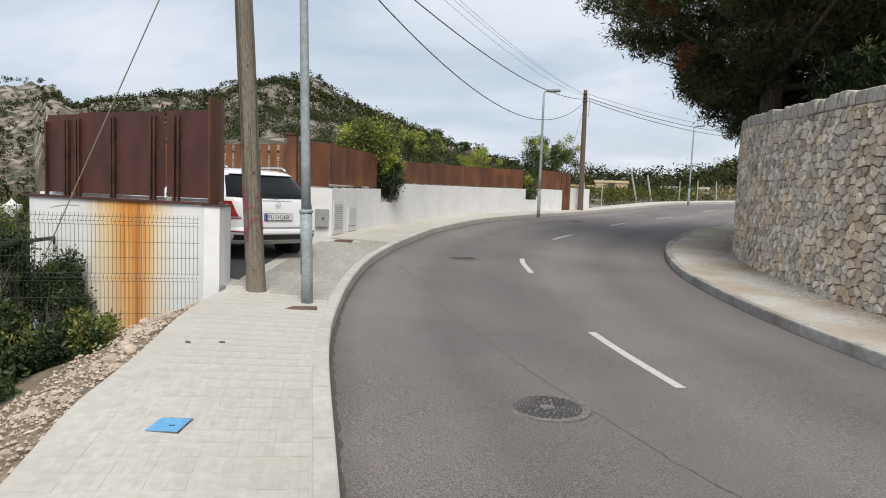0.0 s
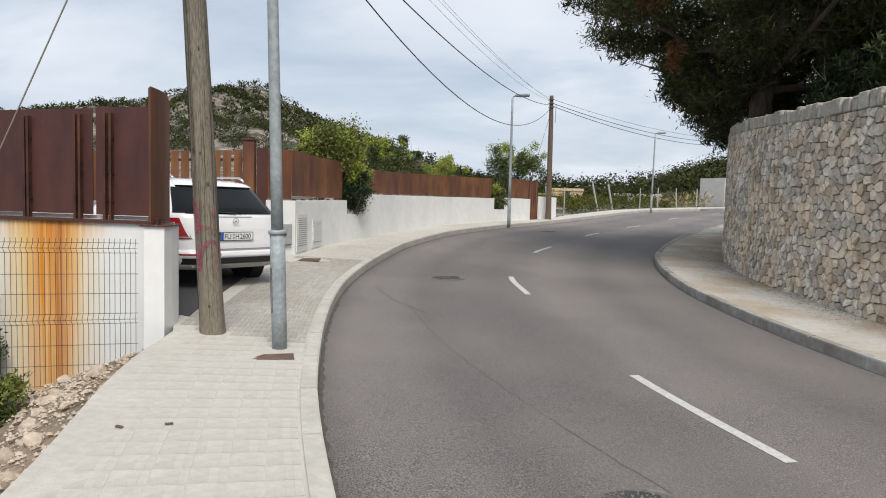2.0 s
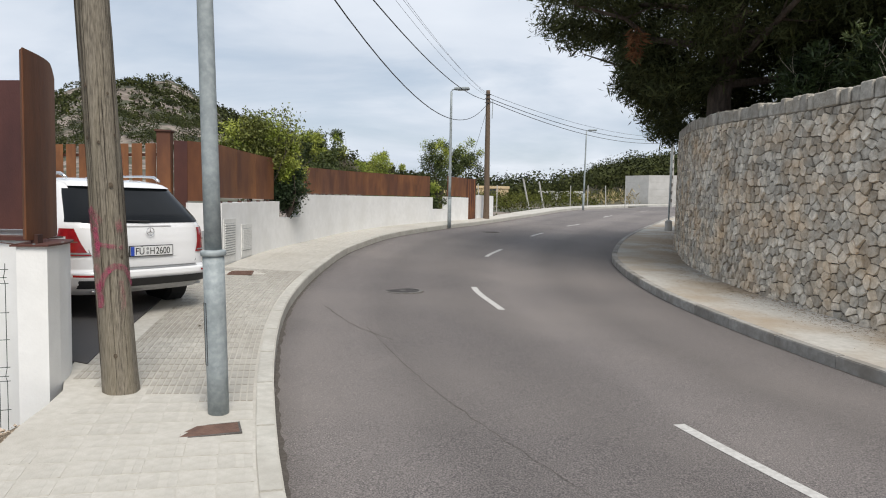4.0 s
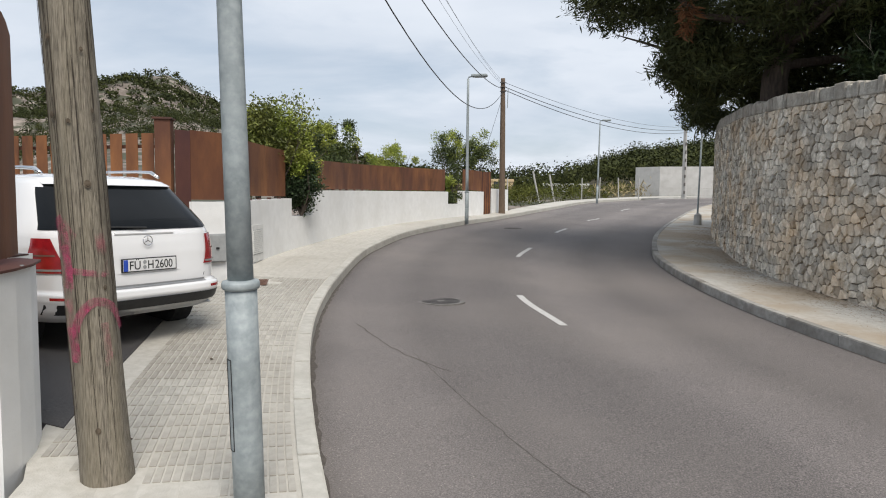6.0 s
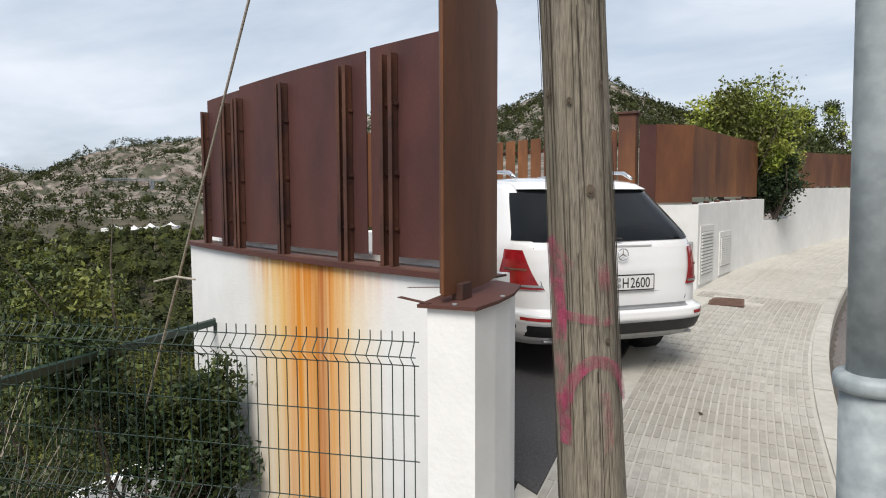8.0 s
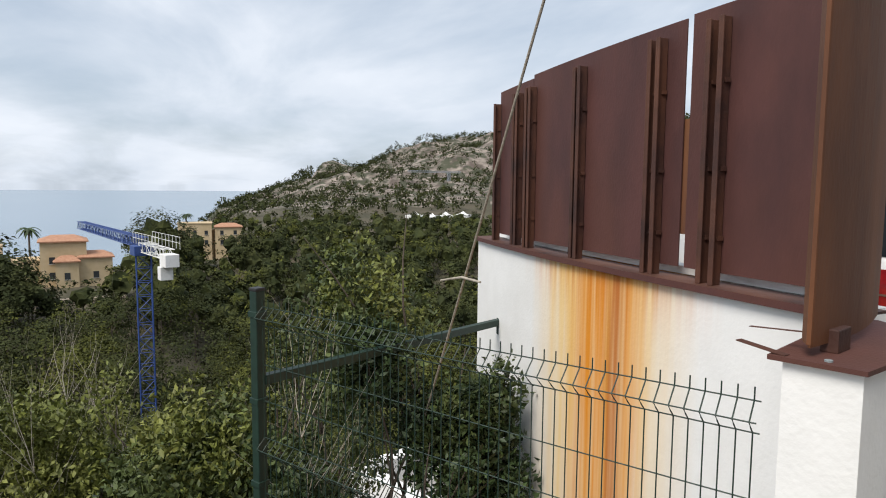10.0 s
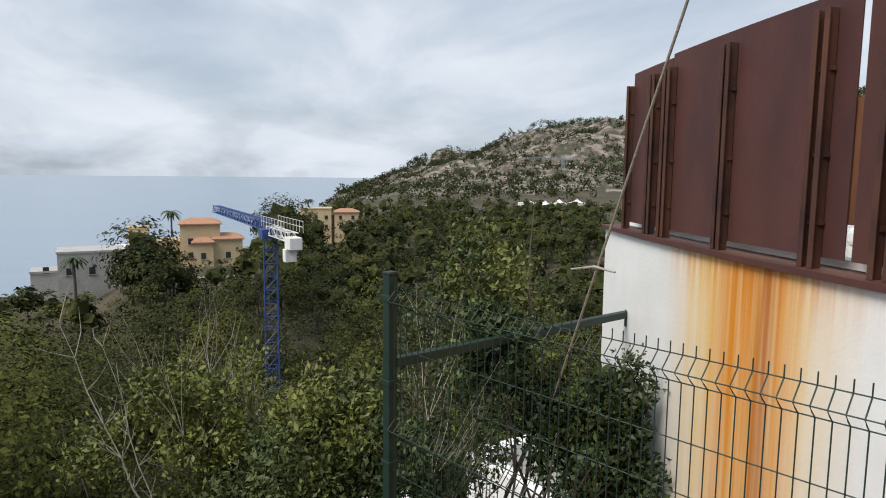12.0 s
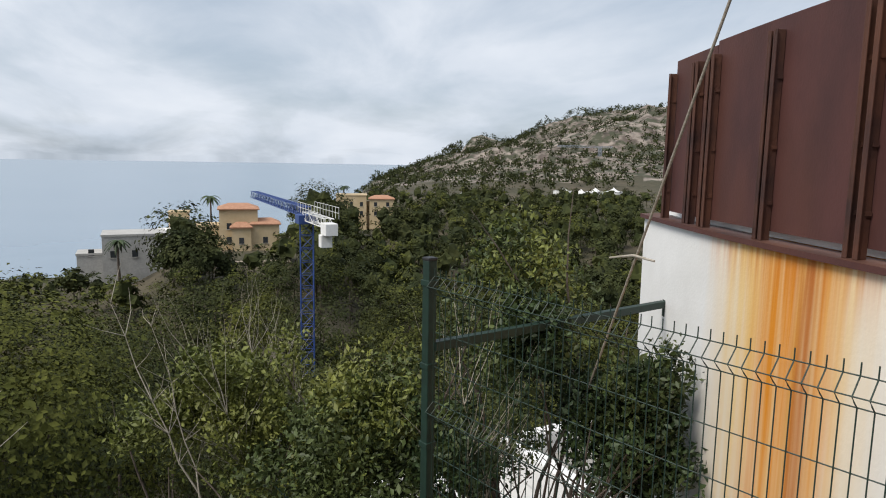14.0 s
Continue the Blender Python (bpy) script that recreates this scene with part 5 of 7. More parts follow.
# ---- big pine above the stone wall ----
pine = thing("pine_tree", "large dark umbrella pine leaning over the stone wall", "tree")
TRUNK = [(4.3, 20.9, 3.2), (4.15, 20.6, 4.6), (4.3, 20.3, 6.2), (4.7, 20.4, 8.4), (5.0, 20.6, 10.5)]
part("trunk", tubed(TRUNK, [0.34, 0.28, 0.24, 0.19, 0.10], 14), M_BARK, pine, smooth=True)
rr = random.Random(5)
limb_tips = []
for i in range(17):
    a = i * 2.4 + rr.uniform(-0.3, 0.3)
    z0 = 4.9 + 3.6 * (i / 16)
    s0 = Vector((4.25 + 0.05 * (z0 - 4), 20.4, z0))
    L = rr.uniform(3.8, 6.4) * (1 - 0.2 * i / 16)
    pts = [s0]
    for k in range(1, 6):
        t = k / 5
        pts.append(s0 + Vector((math.cos(a) * L * t + rr.uniform(-0.2, 0.2), math.sin(a) * L * t + rr.uniform(-0.2, 0.2), 0.30 * L * t - 0.4 * math.sin(math.pi * t) + rr.uniform(-0.1, 0.15))))
    limb_tips += pts[2:]
    bm = bmesh.new()
    tube(bm, pts, [0.11, 0.09, 0.07, 0.05, 0.035, 0.012], 8)
    for q in range(5):
        b = pts[rr.randint(2, 4)]
        e = b + Vector((rr.uniform(-1.1, 1.1), rr.uniform(-1.1, 1.1), rr.uniform(-0.3, 0.5)))
        tube(bm, [b, b.lerp(e, 0.5) + Vector((0, 0, rr.uniform(-0.1, 0.15))), e], [0.03, 0.02, 0.006], 6)
    part("limb", bm, M_BARK, pine)
cl = []
for k in range(420):
    a, q = rng.uniform(0, math.tau), math.sqrt(rng.random())
    rad = 5.7 * q
    x, y = 4.9 + rad * math.cos(a), 20.2 + rad * 0.95 * math.sin(a)
    lowest = 4.7 + 0.41 * rad + 0.5 * noise.noise(Vector((x * 0.5, y * 0.5, 1)))
    highest = 11.0 - 3.4 * (rad / 6.1) ** 2
    z = lowest + (highest - lowest) * rng.random() ** 1.6
    cl.append(blob((x, y, z), (0.85, 0.85, 0.42), 260, 0.15))
for c in limb_tips:
    cl.append(blob(tuple(c + Vector((0, 0, 0.2))), (0.6, 0.6, 0.35), 110, 0.1))
for c, r_ in (((3.1, 20.6, 5.1), (1.1, 1.2, 0.7)), ((3.4, 22.5, 5.2), (1.5, 1.5, 0.9)), ((6.5, 18.5, 6.2), (2.4, 2.0, 1.6)), ((7.5, 22.5, 6.6), (2.4, 2.2, 1.8)), ((6.2, 15.5, 7.2), (2.0, 2.0, 1.2)), ((4.7, 26.2, 4.7), (1.0, 1.5, 0.9)), ((5.6, 28.2, 5.2), (1.4, 1.6, 1.2)), ((3.9, 24.6, 5.5), (1.1, 1.4, 0.8)), ((2.9, 22.3, 5.1), (0.9, 1.1, 0.6)), ((2.3, 21.0, 5.6), (1.0, 1.1, 0.7)), ((5.0, 22.0, 5.4), (1.6, 1.8, 1.2)), ((7.0, 20.0, 8.4), (2.6, 2.6, 1.6)), ((8.2, 17.5, 7.0), (2.2, 2.2, 1.8))):
    cl.append(clumps(c, r_, 22, 4400, (0.7, 0.7, 0.35), 0.15))
for k in range(150):
    a, q = rng.uniform(0, math.tau), math.sqrt(rng.random())
    cl.append(blob((5.4 + 4.4 * q * math.cos(a), 20.4 + 4.2 * q * math.sin(a), rng.uniform(6.4 + 0.5 * q, 9.6 - 1.5 * q)), (0.9, 0.9, 0.5), 260, 0.05))
cl = np.concatenate(cl)
cl = cl[~((cl[:, 1] < 16.2) & (cl[:, 2] < 6.4))]
leaves("needles", cl, 0.19, M_PINE_NEAR, pine, aspect=0.17, up=0.15)
# sunlight on the crown's outer side, put into paler needles
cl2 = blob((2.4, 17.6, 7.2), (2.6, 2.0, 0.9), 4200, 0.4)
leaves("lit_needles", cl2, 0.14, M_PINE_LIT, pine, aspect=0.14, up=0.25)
dead = np.concatenate([blob((1.6, 19.0, 5.4 + 0.3 * k), (0.25, 0.25, 0.35), 120, 0.1) for k in range(2)] + [blob((1.0 - 0.3 * k, 17.8, 6.6), (0.3, 0.3, 0.4), 150, 0.1) for k in range(2)])
M_DEADNEEDLE = leafy("dead_needles", (0.14, 0.06, 0.025), (0.20, 0.09, 0.04), rough=0.9)
leaves("dead_needles", dead, 0.18, M_DEADNEEDLE, pine, aspect=0.16, droop=0.5)

# shrubs on the bank behind the stone wall
shrub_spots = (((5.6, 15.6, 4.5), (1.0, 1.6, 0.9)), ((6.4, 12.8, 4.6), (1.0, 1.6, 1.1)), ((5.2, 18.0, 4.6), (1.0, 1.2, 0.9)), ((7.6, 10.0, 4.7), (1.2, 1.6, 1.3)), ((5.8, 23.0, 4.3), (1.0, 1.6, 0.8)))
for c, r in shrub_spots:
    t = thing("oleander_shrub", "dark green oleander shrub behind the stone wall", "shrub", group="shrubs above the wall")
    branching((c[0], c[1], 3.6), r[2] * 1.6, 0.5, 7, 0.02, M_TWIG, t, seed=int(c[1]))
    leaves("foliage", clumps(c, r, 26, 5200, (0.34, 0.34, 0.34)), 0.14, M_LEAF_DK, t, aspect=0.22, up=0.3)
    # lighter green set higher and roadward: light on the shrub put into colour
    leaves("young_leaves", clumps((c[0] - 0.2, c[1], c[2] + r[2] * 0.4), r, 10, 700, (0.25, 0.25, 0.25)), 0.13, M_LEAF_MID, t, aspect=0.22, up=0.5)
bank = thing("shaded_hedge", "dense dark hedge filling the bank under the pine", "hedge")
pts = np.concatenate([blob((x + 4.2, y, 5.6), (1.8, 2.2, 3.4), 5200, 0.5) for x, y in ((5.4, 9), (4.4, 12), (3.4, 15), (3.2, 18), (3.4, 21.5), (4.6, 25), (6.2, 29))] + [blob(c_, (1.2, 1.9, 1.1), 2600, 0.4) for c_ in ((5.6, 23.5, 4.7), (7.0, 27.3, 4.7), (8.8, 31.0, 4.7))])
leaves("foliage", pts, 0.20, M_PINE_NEAR, bank, aspect=0.35)

# ---- hedges and trees behind the garden wall ----
def bush(name, label, c, r, n, size, mat, base_z, seed, k=30, clump=0.45, aspect=0.5, lit=None, cat="bush", group=""):
    t = thing(name, label, cat, group=group)
    branching((c[0], c[1], base_z), (c[2] - base_z + r[2]) * 0.8, 0.45, 6, 0.03, M_BARK, t, seed=seed)
    leaves("foliage", clumps(c, r, k, n, (clump,) * 3), size, mat, t, aspect=aspect, up=0.15)
    # leaves gathered near the top; lit colours the light that falls there
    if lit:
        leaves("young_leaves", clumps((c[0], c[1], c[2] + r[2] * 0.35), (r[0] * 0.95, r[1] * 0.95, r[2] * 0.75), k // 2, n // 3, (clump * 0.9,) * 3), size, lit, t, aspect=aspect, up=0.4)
    return t


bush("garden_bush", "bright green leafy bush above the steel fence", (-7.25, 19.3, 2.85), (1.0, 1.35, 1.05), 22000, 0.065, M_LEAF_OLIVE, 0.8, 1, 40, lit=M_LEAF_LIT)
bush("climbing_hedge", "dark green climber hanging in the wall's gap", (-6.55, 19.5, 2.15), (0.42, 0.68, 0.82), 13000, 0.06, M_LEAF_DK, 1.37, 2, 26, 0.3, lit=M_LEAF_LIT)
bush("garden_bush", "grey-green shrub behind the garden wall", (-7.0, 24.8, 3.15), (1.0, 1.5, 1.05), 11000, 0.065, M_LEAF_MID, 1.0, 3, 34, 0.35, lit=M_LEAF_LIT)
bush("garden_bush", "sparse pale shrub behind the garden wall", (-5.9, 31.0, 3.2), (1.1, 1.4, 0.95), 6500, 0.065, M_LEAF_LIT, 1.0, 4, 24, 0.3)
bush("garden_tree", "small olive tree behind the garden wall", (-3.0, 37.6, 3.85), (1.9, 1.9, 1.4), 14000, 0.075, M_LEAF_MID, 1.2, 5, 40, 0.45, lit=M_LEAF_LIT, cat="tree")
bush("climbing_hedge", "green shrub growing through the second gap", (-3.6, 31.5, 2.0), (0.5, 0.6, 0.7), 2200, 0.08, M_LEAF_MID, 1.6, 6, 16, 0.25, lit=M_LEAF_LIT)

# ---- bushes below the pavement ----
leafbush = "glossy green broad-leaved bush growing through the fence"
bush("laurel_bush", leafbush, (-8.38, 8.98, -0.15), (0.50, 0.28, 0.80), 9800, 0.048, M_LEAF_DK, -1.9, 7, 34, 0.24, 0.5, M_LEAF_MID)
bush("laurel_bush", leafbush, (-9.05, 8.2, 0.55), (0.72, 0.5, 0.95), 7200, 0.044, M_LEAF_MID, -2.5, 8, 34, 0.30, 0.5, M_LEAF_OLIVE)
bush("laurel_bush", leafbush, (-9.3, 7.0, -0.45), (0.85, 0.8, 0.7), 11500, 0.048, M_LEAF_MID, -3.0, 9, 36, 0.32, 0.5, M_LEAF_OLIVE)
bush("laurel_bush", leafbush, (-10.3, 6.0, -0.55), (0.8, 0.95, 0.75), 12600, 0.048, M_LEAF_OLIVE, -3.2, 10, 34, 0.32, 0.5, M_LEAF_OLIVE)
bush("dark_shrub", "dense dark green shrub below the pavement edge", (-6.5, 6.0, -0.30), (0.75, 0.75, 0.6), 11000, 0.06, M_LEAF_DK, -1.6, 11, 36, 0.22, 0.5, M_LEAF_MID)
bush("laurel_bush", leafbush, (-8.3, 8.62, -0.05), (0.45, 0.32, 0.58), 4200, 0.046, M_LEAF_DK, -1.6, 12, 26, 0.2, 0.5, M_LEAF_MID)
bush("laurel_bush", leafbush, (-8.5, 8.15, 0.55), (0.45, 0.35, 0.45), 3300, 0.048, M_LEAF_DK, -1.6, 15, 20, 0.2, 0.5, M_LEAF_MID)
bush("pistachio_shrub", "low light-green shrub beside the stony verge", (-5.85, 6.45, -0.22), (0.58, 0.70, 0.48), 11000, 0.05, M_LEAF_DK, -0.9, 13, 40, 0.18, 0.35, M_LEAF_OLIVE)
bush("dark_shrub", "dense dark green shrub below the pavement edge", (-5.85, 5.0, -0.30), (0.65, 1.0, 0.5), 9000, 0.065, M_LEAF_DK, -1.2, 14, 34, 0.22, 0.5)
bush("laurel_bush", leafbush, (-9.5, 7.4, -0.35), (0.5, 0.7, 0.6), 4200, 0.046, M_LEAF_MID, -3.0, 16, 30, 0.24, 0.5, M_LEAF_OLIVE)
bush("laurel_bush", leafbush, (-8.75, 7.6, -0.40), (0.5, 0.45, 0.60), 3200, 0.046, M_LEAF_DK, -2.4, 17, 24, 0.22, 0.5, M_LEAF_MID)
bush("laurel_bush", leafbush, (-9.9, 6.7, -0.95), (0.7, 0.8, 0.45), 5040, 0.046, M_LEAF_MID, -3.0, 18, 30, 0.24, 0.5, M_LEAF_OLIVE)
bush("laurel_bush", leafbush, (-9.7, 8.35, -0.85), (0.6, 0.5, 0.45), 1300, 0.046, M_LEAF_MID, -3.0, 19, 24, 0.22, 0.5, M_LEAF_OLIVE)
twiggy = thing("bare_shrub", "leafless pale grey twigs rising from the bushes", "shrub")
branching((-10.5, 6.1, -1.7), 2.1, 0.40, 10, 0.006, M_TWIG, twiggy, seed=21, twigs=16)
branching((-10.2, 6.9, -1.5), 1.7, 0.35, 4, 0.006, M_TWIG, twiggy, seed=22, twigs=16)
branching((-9.0, 7.9, -1.6), 2.2, 0.35, 5, 0.007, M_TWIG, twiggy, seed=23, twigs=14)
for k, (tip, r0) in enumerate((((-10.05, 4.98, 0.62), 0.010), ((-9.95, 5.35, 0.45), 0.008)  )):
    rr = random.Random(60 + k)
    a, e = Vector((-9.85, 5.75, -1.3)), Vector(tip)
    bm = bmesh.new()
    line = [a.lerp(e, q / 7) + Vector((rr.uniform(-0.04, 0.04), rr.uniform(-0.04, 0.04), 0)) for q in range(8)]
    tube(bm, line, [r0 * (1 - 0.11 * q) for q in range(8)], 6)
    for q in range(16):
        b = line[rr.randint(2, 7)]
        f = b + Vector((rr.uniform(-0.22, 0.22), rr.uniform(-0.28, 0.22), rr.uniform(0.08, 0.38)))
        tube(bm, [b, b.lerp(f, 0.5) + Vector((rr.uniform(-0.03, 0.03), rr.uniform(-0.03, 0.03), 0)), f], [r0 * 0.4, r0 * 0.28, r0 * 0.1], 5)
    part("branch", bm, M_TWIG, twiggy)
snag = thing("dead_pine", "bare grey dead pine on the slope", "tree")
bm = bmesh.new()
tube(bm, [(-15.6, 1.2, -9), (-15.5, 1.3, -5), (-15.7, 1.2, -1.6)], [0.10, 0.07, 0.015], 8)
rr = random.Random(9)
for k in range(16):
    z = -6.0 + k * 0.25
    a = rr.uniform(0, math.tau)
    tube(bm, [(-15.55, 1.25, z), (-15.55 + 0.6 * math.cos(a), 1.25 + 0.6 * math.sin(a), z + 0.15), (-15.55 + 1.2 * math.cos(a), 1.25 + 1.2 * math.sin(a), z + 0.5)], [0.018, 0.010, 0.003], 5)
part("trunk", bm, M_TWIG, snag)

# ---- green wire-mesh fence ----
def mesh_fence(name, a, b, top, height, label):
    """A welded panel between two posts with folded ribs; wires are parts."""
    t = thing(name, label, "fence")
    a, b = Vector((*a, 0)), Vector((*b, 0))
    d = (b - a).normalized()
    out = Vector((d.y, -d.x, 0))
    n = int((b - a).length / 0.05)
    folds = (top - 0.005, top - 0.745, top - 1.49)
    pts = [(0, top + 0.04), (0, top)]
    for f in folds:
        pts += [(0, f), (0.03, f - 0.03), (0.056, f - 0.055), (0.03, f - 0.08), (0, f - 0.105)]
    pts.append((0, top - height))
    upright = tubed([tuple(out * o + Vector((0, 0, z))) for o, z in pts], 0.0027, 5)
    first = part("upright_wire", upright, M_GREENSTEEL, t)
    first.location = a
    for i in range(1, n + 1):
        w = new("upright_wire", first.data)
        w.parent, w.location = t, a + d * 0.05 * i
    zs = [(z, o) for f in folds for z, o in ((f, 0.0), (f - 0.055, 0.056), (f - 0.105, 0.0)) if z > top - height] + [(top - 0.33, 0.0), (top - 0.535, 0.0), (top - 1.07, 0.0), (top - 1.28, 0.0)]
    for z, o in zs:
        part("cross_wire", tubed([tuple(a + out * (o - 0.004) + Vector((0, 0, z))), tuple(b + out * (o - 0.004) + Vector((0, 0, z)))], 0.0028, 5), M_GREENSTEEL, t)
    return t


def fence_post(x, y, z0, z1, rz):
    t = thing("fence_post", "dark green square steel fence post", "post", group="fence posts")
    part("tube", boxed((x, y, (z0 + z1) / 2), (0.06, 0.06, z1 - z0), rz, 0.005), M_GREENSTEEL, t)
    part("cap", boxed((x, y, z1 + 0.008), (0.066, 0.066, 0.02), rz, 0.006), M_BLACK, t)
    for z in (z1 - 0.13, z1 - 0.62, z1 - 1.1):
        part("clamp", boxed((x, y, z), (0.075, 0.075, 0.035), rz, 0.004), M_GREENSTEEL, t)
    return t


mesh_fence("mesh_fence", (-7.83, 7.235), (-5.555, 8.318), 1.193, 1.75, "green welded wire-mesh fence panel before the white wall")
mesh_fence("mesh_fence", (-10.12, 6.145), (-7.92, 7.19), -0.86, 1.5, "lower green wire-mesh fence panel in the bushes")
fence_post(-7.87, 7.215, -1.2, 1.275, 25.5)
fence_post(-10.2, 6.10, -3.0, -0.76, 25.5)
BRACE_Z = 0.77
arm = thing("fence_brace", "dark green steel brace from post to wall", "brace")
def square_bar(p, q, w):
    p, q = Vector(p), Vector(q)
    bm = bmesh.new()
    box(bm, (0, 0, 0), ((q - p).length, w, w), 0, 0.004)
    bm.transform(Matrix.Translation((p + q) / 2) @ (q - p).to_track_quat("X", "Z").to_matrix().to_4x4())
    return bm


part("bar", square_bar((-7.87, 7.24, BRACE_Z), (-8.96, 9.445, 0.70), 0.055), M_GREENSTEEL, arm)
part("bracket", boxed((-8.96, 9.45, 0.665), (0.06, 0.012, 0.14), -13, 0.002), M_GREENSTEEL, arm)
# ---- stones and gravel along the pavement edge ----
rr = random.Random(12)
edge = spline(PAVE_L, 0.1)
edge = edge[edge[:, 1] > -1]


def boulder(p, s, seed):
    bm = bmesh.new()
    bmesh.ops.create_icosphere(bm, subdivisions=2, radius=1.0)
    for v in bm.verts:
        k = 1 + 0.35 * noise.noise(v.co * 1.1 + Vector((seed, 0, 0))) + 0.15 * noise.noise(v.co * 3 + Vector((0, seed, 0)))
        v.co = Vector((v.co.x * s * k, v.co.y * s * k * 0.8, v.co.z * s * k * 0.6))
    ob = part("stone", bm, M_ROCK)
    ob.matrix_world = pose(*p, rr.uniform(-20, 20), rr.uniform(-20, 20), rr.uniform(0, 360))
    return tagged(ob, "rough pale limestone lying on the verge", "stone", group="verge stones")


def verge_z(x, y, d):
    return road_z(y, x) + 0.14 - 0.03 - 0.42 * d


for i in range(190):
    k = rr.randrange(len(edge))
    d = rr.uniform(0.12, 0.75)
    off = offset(edge, d)[k]
    s = rr.choice((0.02, 0.025, 0.03, 0.03, 0.04, 0.05, 0.06, 0.085))
    boulder((off[0], off[1], verge_z(*off, d) + s * 0.25), s, i)
n = len(edge)
vs, fs = [], []
cols = [-0.02, 0.10, 0.25, 0.45, 0.7, 1.0, 1.5, 2.2]
for j, d in enumerate(cols):
    o = offset(edge, d)
    for p in o:
        vs.append((p[0], p[1], verge_z(p[0], p[1], d) - (0.02 if j == 0 else 0) + 0.05 * noise.noise(Vector((p[0] * 3, p[1] * 3, 0))) * min(1, d * 4)))
for j in range(len(cols) - 1):
    for i in range(n - 1):
        fs.append((j * n + i, j * n + i + 1, (j + 1) * n + i + 1, (j + 1) * n + i))
tagged(raw_mesh("ground_verge", vs, fs, M_SOIL, smooth=True), "sloping verge of dry soil and rubble", "ground", kind="structure")
vs, fs = [], []
for i in range(4200):
    k = rr.randrange(n)
    d = rr.uniform(0.0, 1.0) ** 1.3
    t = edge[min(k + 1, n - 1)] - edge[max(k - 1, 0)]
    t = t / (np.linalg.norm(t) + 1e-9)
    x, y = edge[k][0] - t[1] * d, edge[k][1] + t[0] * d
    s = rr.uniform(0.005, 0.03) * (0.5 + 0.5 * rr.random())
    c = Vector((x, y, verge_z(x, y, d) + s * 0.4 + 0.02 * (d > 0.1)))
    b = len(vs)
    for q in ((1, 0, 0), (-1, 0.2, 0), (0, 1, 0.1), (0.1, -1, 0), (0, 0, 0.8), (0, 0.1, -0.8)):
        vs.append(tuple(c + Vector([u_ * s * rr.uniform(0.7, 1.3) for u_ in q])))
    for f in ((0, 2, 4), (2, 1, 4), (1, 3, 4), (3, 0, 4), (2, 0, 5), (1, 2, 5), (3, 1, 5), (0, 3, 5)):
        fs.append(tuple(b + q for q in f))
tagged(raw_mesh("gravel", vs, fs, M_ROCK), "loose limestone gravel on the verge", "gravel", kind="stuff")
for i, (x, y) in enumerate(((-3.95, 5.75), (-3.7, 5.9), (-4.9, 8.9), (-5.1, 10.7))):
    ob = part("dry_leaf", boxed((x, y, pave_z(x, y) + 0.012), (0.05, 0.022, 0.006), 40 * i, 0.002, 8, 5), M_KNOT)
    tagged(ob, "small dark dry leaf on the pavement", "leaf")

# ---- white flat-roofed house below the fence ----
M_GRAVELROOF = surface("gravel_roof", (0.22, 0.21, 0.195), (0.38, 0.365, 0.34), rough=1.0, scale=30, bump=0.6, bump_scale=40)
low_house = thing("house_below", "white flat-roofed house with a gravel roof below", "house")
hm = pose(-12.31, 13.16, 0.07, 0, 0, 15.0)


def hbox(name, c, s, mat, bevel=0.0):
    o = part(name, boxed(c, s, 0, bevel), mat, low_house)
    o.matrix_local = hm
    return o


hbox("wall", (0, 0, -5.6), (3.7, 6.4, 5.6), M_PLASTER)
hbox("roof", (0, 0, -2.77), (3.3, 6.0, 0.05), M_GRAVELROOF)
for c, sz in (((-1.75, 0, -2.6), (0.25, 6.45, 0.45)), ((1.75, 0, -2.6), (0.25, 6.45, 0.45)), ((0, 3.1, -2.6), (3.24, 0.25, 0.45)), ((0, -3.1, -2.6), (3.24, 0.25, 0.45))):
    hbox("parapet", c, sz, M_PLASTER, 0.02)
hbox("annexe_wall", (-2.1, -5.6, -6.9), (3.6, 4.6, 5.8), M_PLASTER)
hbox("annexe_roof", (-2.1, -5.6, -3.97), (3.2, 4.2, 0.05), M_GRAVELROOF)
for c, sz in (((-3.8, -5.6, -3.88), (0.2, 4.65, 0.30)), ((-0.4, -5.6, -3.88), (0.2, 4.65, 0.30)), ((-2.1, -7.8, -3.88), (3.2, 0.2, 0.30)), ((-2.1, -3.4, -3.88), (3.2, 0.2, 0.30))):
    hbox("annexe_parapet", c, sz, M_PLASTER, 0.02)

# ---- woods ----
def polar(r, az):
    a = math.radians(az)
    x, y = CENTRE[0] - r * math.sin(a), CENTRE[1] + r * math.cos(a)
    return x, y


CLEAR = ((93.4, 150, 19), (102.4, 138, 13), (82.4, 215, 14), (88.4, 65, 5))


def is_clear(r, az):
    x, y = polar(r, az)
    for a, q, rad in CLEAR:
        cx_, cy_ = polar(q, a)
        if math.hypot(x - cx_, y - cy_) < rad:
            return True
    return False


wr_ = random.Random(31)
trunks = bmesh.new()
count = 0


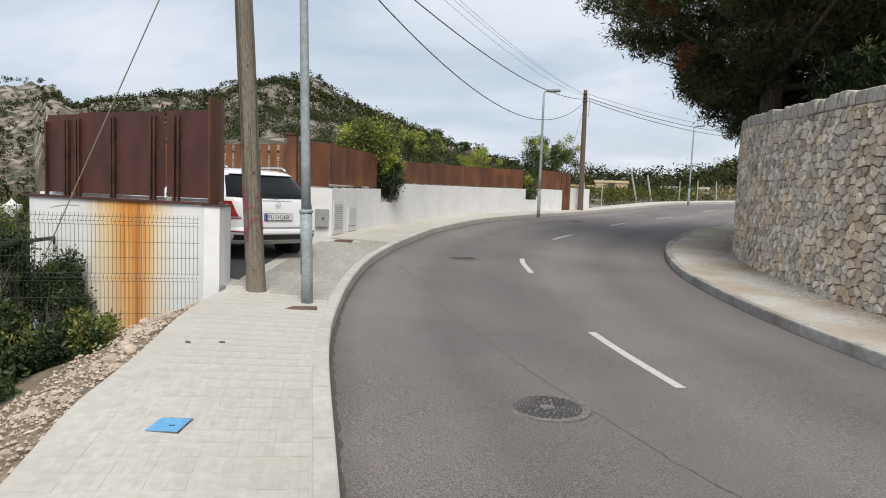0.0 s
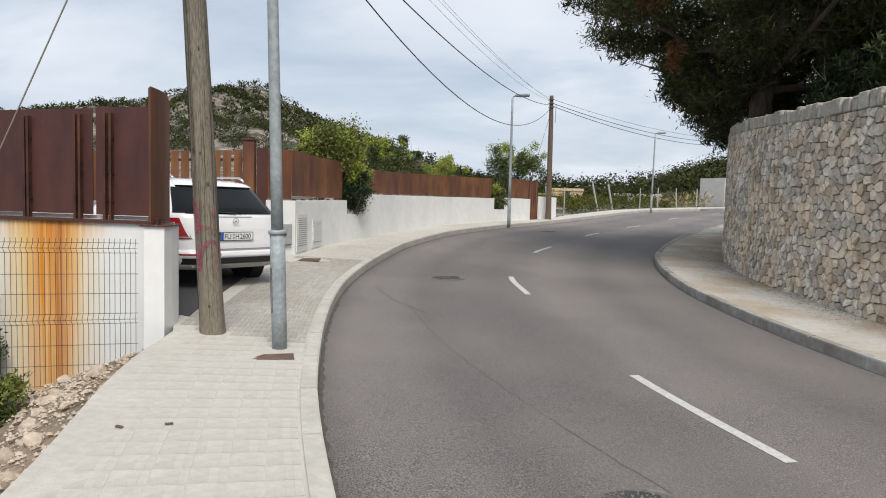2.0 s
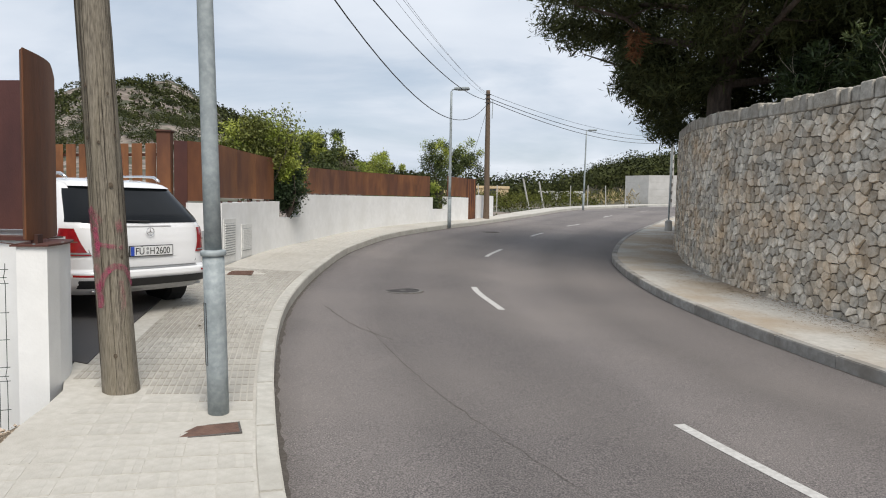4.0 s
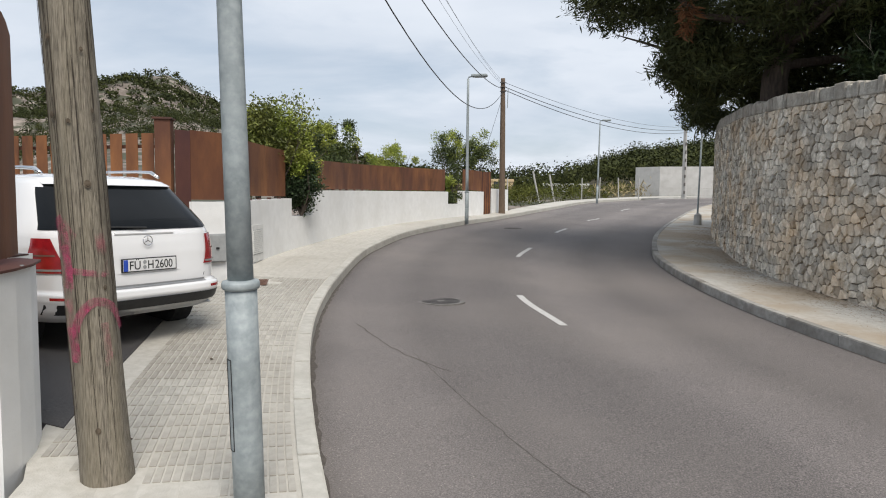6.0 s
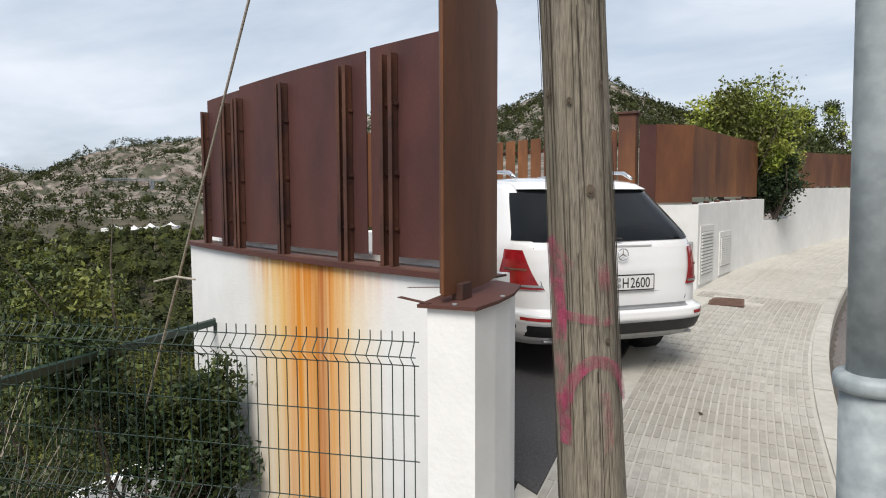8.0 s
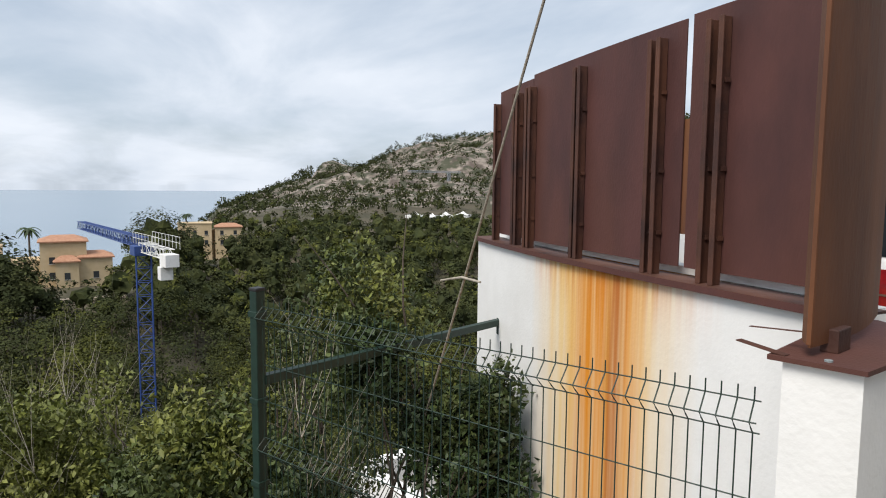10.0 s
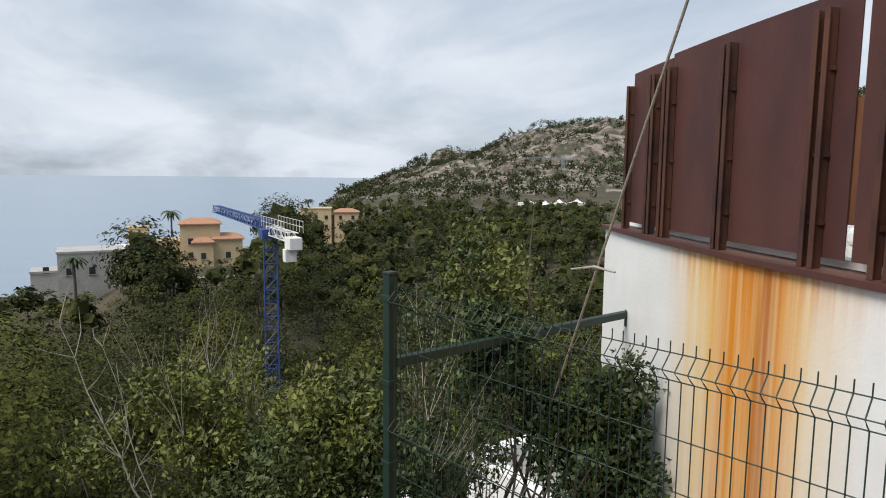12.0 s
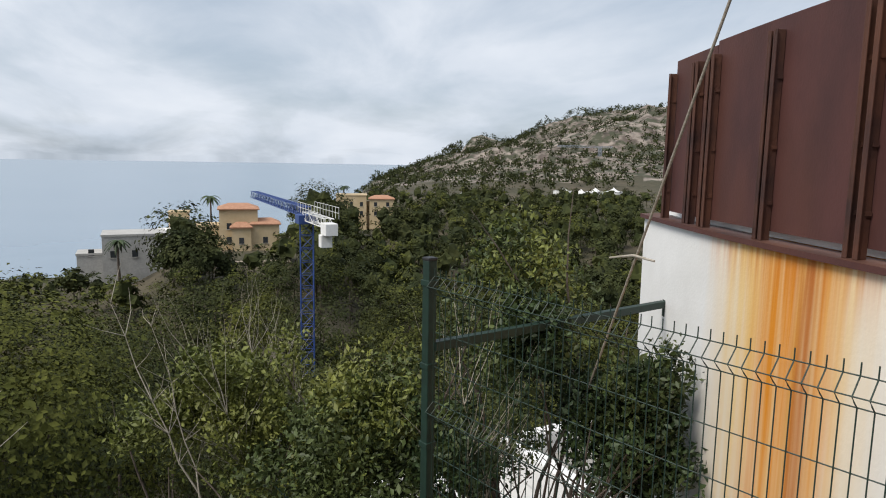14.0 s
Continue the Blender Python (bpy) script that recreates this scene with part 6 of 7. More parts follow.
def wood_tree(r, az, h, lit, n):
    """A rounded pine: clumps of needles on a dome, on a short trunk."""
    x, y = polar(r, az)
    z = ground_z(x, y)
    w = h * wr_.uniform(0.34, 0.50)
    tube(trunks, [(x, y, z - 0.5), (x + wr_.uniform(-0.3, 0.3), y, z + h * 0.6)], [0.08 + 0.012 * h, 0.05], 5)
    per = 110 if r < 45 else 24
    k = max(5, n // per)
    t = np.array([wr_.random() ** 0.8 for _ in range(k)])
    a = np.array([wr_.uniform(0, math.tau) for _ in range(k)])
    rad = w * np.sqrt(np.clip(1 - (1.6 * t - 0.6) ** 2, 0.02, 1)) * np.array([wr_.uniform(0.75, 1.02) for _ in range(k)])
    cs = np.stack([x + rad * np.cos(a), y + rad * np.sin(a), z + h * (0.30 + 0.66 * t)], 1)
    pts_ = (cs[:, None, :] + rng.normal(size=(k, per, 3)).clip(-1.7, 1.7) * np.array((w * 0.15, w * 0.15, w * 0.09))).reshape(-1, 3)
    # spiky lump added within far crowns so that light doesn't pass through
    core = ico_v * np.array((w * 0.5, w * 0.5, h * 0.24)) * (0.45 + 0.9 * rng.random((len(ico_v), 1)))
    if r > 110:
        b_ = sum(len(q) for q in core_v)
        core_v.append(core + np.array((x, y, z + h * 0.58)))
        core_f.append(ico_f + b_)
    out_ = pts_ - np.array((x, y, z + h * 0.42))
    woods[0 if r < 45 else 1 if r < 110 else 2][1 if lit else 0].append((pts_, out_))


tmp_bm = bmesh.new()
bmesh.ops.create_icosphere(tmp_bm, subdivisions=2, radius=1.0)
ico_v = np.array([v.co[:] for v in tmp_bm.verts])
ico_f = np.array([[v.index for v in f.verts] for f in tmp_bm.faces])
tmp_bm.free()
core_v, core_f = [], []
woods = [[[], []], [[], []], [[], []]]
while count < 1350:
    az = wr_.uniform(42, 128)
    r = 24 + 355 * wr_.random() ** 1.1
    if (az > 84 and r > 215) or is_clear(r, az) or (az < 62 and r < 45) or (70 < az < 112 and r < 36):
        continue
    h = wr_.uniform(5.0, 11.0) if r > 60 else wr_.uniform(5, 7.5)
    if az > 90 and 95 < r < 150:
        h *= 0.7
    tx_, ty_ = polar(r, az)
    top_el = math.degrees(math.atan2(ground_z(tx_, ty_) + h - 1.95, r))
    if top_el > (-8.5 if az > 99.4 else -6.0 if az > 88.4 else -1.95):
        continue
    wood_tree(r, az, h, wr_.random() < 0.4, 1500 if r < 45 else 760 if r < 110 else 210)
    count += 1
for r, az, h, lit in ((22, 111.4, 10.5, True), (26, 115.4, 12.0, False), (17, 122.4, 8.0, False), (30, 107.4, 12.3, True), (36, 110.4, 13.5, True), (24, 119.4, 11.0, True), (33, 114.4, 13.0, True), (40, 104.4, 12.0, False), (28, 103.4, 8.5, True), (46, 108.4, 14.5, False), (24, 102.4, 6.5, False), (31, 97.4, 7.0, False), (34, 92.4, 7.0, False), (28, 86.4, 5.5, True), (30, 78.4, 5.5, False), (120, 97.8, 13.0, False), (118, 96.8, 10.5, False), (116, 98.6, 9.5, False), (113, 95.8, 9, False), (110, 97.4, 10, False), (175, 87, 15, False), (178, 86, 14, False), (182, 88, 12, False), (172, 80.6, 12, False), (186, 79.7, 12, False), (185, 77.9, 13, False), (128, 105.8, 6, False)):
    wood_tree(r, az, h, lit, (6500 if h > 8 else 3400) if r < 45 else 900)
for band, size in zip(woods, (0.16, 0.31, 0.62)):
    # a random share of pines has the sunlit look put into its colour
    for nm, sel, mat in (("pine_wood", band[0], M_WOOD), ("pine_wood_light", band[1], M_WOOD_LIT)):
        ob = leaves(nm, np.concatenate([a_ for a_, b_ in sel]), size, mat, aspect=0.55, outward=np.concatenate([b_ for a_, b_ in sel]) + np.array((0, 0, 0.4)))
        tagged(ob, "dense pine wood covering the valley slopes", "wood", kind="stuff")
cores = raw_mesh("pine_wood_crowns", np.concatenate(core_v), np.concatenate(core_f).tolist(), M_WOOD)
tagged(cores, "solid lumps added inside the far pine crowns to block light", "wood", kind="stuff")
tagged(part("wood_trunks", trunks, M_BARK), "grey-brown trunks of the valley pines", "tree trunks", kind="stuff")

near_h, far_h = [], []
tries = made_h = 0
while made_h < 11000 and tries < 90000:
    tries += 1
    az = wr_.uniform(-32, 85)
    rr_max = float(np.interp(az, RID_AZ, RID_R))
    lo = 330 if az > 50 else (200 if az > 4 else 110)
    r = lo + (rr_max * 1.02 - lo) * wr_.random() ** 0.75
    x, y = polar(r, az)
    dens = 0.5 + 1.0 * noise.noise(Vector((x * 0.012, y * 0.012, 4.0))) + 0.5 * noise.noise(Vector((x * 0.04, y * 0.04, 9.0)))
    if az < 22:
        dens += 0.5
    if 22 <= az < 50:
        dens += 0.35 * (r / rr_max) + 0.30
    if az > 52:
        dens += 0.9 * (r / rr_max) - 0.22
    if wr_.random() > dens:
        continue
    z = ground_z(x, y)
    h = wr_.uniform(3.5, 7.5) if az > 50 else wr_.uniform(3.0, 6.0) if az > 20 else wr_.uniform(3.5, 7.0)
    k = 90 if r < 320 else 20
    p = unit(k) * np.array((h * 0.42, h * 0.42, h * 0.40)) * rng.uniform(0.55, 1.1, size=(k, 1))
    (near_h if r < 320 else far_h).append((p + np.array((x, y, z + h * 0.5)), p))
    made_h += 1
for sel, size in ((near_h, 0.48), (far_h, 1.3)):
    ob = leaves("hill_wood", np.concatenate([a_ for a_, b_ in sel]), size, M_WOOD, aspect=0.7, outward=np.concatenate([b_ for a_, b_ in sel]) + np.array((0, 0, 0.3)))
    tagged(ob, "dark pines and scrub scattered on the rocky hills", "wood", kind="stuff")

# ---- scrub and dry grass where the road bends away ----
pts = []
for i in range(60):
    t = 0.45 + 0.55 * wr_.random()
    x, y = 2 + 22 * t + wr_.uniform(-3, 1), 50 + 22 * t + wr_.uniform(3, 12)
    pts.append(np.array((x, y, ground_z(x, y) + 0.8)) + rng.normal(size=(26, 3)) * np.array((0.5, 0.5, 0.35)))
tagged(leaves("dry_grass", np.concatenate(pts), 0.45, M_DRYGRASS, aspect=0.15, up=0.9), "tall dry yellow grass beside the bend", "grass", kind="stuff")
pts = []
for i in range(300):
    x, y = wr_.uniform(-12, 22), wr_.uniform(46, 95)
    if x > -1 + 0.55 * (y - 40) - 4:
        continue
    h = wr_.uniform(0.6, 1.5)
    pts.append(np.array((x, y, ground_z(x, y) + h * 0.5)) + rng.normal(size=(130, 3)) * np.array((h * 0.4, h * 0.4, h * 0.28)))
tagged(leaves("roadside_scrub", np.concatenate(pts), 0.17, M_WOOD_LIT, aspect=0.5, up=0.2), "olive-green scrub beside the road's bend", "scrub", kind="stuff")

# ---- distant houses ----
M_OCHRE = surface("ochre_render", (0.47, 0.36, 0.21), (0.56, 0.44, 0.28), rough=0.9, scale=0.4, bump=0.1)
M_TERRA = surface("terracotta", (0.34, 0.17, 0.10), (0.44, 0.24, 0.15), rough=0.9, scale=2, bump=0.4)
M_FARGLASS = surface("dark_window", (0.03, 0.035, 0.04), (0.05, 0.055, 0.06), rough=0.1, scale=1, bump=0)


def villa(az, r, base, blocks, label, rz=0.0, mat=None):
    """A house of blocks (across, along, width, depth, height, roof) facing the road."""
    x, y = polar(r, az)
    t = thing("villa", label, "house", (x, y, base), az + rz)
    for bx, by, w, d_, h, roof in blocks:
        wall = part("wall", boxed((bx, by, h / 2 - 2), (w, d_, h + 4)), mat or M_OCHRE, t)
        if roof == "tile":
            bm = bmesh.new()
            prism(bm, [(bx - w / 2 - 0.4, by - d_ / 2 - 0.4), (bx + w / 2 + 0.4, by - d_ / 2 - 0.4), (bx + w / 2 + 0.4, by + d_ / 2 + 0.4), (bx - w / 2 - 0.4, by + d_ / 2 + 0.4)], h + 0.003, lambda px, py: h + 0.25)
            rid = [bm.verts.new((bx - w * 0.25, by, h + 1.3)), bm.verts.new((bx + w * 0.25, by, h + 1.3))]
            c = [bm.verts.new((bx + sx * (w / 2 + 0.4), by + sy * (d_ / 2 + 0.4), h + 0.254)) for sx, sy in ((-1, -1), (1, -1), (1, 1), (-1, 1))]
            for f in ((c[0], c[1], rid[1], rid[0]), (c[1], c[2], rid[1]), (c[2], c[3], rid[0], rid[1]), (c[3], c[0], rid[0])):
                bm.faces.new(f)
            part("roof", bm, M_TERRA, t)
        else:
            part("parapet", boxed((bx, by, h + 0.2), (w + 0.3, d_ + 0.3, 0.4)), mat or M_OCHRE, t)
        nfl = max(1, int(h // 2.9))
        for fl in range(nfl):
            for k in range(max(1, int(w // 3.2))):
                wx = bx - w / 2 + (k + 0.5) * w / max(1, int(w // 3.2))
                win = part("window", boxed((wx, by - d_ / 2 - 0.02, fl * 3.0 + 1.7), (1.0, 0.06, 1.3)), M_FARGLASS, t)
                part("sill", boxed((wx, by - d_ / 2 - 0.08, fl * 3.0 + 0.98), (1.3, 0.2, 0.08)), M_CONC, win)
    return t


villa(93.8, 152, -17.6, ((1.0, 0, 8, 8, 8.2, "tile"), (-6.5, 1.5, 9, 7, 4.4, "flat"), (6.5, -1.5, 6, 7, 5.0, "tile"), (-11.5, 3, 4, 5, 7.2, "flat"), (1.5, -4.6, 4, 2.5, 4.4, "tile")), "large ochre villa with terracotta roofs above the sea")
villa(83, 222, -17.4, ((-4, 0, 10, 8, 7.4, "flat"), (6.0, -1, 8, 7, 6.3, "tile"), (0.5, 2, 5, 6, 5, "flat")), "ochre villas among pines on the headland")
villa(73.8, 285, -18.2, ((0, 0, 7, 6, 6, "flat"),), "small cream house among the pines", mat=M_PLASTER)
villa(101.4, 140, -18.2, ((0, 0, 11, 9, 5.0, "flat"), (-7.5, 2, 5, 6, 1.2, "flat")), "grey concrete modern house on the headland", mat=M_CONC)
villa(98.7, 150, -17.3, ((0, 0, 5, 6, 3.4, "flat"),), "white terrace building beside the concrete house", mat=M_PLASTER)
villa(92.6, 128, -21, ((0, 0, 15, 0.6, 3.0, "flat"), (-4, -6, 12, 0.5, 1.5, "flat")), "pale stone terrace walls below the villa", mat=M_ROCK)
for az, r, base, w, mat in ((-3.2, 105, 2.2, 5, M_OCHRE), (-9.0, 118, 1.9, 8, M_PLASTER), (-0.8, 98, 1.2, 6, M_OCHRE)):
    villa(az, r, base, ((0, 0, w, 6, 2.4, "flat"),), "low pale house beyond the road's bend", mat=mat)


def palm(az, r, h, base):
    x, y = polar(r, az)
    t = thing("palm_tree", "tall slim palm beside the villas", "palm", group="palms")
    part("trunk", tubed([(x, y, base), (x + 0.2, y, base + h * 0.6), (x, y, base + h)], [0.28, 0.2, 0.18], 8), M_BARK, t)
    rp = random.Random(int(az * 10))
    for k in range(18):
        bm = bmesh.new()
        a, up_ = k * 2.4, rp.uniform(-0.4, 1.0)
        d_ = Vector((math.cos(a), math.sin(a), 0))
        prev = None
        for i in range(6):
            u_ = i / 5
            c = Vector((x, y, base + h)) + d_ * 2.3 * u_ + Vector((0, 0, up_ * 1.5 * u_ - 2.0 * u_ * u_))
            s_ = Vector((-d_.y, d_.x, 0)) * 0.35 * math.sin(math.pi * min(1, u_ * 0.8 + 0.2))
            row = [bm.verts.new(c + s_ - Vector((0, 0, 0.15))), bm.verts.new(c), bm.verts.new(c - s_ - Vector((0, 0, 0.15)))]
            if prev:
                bm.faces.new((prev[0], row[0], row[1], prev[1]))
                bm.faces.new((prev[1], row[1], row[2], prev[2]))
            prev = row
        part("frond", bm, M_LEAF_DK, t)


palm(95.6, 160, 13.5, -20.7)
palm(84.7, 225, 11, -18.2)
palm(102.6, 132, 7.5, -21)

# ---- tower cranes ----
M_CRANEBLUE = surface("crane_blue", (0.018, 0.045, 0.17), (0.03, 0.07, 0.24), rough=0.5, scale=1, bump=0.05)
M_CRANEGREY = surface("crane_grey", (0.22, 0.25, 0.30), (0.30, 0.33, 0.38), rough=0.6, scale=1, bump=0.05)


def lattice(a, b, w, step, r, up=None, r_diag=None):
    """A square truss from a to b."""
    bm = bmesh.new()
    a, b = Vector(a), Vector(b)
    d_ = (b - a).normalized()
    s_ = d_.cross(Vector((0, 0, 1)) if abs(d_.z) < 0.9 else Vector((1, 0, 0))).normalized()
    u_ = s_.cross(d_)
    cs = [(s_ * i + u_ * j) * w / 2 for i, j in ((-1, -1), (1, -1), (1, 1), (-1, 1))]
    for c in cs:
        tube(bm, [a + c, b + c], r, 4)
    n = max(2, int((b - a).length / step))
    for i in range(n):
        p, q = a.lerp(b, i / n), a.lerp(b, (i + 1) / n)
        for k in range(4):
            c0, c1 = cs[k], cs[(k + 1) % 4]
            tube(bm, [p + c0, q + c1] if i % 2 else [p + c1, q + c0], r * 0.6, 4, False)
            tube(bm, [p + c0, p + c1], r * 0.6, 4, False)
    return bm


crane = thing("tower_crane", "blue lattice tower crane with white counterweights", "crane")
mast = Vector((-69.2, 8.7, -25))
HZ = -4.3
part("mast", lattice(mast, (mast.x, mast.y, HZ), 1.25, 1.25, 0.06), M_CRANEBLUE, crane)
part("jib", lattice((mast.x, mast.y, HZ + 1.0), (-101.2, 2.5, HZ + 1.0), 0.9, 1.0, 0.042), M_CRANEBLUE, crane)
cj = Vector((-61.0, 10.35, HZ + 0.6))
part("counter_jib", lattice((mast.x, mast.y, HZ + 0.6), cj, 0.8, 1.2, 0.045), M_WHITEMETAL, crane)
part("slewing_ring", boxed((mast.x, mast.y, HZ + 0.3), (1.9, 1.9, 0.9), 10, 0.05), M_CRANEBLUE, crane)
ang = math.degrees(math.atan2(cj.y - mast.y, cj.x - mast.x))
part("counterweight", boxed((cj.x - 0.4, cj.y, HZ + 0.1), (1.7, 1.1, 1.05), ang, 0.04), M_PLASTER, crane, "white concrete counterweight block")
part("counterweight", boxed((cj.x - 0.9, cj.y - 0.3, HZ - 1.0), (0.9, 1.0, 1.1), ang, 0.04), M_PLASTER, crane, "white concrete counterweight block")
bm = bmesh.new()
for k in range(9):
    p = mast.lerp(Vector((cj.x, cj.y, mast.z)), k / 8)
    for s_ in (-0.8, 0.8):
        tube(bm, [(p.x, p.y + s_, HZ + 1.0), (p.x, p.y + s_, HZ + 2.0)], 0.02, 4)
for s_ in (-0.8, 0.8):
    for z in (1.5, 2.0):
        tube(bm, [(mast.x, mast.y + s_, HZ + z), (cj.x, cj.y + s_, HZ + z)], 0.022, 4)
part("railing", bm, M_WHITEMETAL, crane, "white walkway railing")
fx, fy = polar(500, 62.8)
crane_far = thing("tower_crane", "distant grey-blue tower crane before the rocky hill", "crane")
part("mast", lattice((fx, fy, -22), (fx, fy, 14), 1.8, 2.5, 0.16), M_CRANEGREY, crane_far)
part("jib", lattice((fx + 4, fy + 8, 14), (fx - 14, fy - 28, 14.5), 1.2, 2.5, 0.10), M_CRANEGREY, crane_far)


def tent(az, r, z, w):
    x, y = polar(r, az)
    t = thing("marquee", "white pointed membrane tent among the pines", "tent", (x, y, z), az, group="tents")
    bm = bmesh.new()
    n = 16
    rings = [[bm.verts.new((w / 2 * q * math.cos(k * math.tau / n), w / 2 * q * math.sin(k * math.tau / n), 1.0 + 2.2 * (1 - q) ** 2.2)) for k in range(n)] for q in (1, 0.8, 0.55, 0.3, 0.12, 0.02)]
    for a, b in zip(rings, rings[1:]):
        for k in range(n):
            bm.faces.new((a[k], a[(k + 1) % n], b[(k + 1) % n], b[k]))
    part("canopy", bm, M_PLASTER, t)
    part("skirt", tubed([(0, 0, -2.5), (0, 0, 1.2)], w / 2 * 0.97, 16), M_PLASTER, t)


for az, r, z, w in ((65.7, 330, -13.0, 10), (64.2, 335, -14.0, 9), (63.0, 330, -13.0, 10), (61.5, 330, -12.6, 9), (47.0, 240, -7.6, 6)):
    tent(az, r, z, w)

# ---- things at the road's far bend ----
M_BLOCK = surface("pale_block", (0.46, 0.45, 0.43), (0.55, 0.54, 0.52), rough=0.9, scale=1.5, bump=0.2)
block = thing("block_wall", "pale concrete block wall at the bend", "wall")
for i in range(5):
    part("course", prismed([(13.6, 70.2), (15.4, 68.2), (23, 66.2), (23, 66.5), (15.5, 68.5), (13.8, 70.4)], 1.7 + 0.68 * i, 1.7 + 0.68 * i + 0.672), M_BLOCK, block)
cpole = thing("concrete_pole", "square concrete utility pole with step holes", "pole")
part("shaft", tubed([(16.1, 63.2, 1.5), (16.0, 63.2, 8.3)], [0.24, 0.14], 4), M_CONC, cpole)
for k in range(7):
    part("step_hole", boxed((16.05, 63.01, 2.6 + 0.7 * k), (0.10, 0.10, 0.28)), M_IRON, cpole)
for k, (az, top, ln) in enumerate(((-6.3, 2.2, 0.28), (-7.6, 1.75, 0.22), (-11.4, 1.4, 0), (-13.0, 1.4, 0.05), (-9.9, 1.3, 0), (-3.5, 1.2, 0), (-2.0, 1.3, 0.1), (-14.6, 1.4, 0))):
    a = math.radians(az)
    x, y = -3.08 - 52 * math.sin(a), 5.41 + 52 * math.cos(a)
    if az > -5:
        x, y = -3.08 - 46 * math.sin(a), 5.41 + 46 * math.cos(a)
    z = road_z(y, x)
    t = part("concrete_post", tubed([(x + 0.2, y, z - 0.3), (x + 0.2 - ln * 2, y, z + 1.0 + top * 0.55)], 0.075 if top > 1.5 else 0.04, 6), M_CONC)
    tagged(t, "weathered leaning concrete fence post by the bend", "post", group="roadside posts")
bollard = part("stone_bollard", tubed([(6.3, 31.4, road_z(31, 6.3) + 0.1), (6.3, 31.4, road_z(31, 6.3) + 0.55), (6.3, 31.4, road_z(31, 6.3) + 0.62)], [0.16, 0.14, 0.06], 14), M_CONC)
tagged(bollard, "short grey concrete bollard at the wall's end", "bollard")
sign = thing("street_sign_pole", "slim grey metal pole by the stone wall", "pole")
part("shaft", tubed([(6.35, 31.6, 0.9), (6.4, 31.6, 4.7)], 0.035, 10), M_GALV, sign)

# ---- bank behind the stone wall ----
sw = spline(WALL_R, 0.25)


def wall_top(y):
    """Height of the wall below its cap stones; it climbs with the road."""
    return float(np.interp(y, (0, 11.4, 14.5, 17.6, 21.3, 32), (3.15, 3.30, 3.36, 3.54, 3.76, 4.2)))


vs, fs, n = [], [], len(sw)
for j, d in enumerate((0.45, 1.2, 3, 6, 12, 25)):
    o = offset(sw, -d)
    for p in o:
        vs.append((p[0] if d < 7 else p[0], p[1], wall_top(p[1]) - 0.15 + 0.10 * d + 0.15 * noise.noise(Vector((p[0], p[1], 0)))))
for j in range(5):
    for i in range(n - 1):
        fs.append((j * n + i, j * n + i + 1, (j + 1) * n + i + 1, (j + 1) * n + i))
tagged(raw_mesh("ground_bank", vs, fs, M_SOIL, smooth=True), "raised earth bank held by the stone wall", "ground", kind="structure")

# ---- rubble stone wall ----
backing = part("wall_stone", prismed([tuple(p) for p in sw] + [tuple(p) for p in offset(sw, -0.5)[::-1]], lambda x, y: road_z(y, x) - 0.6, lambda x, y: wall_top(y)), M_MORTAR_SHADED)
tagged(backing, "rough rubble limestone retaining wall, brown mortar darkened for joint shadow", "wall", kind="structure")
seg = np.linalg.norm(np.diff(sw, axis=0), axis=1)
arc_s = np.concatenate([[0], np.cumsum(seg)])
tan = np.gradient(sw, axis=0)
tan /= np.linalg.norm(tan, axis=1)[:, None]


def wall_point(s, z, lift):
    p = np.array([np.interp(s, arc_s, sw[:, 0]), np.interp(s, arc_s, sw[:, 1])])
    t = np.array([np.interp(s, arc_s, tan[:, 0]), np.interp(s, arc_s, tan[:, 1])])
    t /= np.linalg.norm(t)
    return (p[0] - t[1] * lift, p[1] + t[0] * lift, z)


def clip(poly, mx, mz, nx, nz):
    """Keep the side of the polygon that lies against the normal."""
    out = []
    for i in range(len(poly)):
        a, b = poly[i], poly[(i + 1) % len(poly)]
        da, db = (a[0] - mx) * nx + (a[1] - mz) * nz, (b[0] - mx) * nx + (b[1] - mz) * nz
        if da <= 0:
            out.append(a)
        if da * db < 0:
            t = da / (da - db)
            out.append((a[0] + (b[0] - a[0]) * t, a[1] + (b[1] - a[1]) * t))
    return out


def rubble(s0, s1, z0, z1, cell, seed):
    r = random.Random(seed)
    ns, nz = int((s1 - s0) / cell) + 3, int((z1 - z0) / (cell * 0.86)) + 3
    c = {}
    for i in range(-2, ns + 2):
        for j in range(-2, nz + 2):
            c[i, j] = (s0 + (i + 0.5 * (j % 2)) * cell + r.uniform(-0.34, 0.34) * cell, z0 + j * cell * 0.86 + r.uniform(-0.32, 0.32) * cell)
    for (i, j), (a, b) in c.items():
        if not (s0 <= a <= s1 and z0 - 0.05 <= b <= z1):
            continue
        poly = [(a - cell, b - cell), (a + cell, b - cell), (a + cell, b + cell), (a - cell, b + cell)]
        for di in (-2, -1, 0, 1, 2):
            for dj in (-2, -1, 0, 1, 2):
                q = c.get((i + di, j + dj))
                if (di or dj) and q:
                    nx, nzv = q[0] - a, q[1] - b
                    poly = clip(poly, (a + q[0]) / 2, (b + q[1]) / 2, nx, nzv)
                    if not poly:
                        break
            if not poly:
                break
        poly = clip(poly, 0, z1, 0, 1) if poly else []
        if len(poly) >= 3:
            yield a, b, poly, r


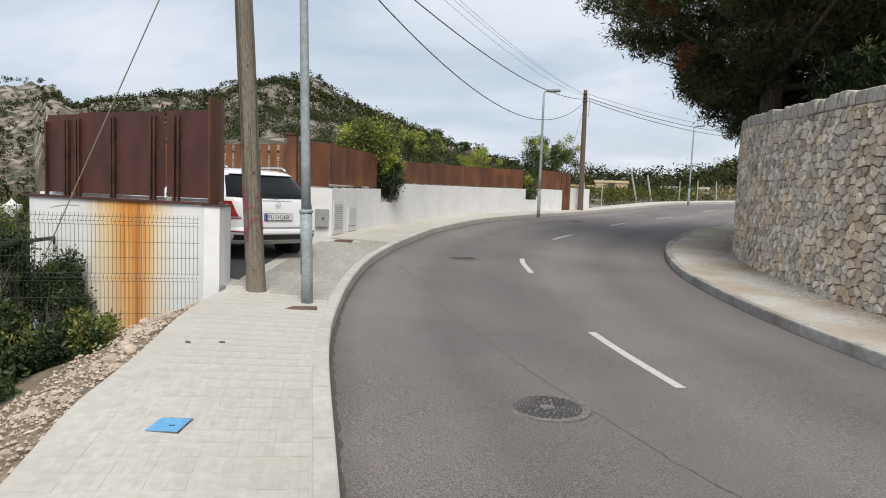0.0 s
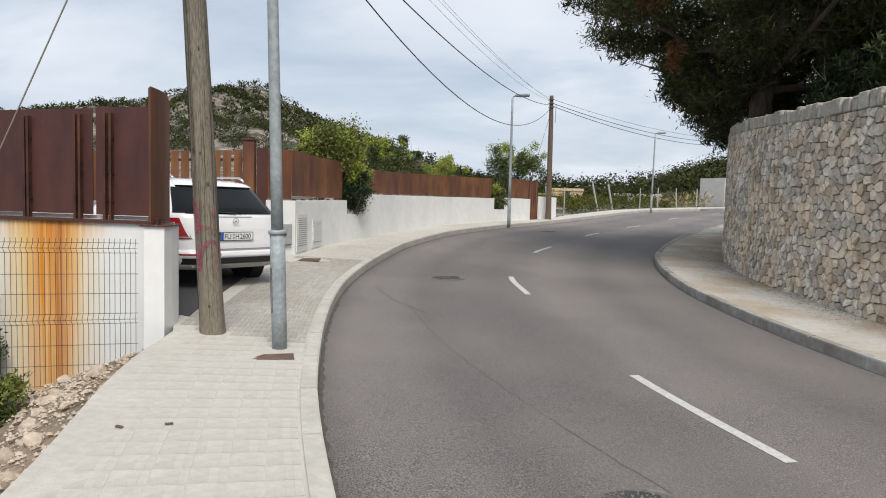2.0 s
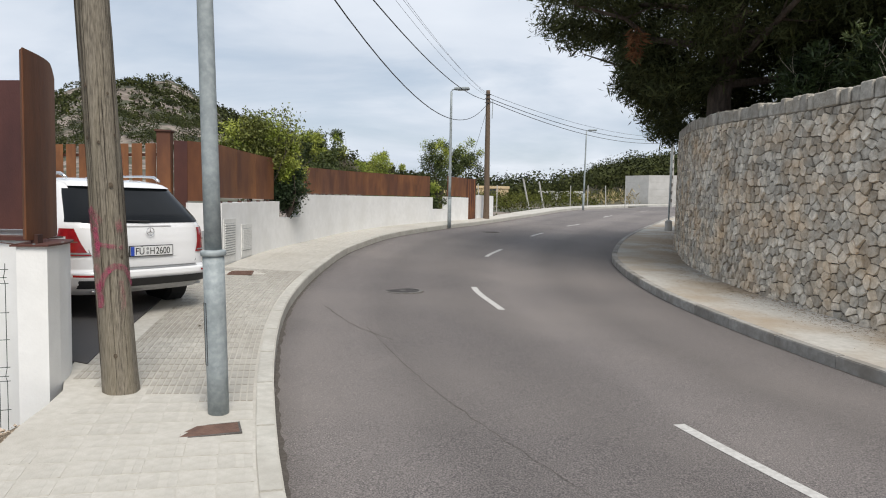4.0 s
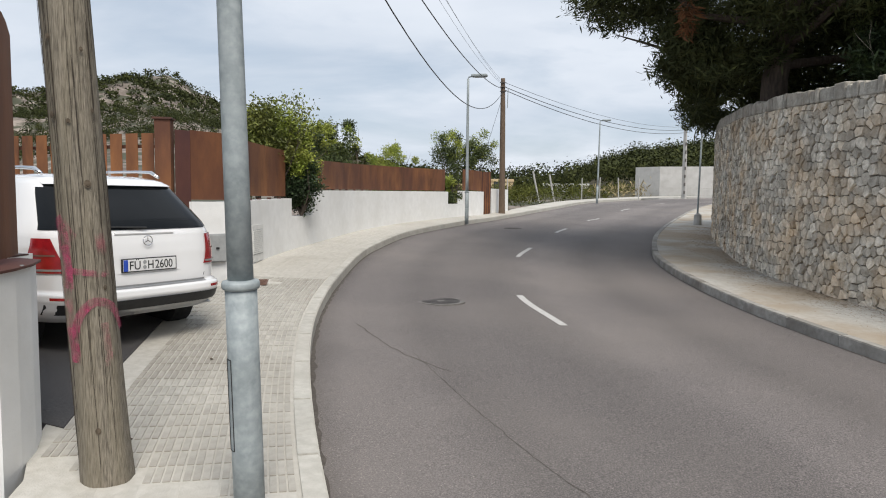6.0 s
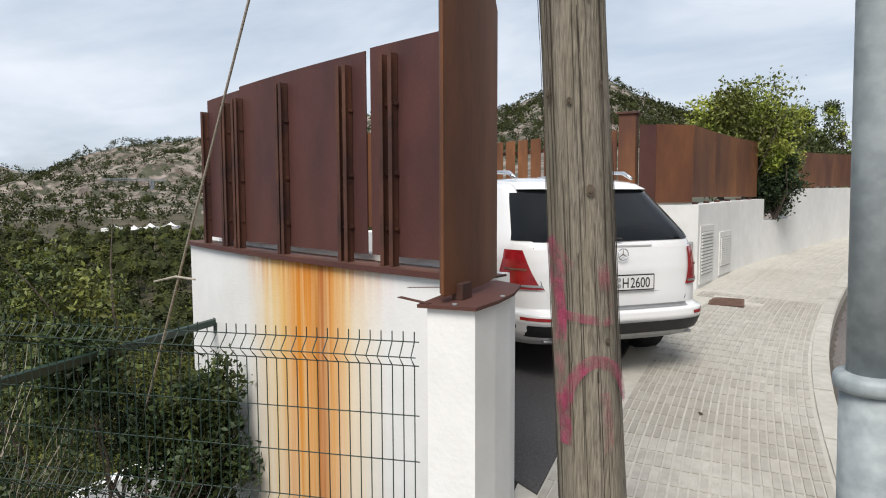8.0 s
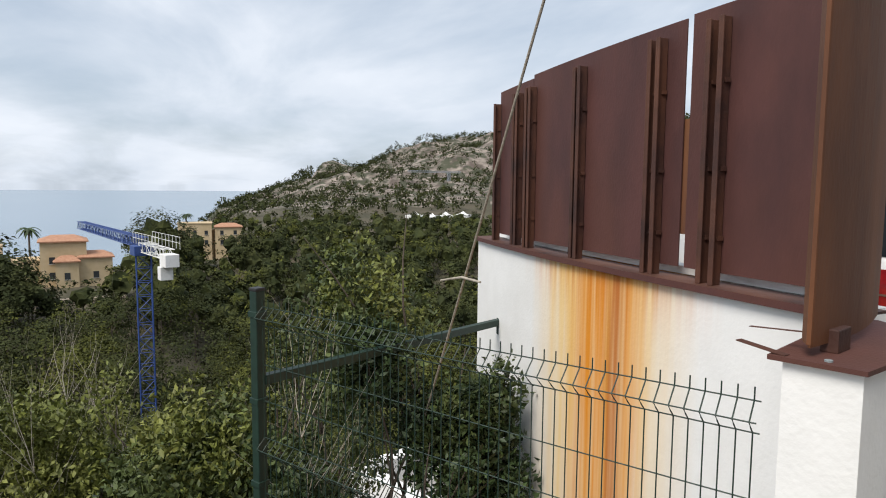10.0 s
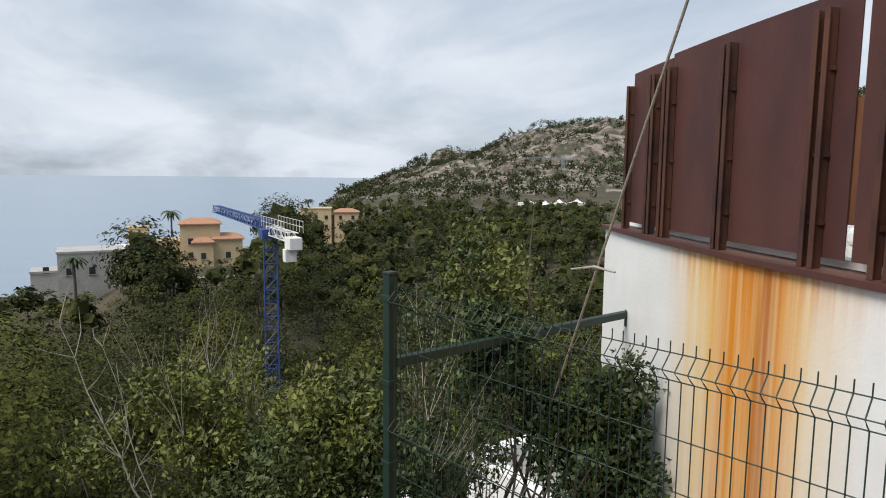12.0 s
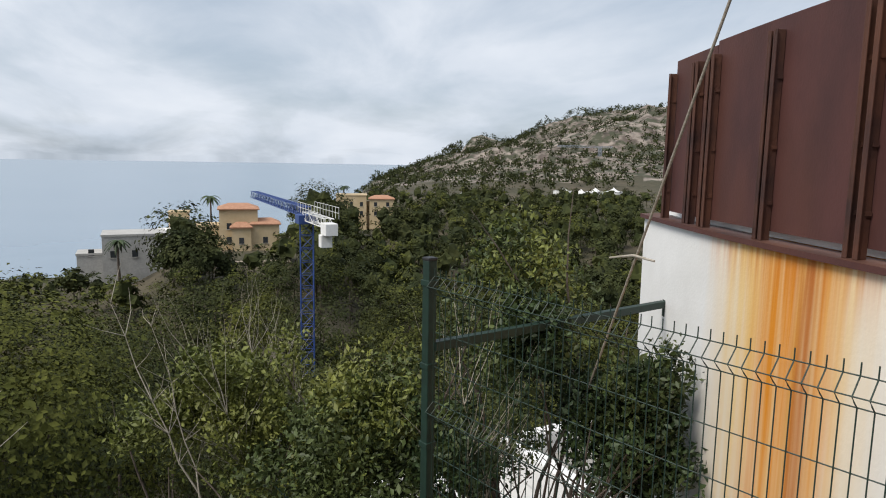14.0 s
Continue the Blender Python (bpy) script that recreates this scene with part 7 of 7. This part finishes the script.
def stone_geometry(a, b, poly, r):
    """Front face of one stone: a proud, rounded, uneven cushion."""
    ca, cb = sum(p[0] for p in poly) / len(poly), sum(p[1] for p in poly) / len(poly)
    proud = r.uniform(0.015, 0.055)
    rough_poly = []
    for p, q in zip(poly, poly[1:] + poly[:1]):
        rough_poly += [(a + (p[0] - a) * r.uniform(0.88, 0.96), b + (p[1] - b) * r.uniform(0.88, 0.96)), ((p[0] + q[0]) / 2 + r.uniform(-0.011, 0.011), (p[1] + q[1]) / 2 + r.uniform(-0.011, 0.011))]
    poly = rough_poly
    vs = []
    tilt = (r.uniform(-0.12, 0.12), r.uniform(-0.12, 0.12))
    for shrink, lift in ((0.95, 0.0), (0.885, proud)):
        for p in poly:
            s, z = ca + (p[0] - ca) * shrink, cb + (p[1] - cb) * shrink
            l = lift + (lift > 0) * ((p[0] - ca) * tilt[0] + (p[1] - cb) * tilt[1]) + (lift > 0) * r.uniform(-0.008, 0.008)
            vs.append(wall_point(s, z, max(l, 0.0)))
    vs.append(wall_point(ca + r.uniform(-0.03, 0.03), cb + r.uniform(-0.03, 0.03), proud * r.uniform(0.8, 1.15)))
    k = len(poly)
    fs = []
    for q in (0,):
        for i in range(k):
            fs.append((q + i, q + (i + 1) % k, q + k + (i + 1) % k, q + k + i))
    for i in range(k):
        fs.append((k + i, k + (i + 1) % k, 2 * k))
    return vs, [tuple(reversed(f)) for f in fs]


rest_v, rest_f, made = [], [], 0
s_of_y = lambda y: float(np.interp(y, sw[:, 1], arc_s))
for a, b, poly, r in rubble(s_of_y(3.0), arc_s[-1] - 0.1, -0.1, 4.25, 0.172, 77):
    y = float(np.interp(a, arc_s, sw[:, 1]))
    poly = clip(poly, 0, wall_top(y), 0, 1)
    if len(poly) < 3 or b > wall_top(y) + 0.1:
        continue
    if b < road_z(y, float(np.interp(a, arc_s, sw[:, 0]))) + 0.05:
        continue
    v, f = stone_geometry(a, b, poly, r)
    if 12.0 < y < 16.4 and made < 300:
        made += 1
        raw_mesh("stone", v, f, M_STONE, backing, smooth=False)
    else:
        k = len(rest_v)
        rest_v += v
        rest_f += [tuple(i + k for i in q) for q in f]
rest = raw_mesh("stones", rest_v, rest_f, M_STONE, backing)
rest["kind"] = "stuff"
r = random.Random(3)
s = s_of_y(3.0)
M_CAPSTONE = surface("cap_stone", (0.33, 0.31, 0.27), (0.52, 0.49, 0.435), rough=0.95, scale=9, bump=0.9, bump_scale=28, vary=0.20, tint=(0.24, 0.20, 0.15), tint_scale=2.0)
while s < arc_s[-1] - 0.4:
    w = r.uniform(0.13, 0.30)
    base_z = wall_top(float(np.interp(s + w / 2, arc_s, sw[:, 1])))
    h = base_z + r.uniform(0.215, 0.285)
    q = [wall_point(s + 0.008, 0, 0.035 + r.uniform(-0.022, 0.022)), wall_point(s + w - 0.008, 0, 0.035 + r.uniform(-0.022, 0.022)), wall_point(s + w - 0.008, 0, -0.5), wall_point(s + 0.008, 0, -0.5)]
    bm = prismed([(p[0], p[1]) for p in q], base_z + 0.005, h)
    bmesh.ops.bevel(bm, geom=[e for e in bm.edges], offset=0.018, segments=1, affect="EDGES")
    part("cap_stone", bm, M_CAPSTONE, backing)
    s += w

# ---- kerb stones ----
def kerb_run(line, side, y0, y1, height, parent, material):
    s_ = np.concatenate([[0], np.cumsum(np.linalg.norm(np.diff(line, axis=0), axis=1))])
    inner = offset(line, side * 0.145)
    lo, hi = float(np.interp(y0, line[:, 1], s_)), float(np.interp(y1, line[:, 1], s_))
    q = lo
    while q < hi:
        e = q + 0.995
        pts_o = [(np.interp(k, s_, line[:, 0]), np.interp(k, s_, line[:, 1])) for k in np.linspace(q, e, 3)]
        pts_i = [(np.interp(k, s_, inner[:, 0]), np.interp(k, s_, inner[:, 1])) for k in np.linspace(e, q, 3)]
        bm = prismed(pts_o + pts_i, lambda x, y: road_z(y, x) - 0.1, lambda x, y: road_z(y, x) + height)
        es = [ed for ed in bm.edges if all(v.co.z > road_z(v.co.y, v.co.x) for v in ed.verts)]
        bmesh.ops.bevel(bm, geom=es, offset=0.012, segments=2, affect="EDGES")
        part("kerb_stone", bm, material, parent)
        q += 1.0


kerb_left = tagged(new("kerb_left"), "grey concrete kerb of short lengths beside the pavement", "kerb", kind="structure")
kerb_run(kerb_l, 1, -4, 58, 0.150, kerb_left, M_KERB)
kerb_right = tagged(new("kerb_right"), "grey concrete kerb below the stone wall's pavement", "kerb", kind="structure")
kerb_run(kerb_r, -1, 0, 56, 0.150, kerb_right, M_KERB_DK)

# ---- ribbed pavement tiles ----
s_k = np.concatenate([[0], np.cumsum(np.linalg.norm(np.diff(kerb_l, axis=0), axis=1))])
outer_x = lambda y: float(np.interp(y, outer[:, 1], outer[:, 0]))
T = 0.2


# apron tile tone: dirt, plus some of the car's shadow painted in
M_PAVE_RIB = surface("dirty_ribbed_tile", (0.345, 0.326, 0.287), (0.44, 0.42, 0.378), rough=0.9, scale=10, bump=0.3, bump_scale=80, tint=(0.25, 0.225, 0.185), tint_scale=0.8, tint_amount=0.55, vary=0.08)


def tile_mesh(name, bar, length, material=M_PAVE):
    bm = bmesh.new()
    for k in range(4):
        box(bm, (-0.0735 + 0.049 * k, 0, 0), (bar, length, 0.008))
    me = bpy.data.meshes.new(name)
    bm.to_mesh(me)
    bm.free()
    me.materials.append(material)
    return me


worn, ribbed = tile_mesh("tile", 0.0482, 0.1982), tile_mesh("ribbed_tile", 0.0375, 0.188, M_PAVE_RIB)
tf = [tuple(p.vertices) for p in worn.polygons]
made, far_v, far_f, rib_v, rib_f = 0, [], [], [], []
kt = np.gradient(kerb_l, axis=0)
kt /= np.linalg.norm(kt, axis=1)[:, None]
s0, s1 = float(np.interp(-1.0, kerb_l[:, 1], s_k)), float(np.interp(24, kerb_l[:, 1], s_k))
q = s0
keep_out = ((-2.92, 4.03, 0.07), (-3.835, 7.77, 0.22), (-6.03, 14.66, 0.33), (-4.768, 8.432, 0.2), (-3.885, 8.117, 0.12))
while q < s1:
    px, py = np.interp(q, s_k, kerb_l[:, 0]), np.interp(q, s_k, kerb_l[:, 1])
    tx, ty = np.interp(q, s_k, kt[:, 0]), np.interp(q, s_k, kt[:, 1])
    for j in range(16):
        d = 0.145 + 0.01 + T * (j + 0.5)
        x, y = px - ty * d, py + tx * d
        if x < outer_x(y) + 0.16 or any(math.hypot(x - a, y - b) < c for a, b, c in keep_out):
            continue
        if 8.2 < y < 14.2 and x < -5.3 - 0.23 * (y - 9):
            continue
        width = float(np.interp(y, kerb_l[:, 1], kerb_l[:, 0])) - outer_x(y)
        f = min(1, max(0, (float(np.interp(y, kin[:, 1], kin[:, 0])) - x) / max(0.3, width)))
        apron = 8.4 < y < 15.2
        z = road_z(y, x) + 0.140 + 0.025 * f + (0.003 if apron else -0.0018 + 0.0012 * noise.noise(Vector((x * 2, y * 2, 0))))
        slope = math.degrees(math.atan((road_z(y + 0.5) - road_z(y - 0.5))))
        m = pose(x, y, z, slope, 1.7, math.degrees(math.atan2(ty, tx)) - 90)
        if 5.0 < y < 9.6 and made < 300:
            made += 1
            ob = new("tile", ribbed if apron else worn)
            ob.parent, ob.matrix_local = pavement_l, m
        else:
            to_v, to_f = (rib_v, rib_f) if apron else (far_v, far_f)
            base = len(to_v)
            mm = np.array(m)
            tv = np.array([v.co[:] for v in (ribbed if apron else worn).vertices])
            to_v += [tuple(v) for v in (tv @ mm[:3, :3].T + mm[:3, 3])]
            to_f += [tuple(base + i for i in f_) for f_ in tf]
    q += T
for tv, tf_, mat in ((far_v, far_f, M_PAVE), (rib_v, rib_f, M_PAVE_RIB)):
    ob = raw_mesh("tiles", tv, tf_, mat, pavement_l)
    ob["kind"] = "stuff"

# dark asphalt of the driveway, its colour holding some of the car's shade
dv = [(-5.38, 9.02), (-5.53, 9.5), (-5.80, 10.6), (-6.1, 11.8), (-6.5, 13.2), (-7.0, 14.5), (-9.3, 14.6), (-9.3, 9.95), (-7.6, 9.55), (-6.4, 9.35)]
drive = part("road_driveway", prismed(dv, lambda x, y: road_z(y, x) - 0.3, lambda x, y: road_z(y, x) + 0.172), M_DRIVE)
tagged(drive, "dark smooth asphalt of the driveway with the car's shade painted in", "driveway", kind="structure")

# ---- pine litter at the foot of the stone wall, cracks and gutter dirt in the road ----
M_LITTER = leafy("pine_litter", (0.14, 0.09, 0.05), (0.24, 0.16, 0.09), rough=0.95)
pts = []
rl_ = random.Random(8)
for i in range(8000):
    y = rl_.uniform(9, 30)
    q = s_of_y(y)
    d = abs(rl_.gauss(0, 0.42)) + 0.05
    x, yy, _ = wall_point(q, 0, d)
    pts.append((x, yy, road_z(yy, x) + 0.163))
lit = leaves("pine_litter", np.array(pts), 0.06, M_LITTER, aspect=0.14)
for v in lit.data.vertices:
    v.co.z = road_z(v.co.y, v.co.x) + 0.161 + 0.004 * rl_.random()
tagged(lit, "brown pine needles and dirt along the wall's foot", "litter", kind="stuff")
M_TAR = surface("tar_seam", (0.058, 0.050, 0.043), (0.10, 0.086, 0.074), rough=0.9, scale=30, bump=0.2)


def crack(pts, w, seed):
    rc = random.Random(seed)
    ln = spline(pts, 0.06)
    ln = ln + np.array([[noise.noise(Vector((k * 0.35, seed, 0))) * 0.03, noise.noise(Vector((k * 0.35, seed, 7))) * 0.03] for k in range(len(ln))])
    ww = [w * (0.35 + 0.9 * abs(noise.noise(Vector((k * 0.22, seed, 3))))) for k in range(len(ln))]
    t = np.gradient(ln, axis=0)
    t /= np.linalg.norm(t, axis=1)[:, None]
    a, b = ln + np.stack([-t[:, 1], t[:, 0]], 1) * np.array(ww)[:, None], ln - np.stack([-t[:, 1], t[:, 0]], 1) * np.array(ww)[:, None]
    vs = [(p[0], p[1], road_z(p[1], p[0]) + 0.0025) for p in a] + [(p[0], p[1], road_z(p[1], p[0]) + 0.0025) for p in b]
    n = len(ln)
    ob = raw_mesh("road_crack", vs, [(i, i + n, i + n + 1, i + 1) for i in range(n - 1)], M_TAR)
    tagged(ob, "thin dark line of cracks and gutter dirt in the worn asphalt", "crack", group="road cracks")


crack([(-3.4, 11.8), (-2.4, 9.4), (-1.3, 7.4), (-0.35, 5.9), (0.25, 5.0), (0.9, 4.2)], 0.006, 1)
crack([(-4.2, 13.0), (-3.6, 11.9), (-3.0, 11.2)], 0.012, 2)
# strips of gutter dirt at the foot of both kerbs, shaped like cracks
gut = offset(kerb_l, -0.022)
gut = gut[(gut[:, 1] > -3) & (gut[:, 1] < 40)]
crack([tuple(p) for p in gut[::4]], 0.045, 5)
gut = offset(kerb_r, 0.018)
gut = gut[(gut[:, 1] > 4) & (gut[:, 1] < 40)]
crack([tuple(p) for p in gut[::4]], 0.016, 6)
